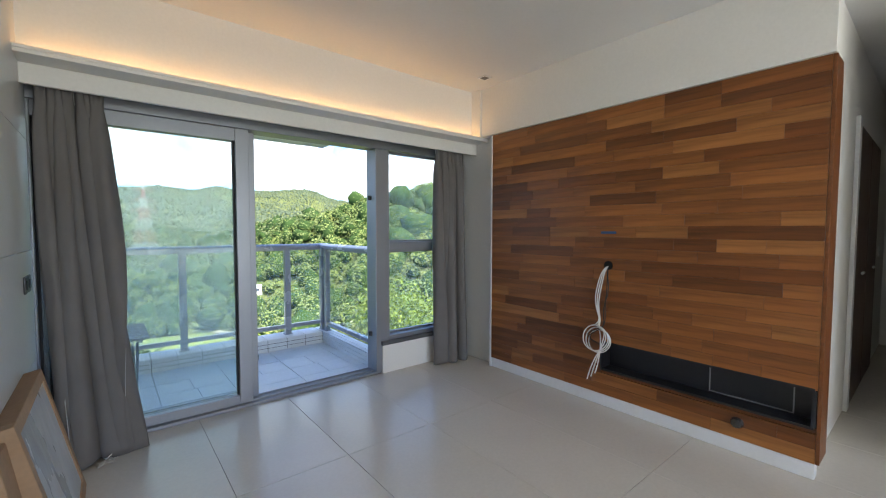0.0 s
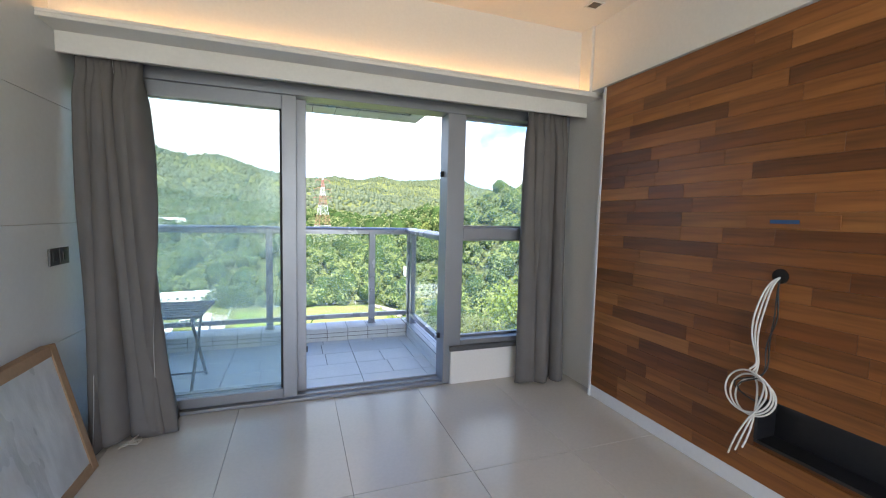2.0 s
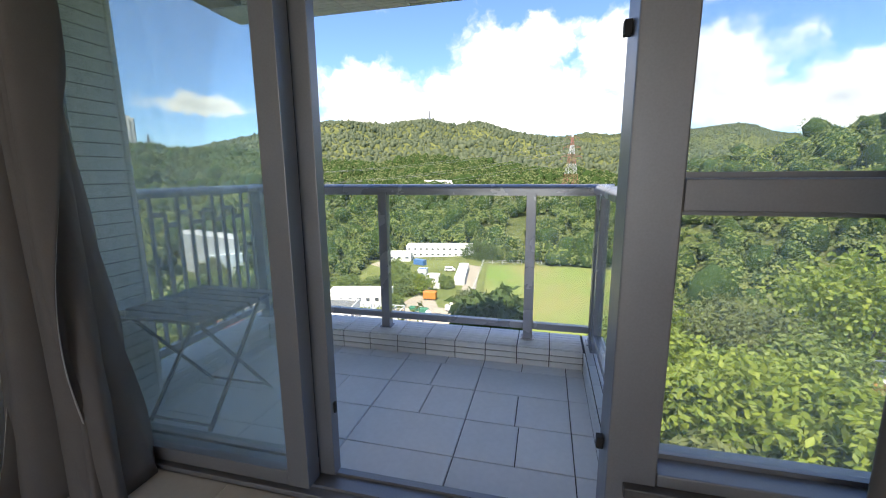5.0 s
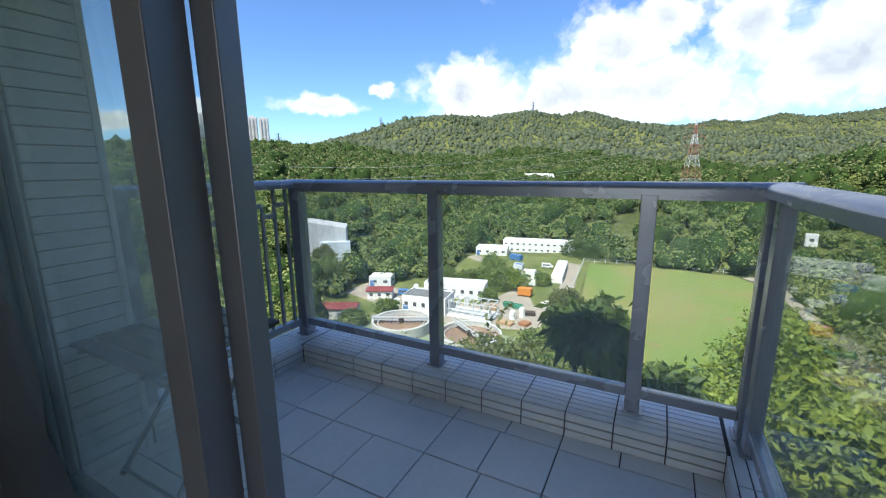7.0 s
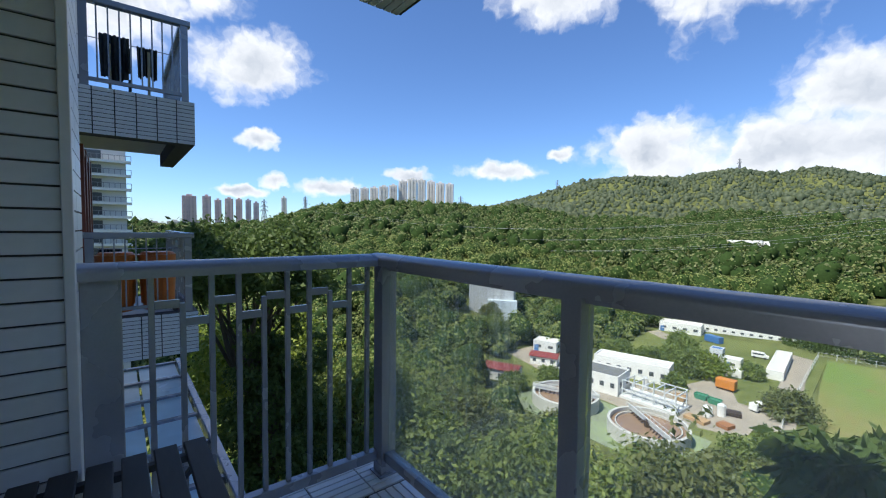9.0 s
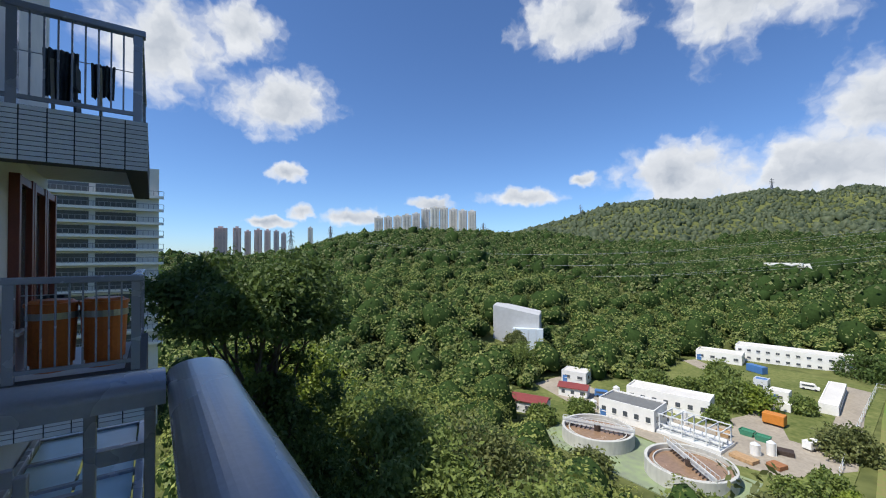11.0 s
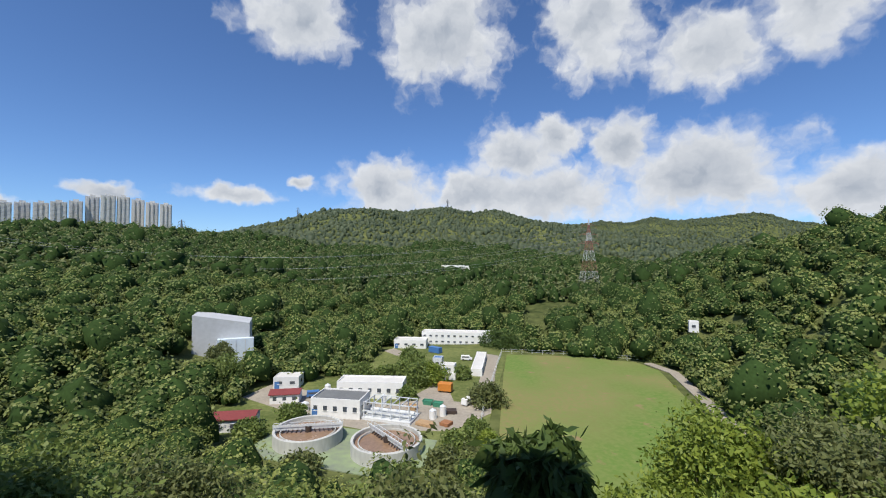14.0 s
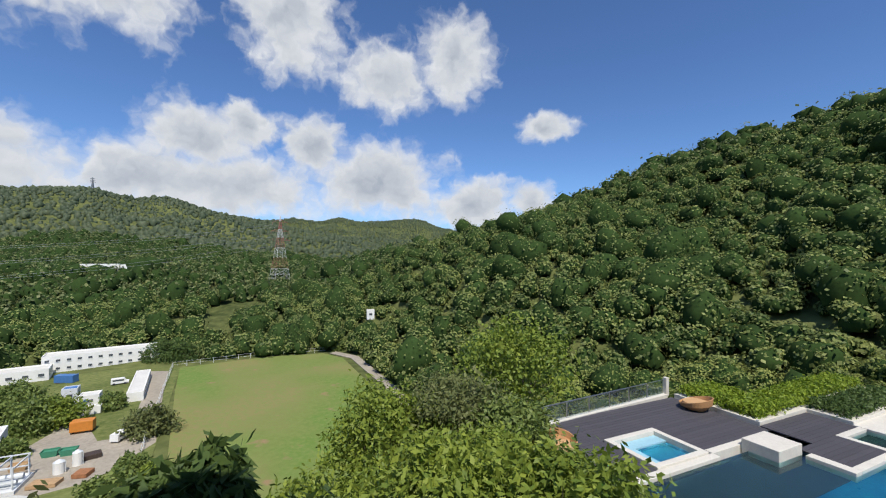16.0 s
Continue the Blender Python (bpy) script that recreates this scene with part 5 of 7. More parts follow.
for i, (x, y, r, hh) in enumerate(((-33.0, 104.0, 0.9, 2.2), (-31.0, 106.5, 0.8, 2.6), (-68.5, 99.5, 1.0, 2.0), (-70.5, 114.0, 0.9, 2.4), (-49.0, 108.5, 0.7, 3.0), (-64.0, 168.0, 1.1, 2.5))):
    T = thing("dosing_tank", (x, y, ZV), "small white upright tank in the works yard", "tank", "small tanks of the works")
    bm = shape()
    bmesh.ops.create_cone(bm, cap_ends=True, segments=20, radius1=r, radius2=r, depth=hh, matrix=Matrix.Translation((x, y, ZV + hh / 2)))
    part("shell", bm, PLASTER, T)
    bm = shape()
    bmesh.ops.create_cone(bm, cap_ends=True, segments=20, radius1=r * 1.03, radius2=0.15, depth=0.5, matrix=Matrix.Translation((x, y, ZV + hh + 0.251)))
    part("lid", bm, METALW, T)
    part("pipe", bar(shape(), (x + r + 0.1, y, ZV), (x + r + 0.1, y, ZV + hh), 0.06), METALW, T)
for i, (x, y, w, d, hh, m, lab) in enumerate(((-29.5, 109.0, 3.2, 2.2, 1.0, TANKDARK, "rusty steel crate in the yard"), (-33.5, 99.5, 4.5, 2.5, 0.8, material("tan_timber_stack", (0.42, 0.27, 0.14), 0.9, spread=0.3, grain=3), "stack of tan timber in the yard"), (-28.5, 101.0, 2.5, 2.5, 0.9, material("rust_pallets", (0.32, 0.14, 0.06), 0.9, spread=0.3, grain=3), "stack of reddish pallets in the yard"), (-46.5, 153.5, 2.6, 2.2, 2.4, METALW, "white cabin beside the lane"), (-55.0, 176.0, 6.0, 2.4, 2.5, BLUEPAINT, "blue shipping container by the office"), (-37.0, 139.0, 2.4, 2.0, 2.2, PLASTER, "white cabin in the yard"))):
    T = thing("yard_stack", (x, y, ZV), lab, "stack")
    part("body", turned(boxed(-w / 2, w / 2, -d / 2, d / 2, 0.12, hh, 0.05), (x, y, ZV), rng.uniform(-30, 30)), m, T)
    part("base", boxed(x - w / 2 * 0.8, x + w / 2 * 0.8, y - d / 2 * 0.8, y + d / 2 * 0.8, ZV - 0.05, ZV + 0.119), TANKDARK, T)
# ---- pylons and wires ----
PRED, PWHITE, PGREY = material("pylon_red", (0.36, 0.12, 0.10), 0.6, spread=0.15), material("pylon_white", (0.62, 0.62, 0.62), 0.6, spread=0.1), material("pylon_steel", (0.22, 0.23, 0.24), 0.5, 0.4)


def pylon(at, height, base, mats, label, thick=0.13, deg=0):
    """A lattice tower: tapering legs, crossed braces, three pairs of arms, in painted bands."""
    T = thing("pylon", at, label, "pylon", "pylons of the valley")
    def half(h):
        k = h / height
        return base / 2 * (1 - k) ** 1.25 + 0.55 * (1 - k * 0.6)
    levels = height * (1 - (1 - np.linspace(0, 1, 15)) ** 1.25)
    ca, sa = math.cos(radians(deg)), math.sin(radians(deg))
    def p(i, h):
        q = half(h)
        u, v = ((-q, -q), (q, -q), (q, q), (-q, q))[i % 4]
        return (at[0] + u * ca - v * sa, at[1] + u * sa + v * ca, at[2] + h)
    for k, (a, b) in enumerate(zip(levels, levels[1:])):
        bm = shape()
        for i in range(4):
            flat_bar(bm, p(i, a), p(i, b), thick * 1.6, thick * 1.6)
            flat_bar(bm, p(i, a), p(i + 1, b), thick, thick), flat_bar(bm, p(i + 1, a), p(i, b), thick, thick)
            flat_bar(bm, p(i, b), p(i + 1, b), thick, thick)
        part("lattice", bm, mats[(k // 2) % len(mats)], T)
    for f, reach in ((0.62, 0.16), (0.76, 0.14), (0.90, 0.12)):
        for s in (-1, 1):
            h = height * f
            bm = shape()
            tip = (at[0] + s * height * reach * ca, at[1] + s * height * reach * sa, at[2] + h)
            q = half(h)
            for v in (-q, q):
                st = (at[0] + s * q * ca - v * sa, at[1] + s * q * sa + v * ca)
                flat_bar(bm, (*st, at[2] + h), tip, thick, thick), flat_bar(bm, (*st, at[2] + h + 1.8), tip, thick, thick)
            flat_bar(bm, tip, (tip[0], tip[1], tip[2] - 2.0), thick * 1.4, thick * 1.4)
            part("arm", bm, mats[-1], T)
    return T


PY = (17.8, 321.3, -16.0)
pylon(PY, 46.5, 10.0, [PWHITE, PRED], "tall red and white lattice power pylon", 0.085, 20)


for az, r, h in ((49.0, 640, 24), (44.2, 700, 16), (41.0, 690, 18), (75.0, 560, 32), (70.0, 640, 22), (36.0, 1250, 26), (-45.0, 340, 14), (-43.2, 360, 10)):
    pylon(polar(az, r), h + 6, h * 0.2, [PGREY], "far grey lattice power pylon on the ridge", 0.28 if r > 500 else 0.2, 30)
pylon(polar(15.8, 1432, dz=2), 34, 5, [PGREY], "mast on the hilltop", 0.5)
WIRE = material("wire_metal", (0.30, 0.31, 0.32), 0.5, 0.3)
for k, (f, reach) in enumerate(((0.62, 0.16), (0.76, 0.14), (0.90, 0.12))):
    for s in (-1, 1):
        a = Vector((PY[0] + s * 46.5 * reach * 0.94, PY[1] + s * 46.5 * reach * 0.34, PY[2] + 46.5 * f - 2))
        b = Vector((-330 + s * 3, 150 + s * 7, -2 + 8 * k))
        pts = [a.lerp(b, t) - Vector((0, 0, 4 * 17 * t * (1 - t))) for t in np.linspace(0, 1, 15)]
        cord("power_line", pts, 0.05, WIRE, label="thin overhead power line across the valley", category="power line")
# ---- city towers ----


def tower_material(name, wall, dark, floor):
    """Far apartment fronts: storeys and bays too small to tell apart."""
    m = bpy.data.materials.new(name)
    m.use_nodes = True
    nt = m.node_tree
    N, L = nt.nodes.new, nt.links.new
    b = nt.nodes["Principled BSDF"]
    coord, br = N("ShaderNodeTexCoord"), N("ShaderNodeTexBrick")
    br.offset = 0.0
    br.inputs["Color1"].default_value, br.inputs["Color2"].default_value, br.inputs["Mortar"].default_value = (*dark, 1), (*[c * 1.5 for c in dark], 1), (*wall, 1)
    br.inputs["Scale"].default_value, br.inputs["Mortar Size"].default_value = 1.0, 0.85
    br.inputs["Brick Width"].default_value, br.inputs["Row Height"].default_value = 5.0, floor
    mp = N("ShaderNodeMapping")
    mp.inputs["Rotation"].default_value = (radians(90), 0, 0)
    L(coord.outputs["Object"], mp.inputs[0]), L(mp.outputs[0], br.inputs["Vector"]), L(br.outputs[0], b.inputs["Base Color"])
    b.inputs["Roughness"].default_value = 0.7
    return m


TPINK = tower_material("pink_tower_front", (0.60, 0.46, 0.43), (0.34, 0.27, 0.27), 3.0)
TCREAM = tower_material("cream_tower_front", (0.62, 0.60, 0.55), (0.34, 0.34, 0.34), 3.0)
TGREY = tower_material("grey_tower_front", (0.44, 0.40, 0.42), (0.25, 0.23, 0.25), 3.0)


def city_tower(at, w, d, h, deg, mat, label, group):
    """A far tower block: shaft with projecting bays and a roof house."""
    T = thing("tower_block", at, label, "building", group)
    bm = shape()
    box(bm, -w / 2, w / 2, -d / 2, d / 2, -40, h)
    n = max(2, int(w / 9))
    for i in range(n):
        x = -w / 2 + w * (i + 0.5) / n
        part("bay", turned(boxed(x - w / n * 0.28, x + w / n * 0.28, -d / 2 - 3, -d / 2 - 0.01, -40, h - 2), at, deg), mat, T)
    part("shaft", turned(bm, at, deg), mat, T)
    part("roof_house", turned(boxed(-w / 5, w / 5, -d / 5, d / 5, h + 0.01, h + 5), at, deg), mat, T)
    return T


rng = random.Random(9)
for i, (a0, a1, top) in enumerate(((84.0, 82.4, 3.55), (81.9, 80.9, 3.6), (80.6, 79.8, 3.2), (79.5, 78.5, 3.4), (78.3, 77.5, 3.35), (77.2, 76.5, 3.3), (76.3, 75.6, 3.0), (73.0, 72.3, 3.8))):
    r = 1500
    x, y, _ = polar((a0 + a1) / 2, r, 0)
    city_tower((x, y, 0), r * math.radians(a0 - a1) * 0.92, 22, r * math.tan(radians(top)), (a0 + a1) / 2, (TPINK, TPINK, TPINK, TPINK, TPINK, TGREY, TGREY, TCREAM)[i], "far pinkish high-rise apartment tower" if i < 5 else "far slim high-rise apartment tower", "far towers of the town")
for i in range(11):
    az = 63.6 - i * 1.3
    r = 1400 + 40 * math.sin(i * 1.7)
    x, y, _ = polar(az, r, 0)
    city_tower((x, y, 40), 27 + 4 * rng.random(), 22, r * math.tan(radians((5.3, 5.4, 5.5, 5.7, 5.9, 6.5, 6.75, 6.7, 6.5, 6.3, 6.2)[i])) - 40, az, TCREAM, "far cream high-rise flats standing behind the ridge", "far flats behind the ridge")
for i in range(9):
    az = 98 - i * 1.9
    x, y, _ = polar(az, 1750, 0)
    city_tower((x, y, -20), 45, 30, 28 + 16 * rng.random(), az, TCREAM if i % 2 else TGREY, "low pale far town block", "far low blocks of the town")


# ---- trees and shrubs near the house ----
BARK = material("grey_brown_bark", (0.10, 0.085, 0.065), 0.9, spread=0.35, grain=9, blotch=1.5, bump=0.4, bump_scale=18, stretch=(1, 1, 0.25))


def limb(verts, faces, a, b, r0, r1, bend, rng, sides=7, cuts=5):
    """Adds a tapered, bent limb from a to b."""
    a, b = np.array(a, float), np.array(b, float)
    mid = (a + b) / 2 + rng.normal(size=3) * bend * np.linalg.norm(b - a)
    d = (b - a) / np.linalg.norm(b - a)
    u = np.cross(d, [0.3, 0.9, 0.2])
    u /= np.linalg.norm(u)
    v = np.cross(d, u)
    base = len(verts)
    for i in range(cuts + 1):
        t = i / cuts
        c = (1 - t) ** 2 * a + 2 * t * (1 - t) * mid + t * t * b
        r = r0 + (r1 - r0) * t
        for k in range(sides):
            an = 2 * np.pi * k / sides
            verts.append(c + r * (math.cos(an) * u + math.sin(an) * v))
    for i in range(cuts):
        for k in range(sides):
            p, q = base + i * sides, base + (i + 1) * sides
            faces.append((p + k, p + (k + 1) % sides, q + (k + 1) % sides, q + k))


def leaf_cards(rng, clumps, per, spread, size, long=1.0, droop=0.3):
    """Leaves in clumps: a cloud of small cards round each clump's centre."""
    n = len(clumps)
    off = np.clip(rng.normal(size=(n, per, 3)), -1.7, 1.7) * spread[:, None, None] * np.array([1, 1, 0.62])
    pos = clumps[:, None] + off
    nrm = off / (np.linalg.norm(off, axis=2, keepdims=True) + 1e-6) * 0.6 + rng.normal(size=off.shape) * 0.75 + np.array([0, 0, 0.4])
    nrm /= np.linalg.norm(nrm, axis=2, keepdims=True)
    t = np.cross(nrm, rng.normal(size=off.shape))
    t /= np.linalg.norm(t, axis=2, keepdims=True)
    t[..., 2] -= droop * rng.uniform(0, 1, t.shape[:2])
    b = np.cross(nrm, t)
    s = (size * rng.uniform(0.6, 1.3, (n, per)))[..., None]
    quad = np.stack([pos, pos + t * s * 0.45 * long + b * s * 0.30, pos + t * s * long, pos + t * s * 0.5 * long - b * s * 0.30], 2)
    return quad.reshape(-1, 3)


def tree(name, at, top, crown_r, seed, leafmat, label, category="tree", clumps=90, per=60, leaf=0.2, long=1.3, flat=0.7, trunk=0.16, low=0.35, droop=0.3, spread=0.21):
    """A tree: trunk, limbs to the crown, and leaves in clumps with gaps between. at: the foot; top: height of the crown's top."""
    rng = np.random.default_rng(seed)
    at = np.array(at, float)
    T = thing(name, tuple(at), label, category)
    H = top - at[2]
    cc = np.array([at[0], at[1], top - crown_r * flat])
    dirs = rng.normal(size=(clumps, 3))
    dirs /= np.linalg.norm(dirs, axis=1, keepdims=True)
    dirs[:, 2] = np.where(dirs[:, 2] < -low, -dirs[:, 2], dirs[:, 2])
    az = np.arctan2(dirs[:, 1], dirs[:, 0])
    outline = 1 + 0.22 * np.sin(3 * az + seed) + 0.13 * np.sin(5 * az + 2 * seed)
    rad = crown_r * outline * rng.uniform(0.45, 1.0, clumps) ** 0.6
    C = cc + dirs * rad[:, None] * np.array([1, 1, flat])
    verts, faces = [], []
    fork = at + np.array([rng.normal() * 0.02 * H, rng.normal() * 0.02 * H, max(H * 0.45, H - crown_r * 2.2)])
    limb(verts, faces, at - np.array([0, 0, 0.5]), fork, trunk, trunk * 0.7, 0.03, rng, 9, 7)
    part_me = mesh_from("trunk", np.array(verts) - at, np.array(faces), BARK, smooth=True)
    ob = new("trunk", part_me)
    ob.parent = T
    pick = rng.choice(clumps, min(clumps, 16), replace=False)
    verts, faces = [], []
    for k in pick:
        mid = fork + (C[k] - fork) * rng.uniform(0.35, 0.5)
        limb(verts, faces, fork, C[k], trunk * 0.42, trunk * 0.06, 0.10, rng, 5, 5)
        for m in rng.choice(clumps, 2):
            if np.linalg.norm(C[m] - mid) < crown_r * 1.1:
                limb(verts, faces, mid, C[m], trunk * 0.2, trunk * 0.04, 0.10, rng, 4, 3)
    ob = new("branchwork", mesh_from("branchwork", np.array(verts) - at, np.array(faces), BARK, smooth=True))
    ob.parent = T
    q = leaf_cards(rng, C, per, crown_r * spread * rng.uniform(0.6, 1.2, clumps), leaf, long, droop)
    ob = new("crown", mesh_from("crown", q - at, np.arange(len(q)).reshape(-1, 4), leafmat, tone=np.repeat(np.clip(rng.normal(0.5, 0.25, clumps), 0, 1), per * 4)))
    ob.parent = T
    return T


# dark glossy leaves, with the building's shade also put into the colour
L_DARK = leaf_material("dark_leaves_with_shade", (0.024, 0.058, 0.015), (0.13, 0.19, 0.048), scale=0.5)
L_FRESH = leaf_material("fresh_green_leaves", (0.065, 0.13, 0.018), (0.30, 0.36, 0.055), scale=0.35)
L_MID = leaf_material("green_leaves", (0.046, 0.094, 0.020), (0.25, 0.31, 0.080), scale=0.3)
L_OLIVE = leaf_material("olive_leaves", (0.055, 0.085, 0.025), (0.22, 0.24, 0.085), scale=0.3)


def foot(x, y):
    return (x, y, float(ground(x, y)))


tree("shade_tree", foot(-17.5, 4.6), 1.15, 3.3, 2, L_DARK, "tall dark broadleaf tree with a flat crown", clumps=330, per=110, leaf=0.17, flat=0.62, trunk=0.30, low=0.25, spread=0.115)
tree("shade_tree", foot(-16.6, 5.2), -2.6, 2.0, 3, L_DARK, "dark broadleaf tree hung with creepers", clumps=200, per=90, leaf=0.17, flat=2.0, trunk=0.2, low=0.9, spread=0.13)
tree("umbrella_tree", foot(-0.5, 9.2), -2.0, 0.74, 5, L_DARK, "dark umbrella tree with long drooping leaves", clumps=80, per=46, leaf=0.24, long=1.5, flat=0.8, trunk=0.10, low=0.3, droop=1.3, spread=0.17)
tree("umbrella_tree", foot(0.9, 10.2), -3.9, 1.1, 6, L_DARK, "dark umbrella tree with long drooping leaves", clumps=70, per=46, leaf=0.24, long=1.5, flat=0.9, trunk=0.10, low=0.4, droop=1.1, spread=0.2)
tree("garden_tree", foot(-3.4, 12.5), -4.6, 2.3, 7, L_OLIVE, "thin olive-green tree with open branches", clumps=80, per=44, leaf=0.20, flat=1.0, trunk=0.09, spread=0.15)
tree("garden_tree", foot(-6.0, 14.5), -7.6, 2.6, 8, L_MID, "green broadleaf garden tree", clumps=120, per=70, leaf=0.2, flat=0.9, trunk=0.12)
tree("garden_tree", foot(-10.5, 12.5), -7.5, 3.0, 9, L_MID, "green garden tree on the slope", clumps=130, per=70, leaf=0.22, flat=0.85, trunk=0.14)
for i, (x, y, top, r, m, lab) in enumerate([
        (7.3, 24.0, -6.6, 3.1, L_FRESH, "bright yellow-green tree in the sun"), (11.2, 23.6, -6.0, 3.0, L_OLIVE, "pale green sunlit tree"), (3.2, 19.5, -8.4, 2.6, L_FRESH, "bright yellow-green shrub in the sun"),
        (-1.8, 19.0, -8.8, 2.3, L_OLIVE, "olive-green shrub beside the field"), (9.0, 16.5, -6.4, 2.4, L_FRESH, "bright yellow-green tree in the sun"), (13.2, 20.0, -6.9, 2.0, L_MID, "green shrub beside the pool deck"),
        (5.6, 12.6, -4.8, 2.2, L_FRESH, "bright yellow-green tree below the balcony"), (8.6, 10.0, -4.6, 2.2, L_FRESH, "bright yellow-green tree below the balcony"), (11.5, 13.0, -6.6, 2.2, L_MID, "green shrub beside the pool deck"),
        (4.0, 8.2, -5.4, 1.9, L_OLIVE, "olive-green tree below the balcony"), (-5.0, 8.6, -8.2, 2.2, L_MID, "green tree below the balcony"), (-9.5, 7.5, -8.0, 2.6, L_DARK, "dark green tree below the balcony"),
        (-14.5, 10.5, -7.0, 3.0, L_MID, "green tree on the slope"), (-20.0, 11.0, -6.2, 3.4, L_MID, "green tree on the slope"), (-23.5, 6.0, -3.6, 3.4, L_FRESH, "bright green tree catching the sun"),
        (-13.0, 17.0, -10.5, 3.0, L_MID, "green tree on the slope"), (-19.5, 17.5, -9.5, 3.4, L_OLIVE, "olive-green tree on the slope"), (-7.0, 20.5, -11.5, 2.7, L_FRESH, "fresh green tree on the slope"), (0.5, 14.5, -8.6, 2.2, L_MID, "green shrub on the slope")]):
    tree("garden_tree", foot(x, y), top, r, 40 + i, m, lab, clumps=int(90 + 22 * r), per=62, leaf=0.23, flat=0.85 + 0.1 * math.sin(i), trunk=0.06 + 0.03 * r, low=0.6)
# single trees of the valley
for i, (x, y, top, r, m, lab) in enumerate([(32, 47.0, -8.0, 7.0, L_FRESH, "large bright green round tree above the field"), (-46.5, 131.0, -33.2, 5.2, L_MID, "round green tree in the works yard"), (-52.0, 134.0, -34.5, 4.2, L_MID, "round green tree in the works yard"),
        (-21.5, 118.5, -34.6, 4.8, L_OLIVE, "grey-green tree at the edge of the field"), (-32.0, 196.0, -33.0, 6.0, L_DARK, "dark green tree before the works office"), (-24.0, 193.0, -34.0, 5.5, L_DARK, "dark green tree before the works office"), (12.0, 192.0, -33.5, 5.5, L_DARK, "dark green tree at the end of the field"),
        (24.0, 60.0, -22.0, 5.5, L_MID, "green tree above the field"), (-47.0, 141.0, -36.0, 3.4, L_MID, "green shrub in the works yard"), (-55.0, 150.0, -35.0, 3.6, L_MID, "green tree by the lane"), (-106.5, 108.5, -27.0, 3.6, L_OLIVE, "thin tree before the plant building"),
        (-101.0, 104.0, -30.0, 6.0, L_MID, "round green tree beside the plant building"), (-23.0, 80.0, -37.0, 3.2, L_OLIVE, "shrub by the tanks"), (-67.5, 92.0, -36.5, 2.8, L_MID, "shrub by the tanks"), (-43.0, 133.0, -34.0, 4.6, L_FRESH, "bright green round tree in the works yard"), (-57.5, 128.0, -35.0, 4.0, L_MID, "green tree behind the shed"), (-66.0, 126.0, -34.0, 4.6, L_MID, "green tree behind the shed"), (-60.0, 158.0, -35.5, 3.8, L_MID, "green tree by the lane"), (6.0, 191.0, -35.0, 4.6, L_MID, "green tree at the end of the field"), (34.0, 190.0, -34.5, 4.8, L_MID, "green tree at the end of the path"), (-22.5, 90.0, -37.2, 3.0, L_MID, "green shrub between the works and the field"), (-17.5, 84.0, -37.4, 2.8, L_OLIVE, "olive shrub between the works and the field"), (-20.5, 99.0, -37.6, 2.6, L_MID, "green shrub between the works and the field"), (-16.5, 94.0, -38.0, 2.2, L_FRESH, "pale green shrub at the edge of the field"), (-28.0, 71.0, -36.0, 3.4, L_MID, "green shrub below the tanks"), (-48.0, 69.5, -36.2, 3.2, L_OLIVE, "olive shrub below the tanks"), (-70.0, 80.0, -36.0, 3.0, L_MID, "green shrub beside the tanks"), (-34.0, 141.0, -36.4, 2.6, L_MID, "green shrub beside the lane"), (-45.0, 116.0, -37.0, 2.4, L_MID, "green shrub beside the shed")]):
    tree("valley_tree", foot(x, y), top, r, 80 + i, m, lab, clumps=int(70 + 14 * r), per=34, leaf=0.75 if r < 6.5 else 0.6, flat=0.8, trunk=0.25, low=0.8, long=1.0)

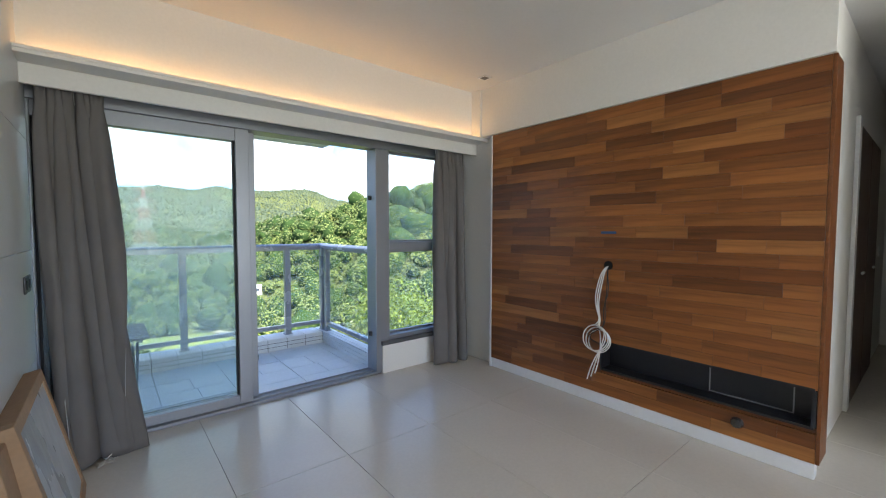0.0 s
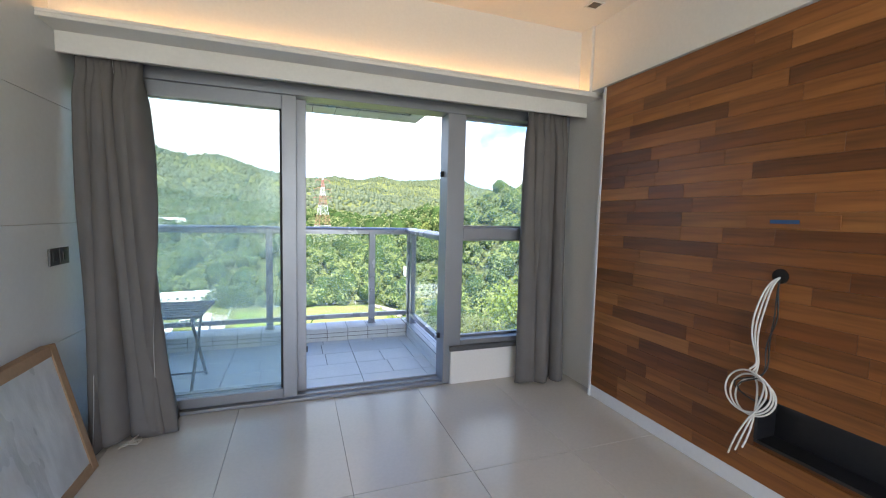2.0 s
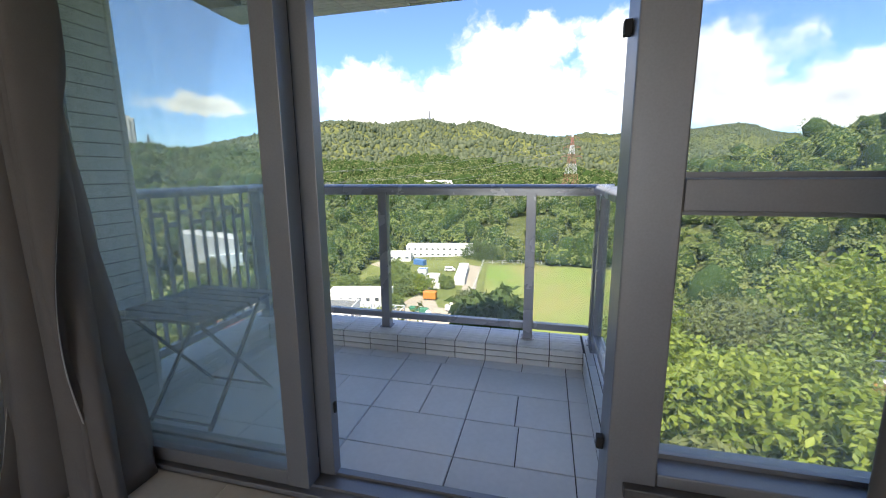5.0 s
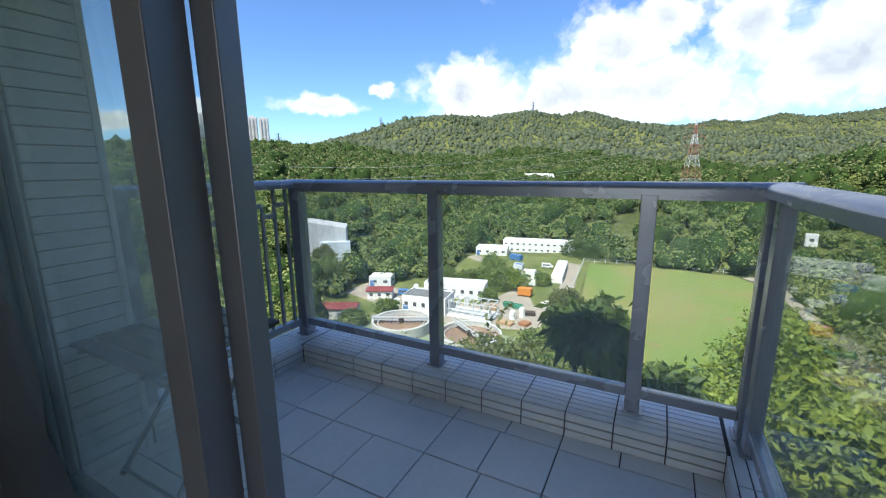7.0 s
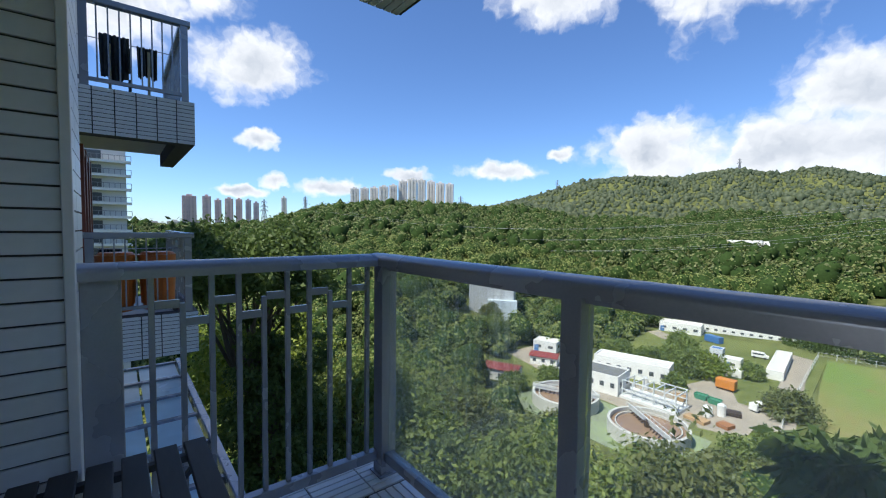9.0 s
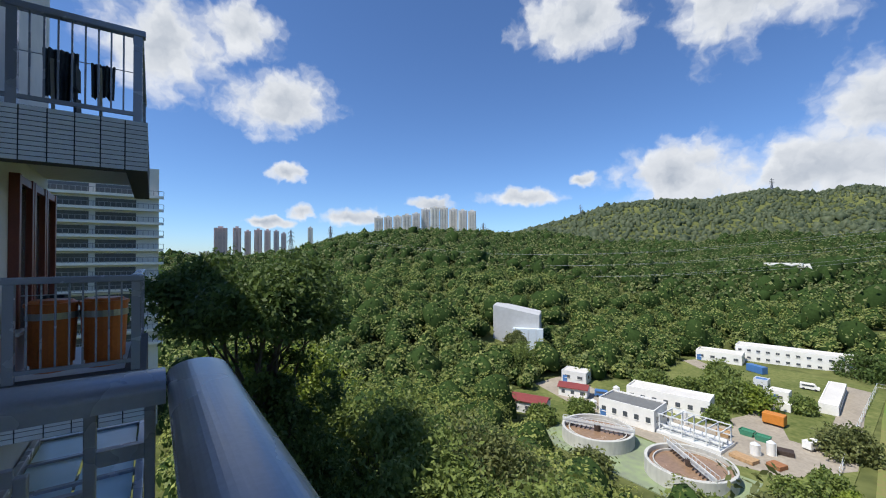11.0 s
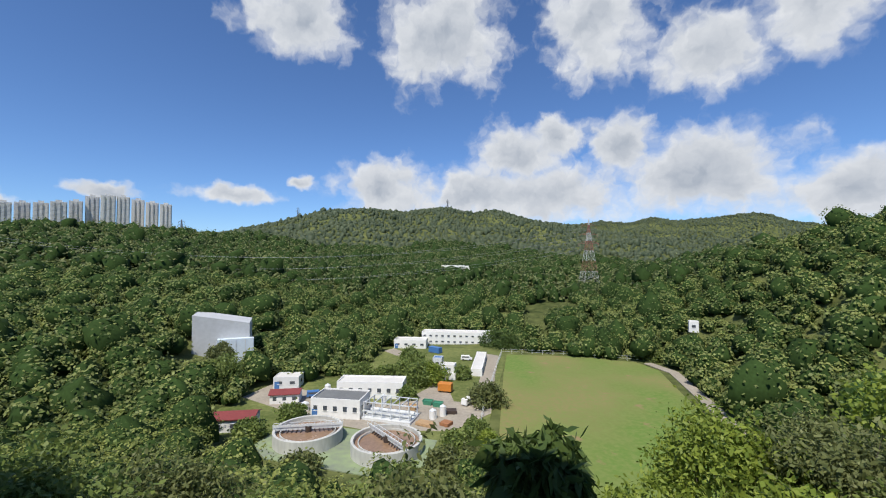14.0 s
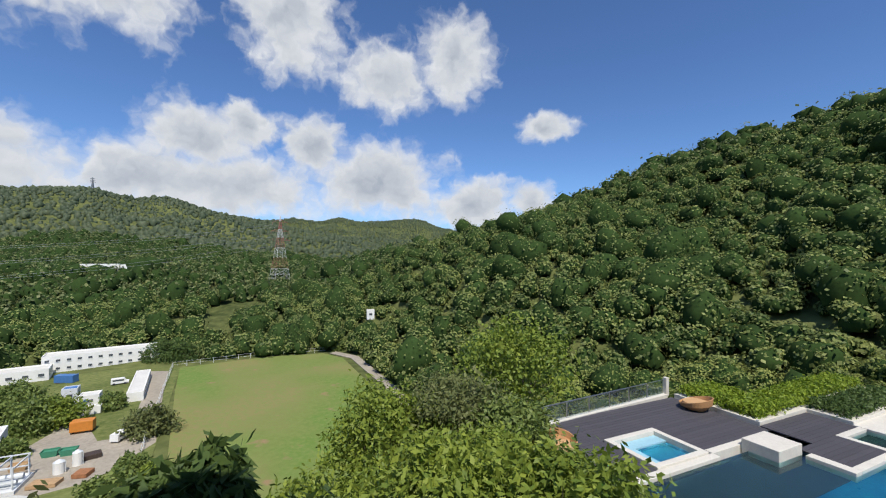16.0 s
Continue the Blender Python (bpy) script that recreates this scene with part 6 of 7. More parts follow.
# ---- neighbouring balconies of the block ----
def neighbour(z, label):
    """A balcony of the next flat: tiled band, soffit, railing with bars."""
    T = thing("neighbour_balcony", (-7.2, 0.6, z), label, "balcony", "balconies of the next flats")
    x0, x1, y1 = -8.55, -5.9, 1.2
    bm = shape()
    box(bm, x1 - 0.2, x1 - 0.008, -0.02, y1 - 0.008, z - 0.54, z), box(bm, x0, x1 - 0.2, y1 - 0.2, y1 - 0.008, z - 0.54, z)
    part("band", bm, JOINT, T)
    part("slab", boxed(x0, x1 - 0.201, -0.02, y1 - 0.201, z - 0.34, z - 0.12), CONCRETE, T, "grey concrete slab and soffit")
    me = tile_mesh("tile", 1.2 / 6 - 0.008, 0.54 / 11 - 0.008, 0.010, SMALLTILE, 0.0015)
    for i in range(6):
        for j in range(11):
            piece("tile", me, T, (x1 - 0.004, -0.02 + 1.22 * (i + 0.5) / 6, z - 0.54 + 0.54 * (j + 0.5) / 11), SIDE0)
    part("handrail", boxed(x1 - 0.15, x1 - 0.05, -0.02, y1 - 0.03, z + 0.96, z + 1.03, 0.01), RAIL, T)
    part("handrail", boxed(x0, x1 - 0.151, y1 - 0.15, y1 - 0.05, z + 0.96, z + 1.03, 0.01), RAIL, T)
    part("bottom_rail", boxed(x1 - 0.12, x1 - 0.08, 0.0, y1 - 0.14, z + 0.08, z + 0.12), RAIL, T)
    part("bottom_rail", boxed(x0, x1 - 0.14, y1 - 0.12, y1 - 0.08, z + 0.08, z + 0.12), RAIL, T)
    for x, y in ((x1 - 0.1, y1 - 0.1), (x1 - 0.1, 0.12), (x0 + 0.1, y1 - 0.1)):
        part("post", boxed(x - 0.04, x + 0.04, y - 0.04, y + 0.04, z, z + 0.959), RAIL, T)
    for i in range(8):
        y = 0.24 + i * 0.105
        part("bar", boxed(x1 - 0.108, x1 - 0.092, y - 0.008, y + 0.008, z + 0.121, z + 0.959), RAIL, T)
    for i in range(14):
        x = x0 + 0.25 + i * 0.16
        part("bar", boxed(x - 0.008, x + 0.008, y1 - 0.108, y1 - 0.092, z + 0.121, z + 0.959), RAIL, T)
    return T


SIDE0 = Euler((radians(90), 0, radians(90)))
neighbour(2.84, "upper neighbouring balcony with metal bars and grey tiled band")
neighbour(0.14, "neighbouring balcony with metal bars and grey tiled band")
REDFRAME = material("red_brown_window_frame", (0.20, 0.055, 0.035), 0.45, spread=0.15, grain=40, blotch=3)
for x in (-8.35, -7.65, -6.95):
    W = thing("window", (x, -0.01, 1.2), "red-brown framed window of the next flat", "window", "windows of the next flat")
    part("window_frame", boxed(x - 0.33, x - 0.25, -0.019, 0.07, 0.3, 2.28, 0.004), REDFRAME, W)
    part("window_frame", boxed(x + 0.25, x + 0.33, -0.019, 0.07, 0.3, 2.28, 0.004), REDFRAME, W)
    part("window_frame", boxed(x - 0.249, x + 0.249, -0.019, 0.06, 2.18, 2.27, 0.004), REDFRAME, W)
    part("window_frame", boxed(x - 0.249, x + 0.249, -0.019, 0.06, 0.3, 0.38, 0.004), REDFRAME, W)
    part("pane", boxed(x - 0.249, x + 0.249, -0.01, 0.01, 0.381, 2.179), DARKWIN, W, "dark glass pane")
# the glazed enclosure one floor below
FROST = material("pale_frosted_glass", (0.55, 0.72, 0.78), 0.25, spread=0.12, grain=3, blotch=0.8)
ZG = -1.05
T = thing("glazed_canopy", (-5.4, 0.55, ZG), "pale frosted glass canopy in a grey frame below", "canopy")
for i in range(6):
    for j in range(2):
        part("pane", boxed(-7.8 + 0.8 * i + 0.03, -7.0 + 0.8 * i - 0.03, 0.09 + 0.51 * j, 0.57 + 0.51 * j, ZG - 0.02, ZG), FROST, T)
for a in ((-7.85, -2.95, 0.0, 0.07), (-7.85, -2.95, 1.10, 1.18)):
    part("frame_bar", boxed(*a, ZG - 0.06, ZG + 0.07, 0.01), RAIL, T)
for i in range(7):
    part("frame_bar", boxed(-7.83 + 0.8 * i, -7.77 + 0.8 * i, 0.071, 1.099, ZG - 0.04, ZG + 0.03), RAIL, T)
for i in range(4):
    part("bracket", flat_bar(shape(), (-7.4 + 1.4 * i, -0.02, ZG - 0.7), (-7.4 + 1.4 * i, 1.1, ZG - 0.07), 0.05, 0.05), RAIL, T)
single("corner_trim", boxed(-1.236, -1.206, 0.262, 0.287, -0.3, 2.6, 0.003), TRIM, "pale metal corner strip of the tiled pier", "trim", "structure")

# strip of tiled wall between the flats, with a drain pipe
WS = thing("wall_between", (-4.0, 0.0, 0.0), "grey tiled wall between the balconies", "wall", kind="structure")
part("wall_core", boxed(-5.88, -2.1, -0.019, 0.012, -6.0, 6.0), JOINT, WS)
me = tile_mesh("tile", 0.30, 0.062, 0.010, SMALLTILE, 0.0015)
for i in range(4):
    for j in range(64):
        piece("tile", me, WS, (-5.73 + 0.306 * i, 0.016, -1.2 + 0.068 * j), Euler((radians(90), 0, 0)))
T = thing("drain_pipe", (-1.95, 0.12, 0.0), "dark red drain pipe on the outer wall", "pipe")
PIPERED = material("dark_red_pipe", (0.10, 0.028, 0.022), 0.5, spread=0.2)
part("pipe", bar(shape(), (-1.98, 0.09, -6), (-1.98, 0.09, 6), 0.055, 14), PIPERED, T)
for z in (-1.5, 0.6, 2.7):
    part("clip", bar(shape(), (-1.98, 0.09, z - 0.03), (-1.98, 0.09, z + 0.03), 0.066, 14), STEEL0, T)
# washing and a covered chair on the neighbours' balconies
CLOTH = material("dark_washing", (0.05, 0.06, 0.065), 0.9, spread=0.4, grain=20, blotch=3)
ORANGEDRUM = material("orange_plastic", (0.52, 0.13, 0.02), 0.4, spread=0.18, grain=30, blotch=4)


def hanging_cloth(at, width, drop, mat, seed, label):
    """A cloth hung over a line along y: wavy sheet with folds."""
    rng = np.random.default_rng(seed)
    nu, nv = 37, 16
    u, v = np.meshgrid(np.linspace(0, 1, nu), np.linspace(0, 1, nv))
    ph = rng.uniform(0, 6, 3)
    x = at[0] + 0.035 * np.sin(u * 19 + ph[0]) * (0.4 + v) + 0.02 * np.sin(u * 41 + ph[1])
    y = at[1] + (u - 0.5) * width * (1 - 0.08 * v)
    z = at[2] - drop * v * (1 + 0.05 * np.sin(u * 6 + ph[2]))
    i, j = np.meshgrid(np.arange(nv - 1), np.arange(nu - 1), indexing="ij")
    f = np.stack([i * nu + j, i * nu + j + 1, (i + 1) * nu + j + 1, (i + 1) * nu + j], -1).reshape(-1, 4)
    ob = new("hanging_cloth", mesh_from("hanging_cloth", np.stack([x, y, z], -1).reshape(-1, 3), f, mat, smooth=True))
    ob.modifiers.new("thickness", "SOLIDIFY").thickness = 0.005
    return tagged(ob, label, "cloth", "washing on the next balconies")


for x, y, z, w, d, m, s, lab in ((-6.9, 0.30, 0.93, 0.25, 0.45, CLOTH, 6, "dark cloth hung to dry on the balcony"), (-6.5, 0.40, 3.66, 0.30, 0.55, CLOTH, 7, "dark cloth hung to dry on the upper balcony"), (-6.7, 0.75, 3.66, 0.22, 0.40, CLOTH, 8, "dark cloth hung to dry on the upper balcony")):
    hanging_cloth((x, y, z), w, d, m, s, lab)
for y in (0.36, 0.80):
    T = thing("storage_drum", (-6.45, y, 0.14), "orange plastic storage drum standing on the next balcony", "drum", "drums on the next balcony")
    bm = shape()
    for z0, z1, r0, r1 in ((0.145, 0.23, 0.17, 0.17), (0.231, 0.84, 0.19, 0.215), (0.841, 0.875, 0.228, 0.228)):
        bmesh.ops.create_cone(bm, cap_ends=True, segments=28, radius1=r0, radius2=r1, depth=z1 - z0, matrix=Matrix.Translation((-6.45, y, (z0 + z1) / 2)))
    part("body", bm, ORANGEDRUM, T)
    bm = shape()
    bmesh.ops.create_cone(bm, cap_ends=True, segments=28, radius1=0.218, radius2=0.218, depth=0.07, matrix=Matrix.Translation((-6.45, y, 0.74)))
    part("band", bm, STEEL0, T, "silver metal band")
    bm = shape()
    bmesh.ops.create_cone(bm, cap_ends=True, segments=28, radius1=0.20, radius2=0.17, depth=0.03, matrix=Matrix.Translation((-6.45, y, 0.891)))
    part("lid", bm, ORANGEDRUM, T)
T = thing("storage_box", (-6.5, 0.02, 0.14), "pale pink plastic storage box on the next balcony", "box")
part("body", boxed(-6.7, -6.3, -0.015, 0.12, 0.145, 0.55, 0.03), material("pale_pink_plastic", (0.55, 0.38, 0.36), 0.45), T)
part("lid", boxed(-6.72, -6.28, -0.016, 0.14, 0.551, 0.59, 0.012), TRIM, T, "white lid")
for z in (0.93, 3.66):
    single("clothes_line", bar(shape(), (-6.75, -0.02, z + 0.008), (-6.75, 1.1, z + 0.008), 0.006), STEEL0, "thin steel clothes line across the balcony", "clothes line")
R = thing("folded_chair", (-6.7, 0.6, 2.72), "dark folded chair leaning on the upper balcony", "chair")
part("frame", flat_bar(shape(), (-6.5, 0.35, 2.74), (-6.35, 0.35, 3.5), 0.03, 0.03), STEEL0, R)
part("frame", flat_bar(shape(), (-6.5, 0.75, 2.74), (-6.35, 0.75, 3.5), 0.03, 0.03), STEEL0, R)
part("seat", flat_bar(shape(), (-6.47, 0.55, 2.90), (-6.41, 0.55, 3.12), 0.025, 0.38), CLOTH, R)
part("backrest", flat_bar(shape(), (-6.39, 0.55, 3.22), (-6.36, 0.55, 3.46), 0.025, 0.38), CLOTH, R)

# ---- far residential block on the left side of the valley ----
T = thing("apartment_block", (-120, -20, -30), "pale residential block with balconies on each storey", "building")
BX, BY0, BY1, BZT = -115.0, -34.0, 2.2, 21.5
part("wall", boxed(-135, BX, BY0, BY1, -44, BZT), BUILDING, T)
for k in range(12):
    z = 14.6 - 3.0 * k
    part("slab_edge", boxed(BX, BX + 1.5, BY0, BY1 + 0.9, z, z + 0.55), PLASTER, T)
    for i in range(4):
        y = BY0 + 4.2 + i * 8.1
        part("window", boxed(BX, BX + 0.12, y - 3.5, y + 3.5, z + 0.75, z + 2.5), DARKWIN, T)
    bm = shape()
    for i in range(40):
        y = BY0 + (BY1 + 0.9 - BY0) * i / 39
        box(bm, BX + 1.38, BX + 1.46, y - 0.05, y + 0.05, z + 0.551, z + 1.55)
    box(bm, BX + 1.36, BX + 1.48, BY0, BY1 + 0.9, z + 1.551, z + 1.65)
    part("balcony_rail", bm, PGREY, T)
for k in range(2):
    for i in range(5):
        y = BY0 + 4 + i * 6.2
        part("window", boxed(BX, BX + 0.1, y - 0.6, y + 0.6, 17.9 + 1.7 * k, 18.9 + 1.7 * k), DARKWIN, T)

# ---- pool terrace ----
ZD = -9.0
bm = shape()
box(bm, 12.6, 29.5, -0.02, 22.8, -18.0, ZD - 0.9), box(bm, 29.5, 46.0, -0.02, 19.4, -18.0, ZD - 0.9)
single("pool_terrace", bm, CONCRETE, "concrete base of the pool terrace", "terrace", "structure")
DECK = material("dark_deck_boards", (0.060, 0.055, 0.062), 0.7, spread=0.3, grain=14, blotch=1.2, random_amount=0.4)
COPE = material("pale_stone_coping", (0.62, 0.58, 0.50), 0.6, spread=0.1, grain=8, blotch=1)
POOLTILE = material("pool_tiles", (0.02, 0.22, 0.36), 0.3, spread=0.15, grain=6, blotch=0.6)
SPATILE = material("pale_spa_tiles", (0.30, 0.52, 0.60), 0.35, spread=0.12, grain=6, blotch=1)
WATER = bpy.data.materials.new("pool_water")
WATER.use_nodes = True
_b = WATER.node_tree.nodes["Principled BSDF"]
_b.inputs["Base Color"].default_value, _b.inputs["Roughness"].default_value, _b.inputs["IOR"].default_value, _b.inputs["Transmission Weight"].default_value = (0.35, 0.80, 0.90, 1), 0.03, 1.33, 1.0
T = thing("deck", (20, 18, ZD), "dark boarded pool deck", "deck", kind="structure")
me_cache = {}
def boards(x0, x1, y0, y1, w=0.30):
    n = max(1, round((y1 - y0) / w))
    d = (y1 - y0) / n
    for i in range(n):
        key = (round(x1 - x0, 2), round(d, 3))
        if key not in me_cache:
            me_cache[key] = tile_mesh("board", x1 - x0, d - 0.012, 0.06, DECK, 0.004)
        piece("board", me_cache[key], T, ((x0 + x1) / 2, y0 + (i + 0.5) * d, ZD - 0.031))
boards(13.2, 28.5, 18.6, 21.9), boards(13.2, 18.2, 15.2, 18.6), boards(22.2, 28.5, 15.6, 18.6), boards(28.7, 34.0, 13.6, 16.2), boards(27.2, 31.2, 11.4, 13.6)
bm = shape()
box(bm, 12.9, 34.2, 11.2, 22.2, ZD - 0.89, ZD - 0.80)
part("deck_base", bm, JOINT, T)
P = thing("pool", (22, 11, ZD), "blue tiled outdoor swimming pool", "pool", kind="structure")
part("basin_floor", boxed(14.5, 46.0, 0.0, 15.0, ZD - 0.89, ZD - 0.86), POOLTILE, P)
for a in ((14.6, 22.4, 14.75, 15.19), (22.41, 26.2, 15.15, 15.59), (14.0, 14.59, 0.0, 15.19), (26.6, 27.19, 11.0, 13.0), (27.2, 31.2, 11.0, 11.39), (31.21, 31.6, 11.0, 13.59), (31.61, 34.0, 13.2, 13.59)):
    part("coping", boxed(*a, ZD - 0.85, ZD + 0.02, 0.02), COPE, P)
part("water", boxed(14.6, 46.0, 0.0, 14.74, ZD - 0.86, ZD - 0.16), WATER, P, "clear blue water")
part("plinth_block", boxed(24.8, 27.0, 13.3, 15.1, ZD - 0.85, ZD + 0.42, 0.03), COPE, P, "square stone block in the water")
S = thing("spa_basin", (20, 16.7, ZD), "small square spa basin with a pale stone rim", "spa basin")
for a in ((18.25, 22.15, 18.2, 18.58), (18.25, 22.15, 15.2, 15.55), (18.25, 18.6, 15.56, 18.19), (21.8, 22.15, 15.56, 18.19)):
    part("rim", boxed(*a, ZD - 0.8, ZD + 0.12, 0.02), COPE, S)
part("seat_step", boxed(18.61, 21.79, 17.4, 18.19, ZD - 0.8, ZD - 0.12), SPATILE, S)
part("seat_step", boxed(18.61, 19.3, 15.56, 17.39, ZD - 0.8, ZD - 0.12), SPATILE, S)
part("basin_floor", boxed(19.31, 21.79, 15.56, 17.39, ZD - 0.8, ZD - 0.6), SPATILE, S)
part("water", boxed(19.31, 21.79, 15.56, 17.39, ZD - 0.59, ZD - 0.2), WATER, S)
F = thing("glass_fence", (22, 22, ZD), "low glass fence with a pale rail along the deck", "fence")
for i in range(7):
    x = 14.6 + 2.0 * i
    y = 21.3 + 0.13 * i
    part("pane", flat_bar(shape(), (x + 0.05, y + 0.4, ZD + 0.55), (x + 1.9, y + 0.52, ZD + 0.55), 0.02, 1.0), RAILGLASS, F)
    part("post", boxed(x - 0.03, x + 0.03, y + 0.37, y + 0.43, ZD - 0.1, ZD + 1.06), STEEL0, F)
part("rail", flat_bar(shape(), (14.6, 21.7, ZD + 1.08), (28.6, 22.6, ZD + 1.08), 0.06, 0.05), STEEL0, F)
part("corner_post", boxed(28.6, 28.9, 22.4, 22.7, ZD - 0.1, ZD + 1.25, 0.01), COPE, F)
part("kerb", flat_bar(shape(), (14.0, 21.66, ZD - 0.1), (28.6, 22.5, ZD - 0.1), 0.4, 0.3), COPE, F)
WICKER = material("tan_wicker", (0.42, 0.22, 0.09), 0.7, spread=0.25, grain=18, blotch=2, bump=0.4, bump_scale=40)
for x, y, d in ((27.8, 19.6, 200), (15.0, 18.6, -30)):
    B = thing("daybed", (x, y, ZD), "round tan wicker daybed on the deck", "daybed", "daybeds by the pool")
    bm = shape()
    prof = [(0.55, 0.0), (0.95, 0.30), (1.02, 0.62), (0.95, 0.62), (0.85, 0.40), (0.0, 0.34)]
    ring = []
    for r, h in prof[:-1]:
        ring.append([bm.verts.new((r * math.cos(a), r * math.sin(a), h * (1 + 0.45 * math.sin(a)) + 0.02)) for a in np.linspace(0, 6.2832, 33)[:-1]])
    for p, q in zip(ring, ring[1:]):
        for i in range(32):
            bm.faces.new((p[i], p[(i + 1) % 32], q[(i + 1) % 32], q[i]))
    bm.faces.new(ring[-1]), bm.faces.new(ring[0])
    part("shell", turned(bm, (x, y, ZD), d), WICKER, B)
    bm = shape()
    bmesh.ops.create_cone(bm, cap_ends=True, segments=32, radius1=0.82, radius2=0.78, depth=0.12, matrix=Matrix.Translation((0, 0, 0.46)))
    part("cushion", turned(bm, (x, y, ZD), d), material("tan_cushion", (0.50, 0.30, 0.14), 0.9), B)
# hedges along the deck in pale planters
HEDGE = leaf_material("hedge_leaves", (0.06, 0.13, 0.012), (0.30, 0.38, 0.035), scale=0.8)
for i, (x0, x1, y0, y1, m, lab) in enumerate(((29.2, 32.4, 19.2, 21.8, HEDGE, "bright green clipped hedge beside the deck"), (29.2, 36.5, 16.6, 18.8, HEDGE, "bright green clipped hedge beside the deck"), (34.6, 42.0, 14.2, 16.2, L_DARK, "dark shrubs in a pale planter"), (13.2, 14.6, 19.0, 21.0, L_MID, "green shrubs at the end of the deck"), (36.0, 44.0, 17.0, 19.0, HEDGE, "bright green clipped hedge beside the terrace"))):
    H = thing("hedge", ((x0 + x1) / 2, (y0 + y1) / 2, ZD), lab, "hedge")
    rg = np.random.default_rng(60 + i)
    n = int((x1 - x0) * (y1 - y0) * 40)
    c = np.stack([rg.uniform(x0, x1, n), rg.uniform(y0, y1, n), ZD + 0.25 + rg.uniform(0, 0.55, n)], -1)
    q = leaf_cards(rg, c, 16, np.full(n, 0.16), 0.2)
    ob = new("leaves", mesh_from("leaves", q - np.array(H.location), np.arange(len(q)).reshape(-1, 4), m, tone=np.repeat(rg.random(n), 64)))
    ob.parent = H
    part("planter", boxed(x0 - 0.3, x1 + 0.2, y0 - 0.3, y1 + 0.2, ZD - 0.85, ZD + 0.16, 0.02), COPE, H, "pale stone planter")
bm = shape()
box(bm, 34.2, 46.0, 11.0, 13.9, ZD - 0.85, ZD - 0.03)
single("terrace_paving", bm, COPE, "pale stone paving of the terrace", "paving", "structure")


# ---- tiles laid last ----
rng = random.Random(31)
meshes = {}


def lay(name, parent, size, at, mat, turn=None, bevel=0.002):
    key = (name, tuple(round(s, 3) for s in size), mat.name)
    if key not in meshes:
        meshes[key] = tile_mesh(name, *size, mat, bevel)
    return piece(name, meshes[key], parent, at, turn)


# living room floor, 0.6 by 1.2 m
G = 0.0025
for i in range(-2, 7):
    for j in range(0, 6):
        x0, x1 = max(XL, -0.43 + 0.6 * i), min(3.4, 0.17 + 0.6 * i)
        y0, y1 = max(YB, -1.19 - 1.2 * j), min(YF0 - 0.001, 0.01 - 1.2 * j)
        if x1 - x0 > 0.05 and y1 - y0 > 0.05:
            lay("floor_tile", FLOOR_OB, (x1 - x0 - G, y1 - y0 - G, 0.008), ((x0 + x1) / 2, (y0 + y1) / 2, -0.004), FLOOR, bevel=0.001)
# tiles of the left wall
for j in range(6):
    for k in range(5):
        y1, z0 = -0.145 - 1.2 * j, 0.6 * k
        z1 = min(ZC, z0 + 0.6)
        if z1 - z0 > 0.1:
            lay("wall_tile", WALL_LEFT, (1.2 - G, z1 - z0 - G, 0.012), (XL - 0.006, y1 - 0.6, (z0 + z1) / 2), WALLTILE, Euler((radians(90), 0, radians(90))), 0.001)
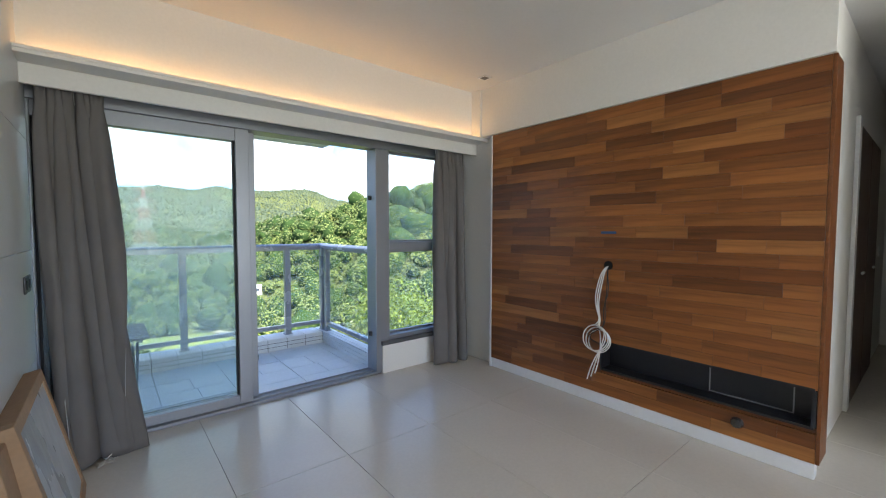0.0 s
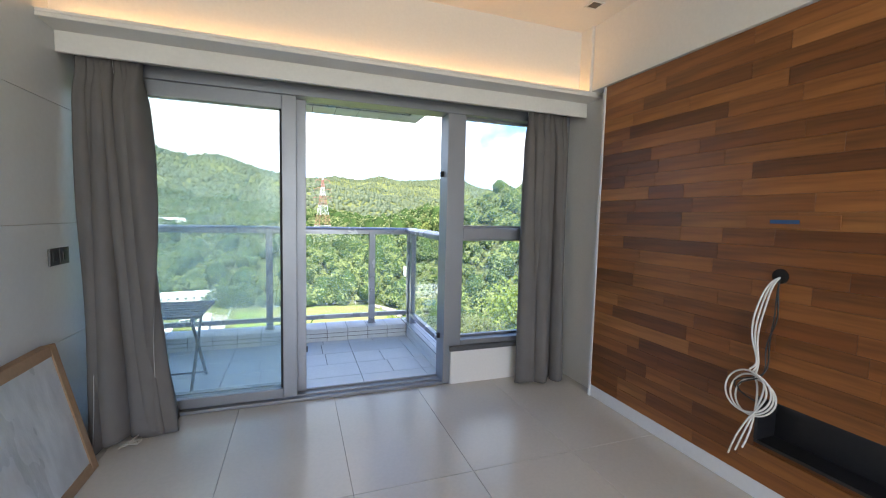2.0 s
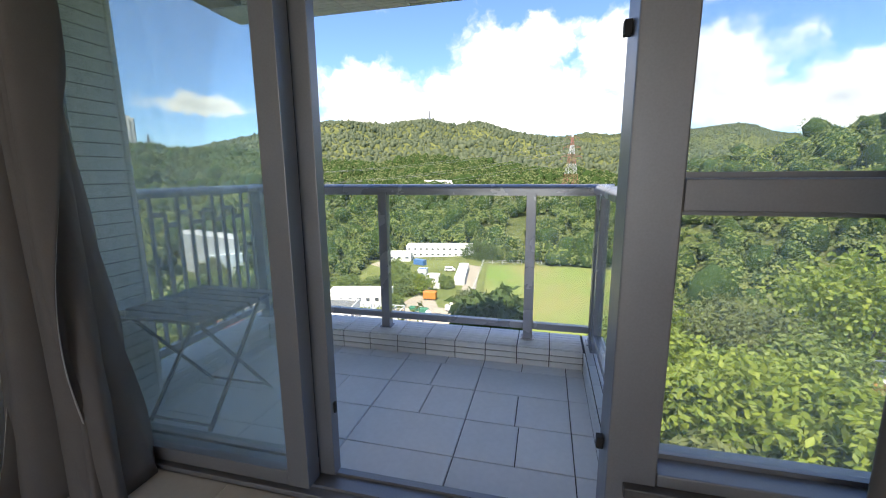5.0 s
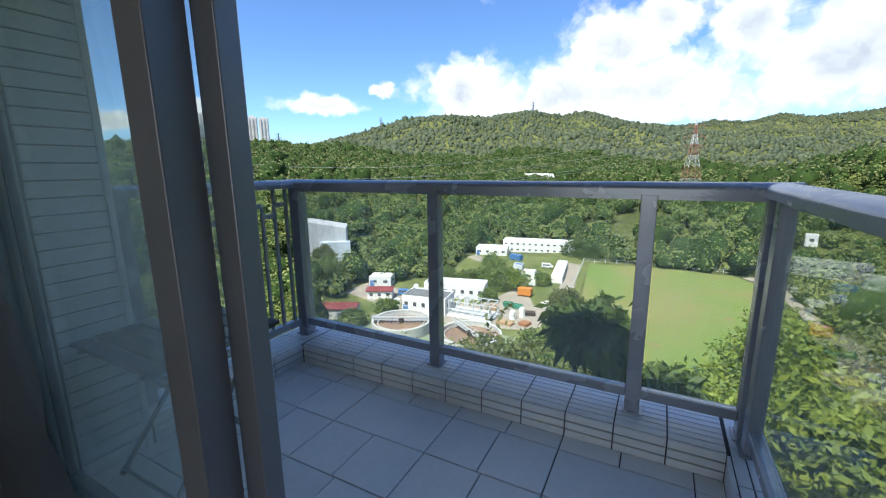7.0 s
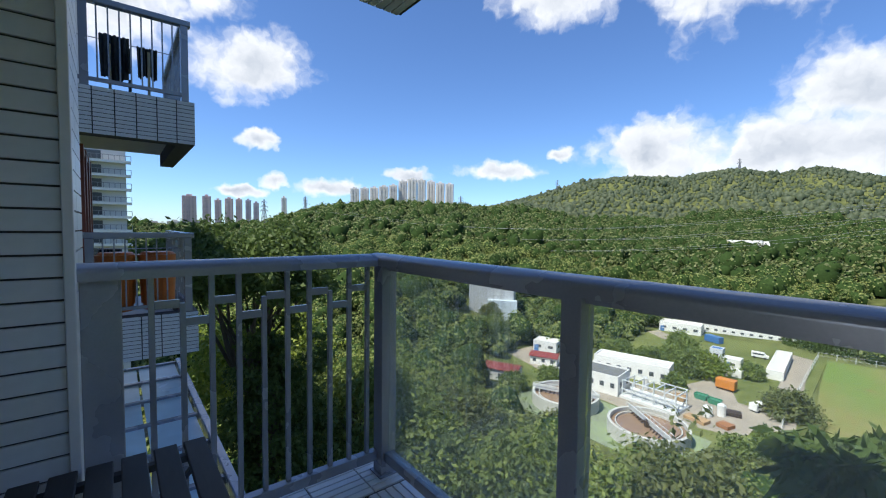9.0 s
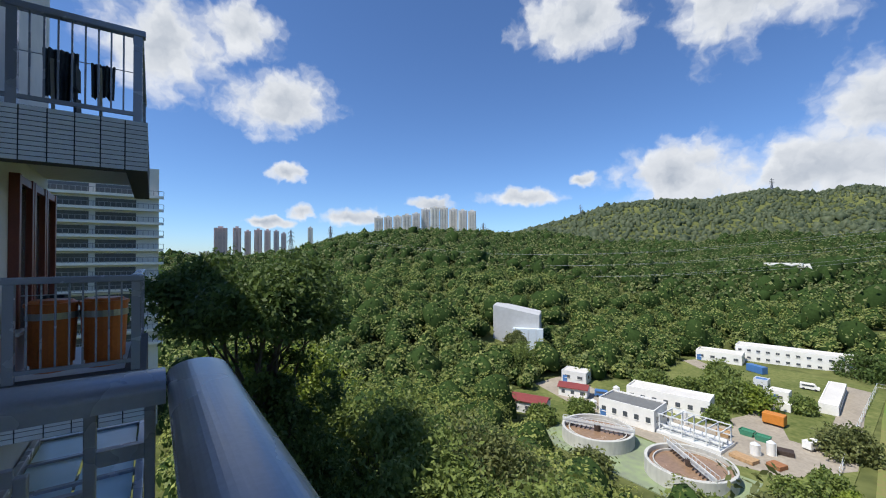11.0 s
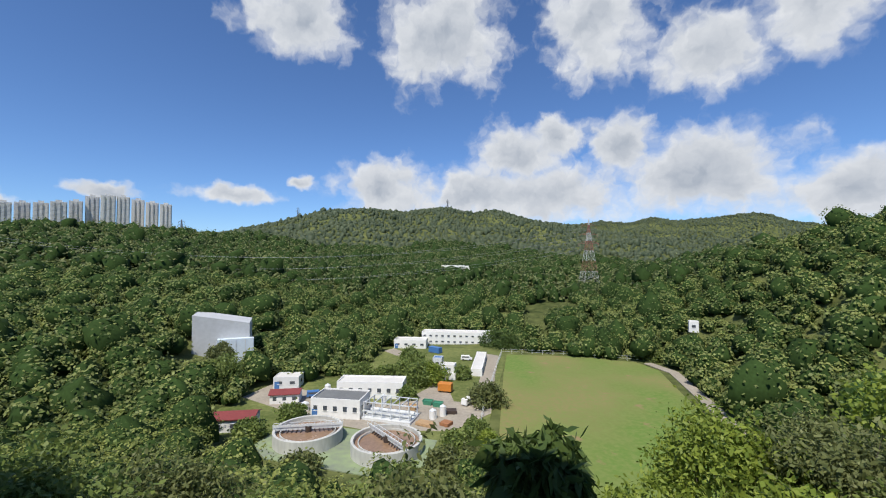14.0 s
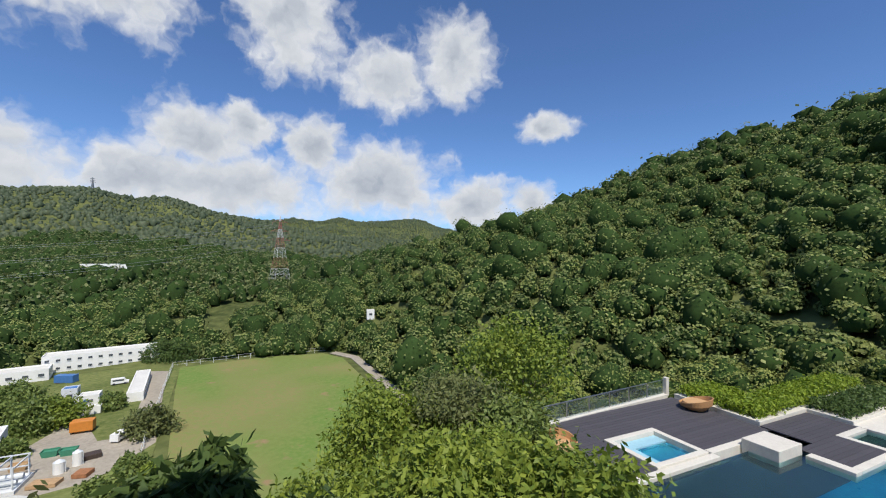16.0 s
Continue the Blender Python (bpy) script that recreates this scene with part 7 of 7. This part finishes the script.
# balcony floor
BF = bpy.data.objects["balcony_floor"]
rows = [0.033, 0.222, 0.505, 0.79, 1.075, 1.18]
cols = [-1.216, -1.12, -0.61, -0.10, 0.41, 0.92, 1.022]
for r in range(5):
    for c in range(6):
        x0, x1, y0, y1 = cols[c], cols[c + 1], rows[r], rows[r + 1]
        cuts = [x0, x1]
        if x1 - x0 > 0.4 and (r * 2 + c * 3 + (r * c) % 2) % 3 != 0:
            cuts = [x0, x0 + (x1 - x0) * (0.52 if (r + c) % 2 else 0.48), x1]
        for a, b in zip(cuts, cuts[1:]):
            lay("floor_tile", BF, (b - a - 0.005, y1 - y0 - 0.005, 0.012), ((a + b) / 2, (y0 + y1) / 2, -0.0005 + rng.uniform(-0.001, 0.001)), BALTILE)

# small tiles of the kerb: stacked strips 0.2 long
TL, TH = 0.213, 0.041
Z = Euler((0, 0, radians(90)))
FRONT = Euler((radians(90), 0, 0))
SIDE = Euler((radians(90), 0, radians(90)))


def strips(parent, u0, u1, v0, v1, place, turn, mat=SMALLTILE, tl=TL, th=TH):
    nu, nv = max(1, round((u1 - u0) / tl)), max(1, round((v1 - v0) / th))
    du, dv = (u1 - u0) / nu, (v1 - v0) / nv
    for i in range(nu):
        for j in range(nv):
            u, v = u0 + (i + 0.5) * du, v0 + (j + 0.5) * dv
            lay("tile", parent, (du - 0.006, dv - 0.006, 0.010), place(u, v), mat, turn, 0.0015)


for p, z0, z1 in ((KERB, 0.0, 0.122),):
    strips(p, XB0, XB1, z0, z1, lambda u, v: (u, YK + 0.004, v), FRONT)
    strips(p, 0.30, YK, z0, z1, lambda u, v: (XB0 - 0.004, u, v), SIDE)
    strips(p, 0.10, YK, z0, z1, lambda u, v: (XB1 + 0.004, u, v), SIDE)
    strips(p, XB0, XB1, YK + 0.01, YO - 0.01, lambda u, v: (u, v, 0.121), None)
    strips(p, 0.30, YO - 0.01, XO0 + 0.01, XB0 - 0.01, lambda u, v: (v, u, 0.121), Z)
    strips(p, 0.10, YO - 0.01, XB1 + 0.01, XO1 - 0.01, lambda u, v: (v, u, 0.121), Z)
strips(BEAM, XB0, XB1, 2.31, 2.515, lambda u, v: (u, YK + 0.004, v), FRONT)
strips(BEAM, XO0 + 0.01, XO1 - 0.01, YK, YO, lambda u, v: (u, v, 2.304), None)
strips(BEAM, 0.20, YK, XB1, XO1 - 0.01, lambda u, v: (v, u, 2.304), Z)
# the pier by the railing: long flat strips
strips(PIER, 0.035, 0.265, -0.3, 2.6, lambda u, v: (XB0 - 0.004, u, v), SIDE, SMALLTILE, 0.23, 0.062)
strips(PIER, -1.70, -1.23, -0.3, 2.6, lambda u, v: (u, 0.274, v), FRONT, SMALLTILE, 0.235, 0.062)
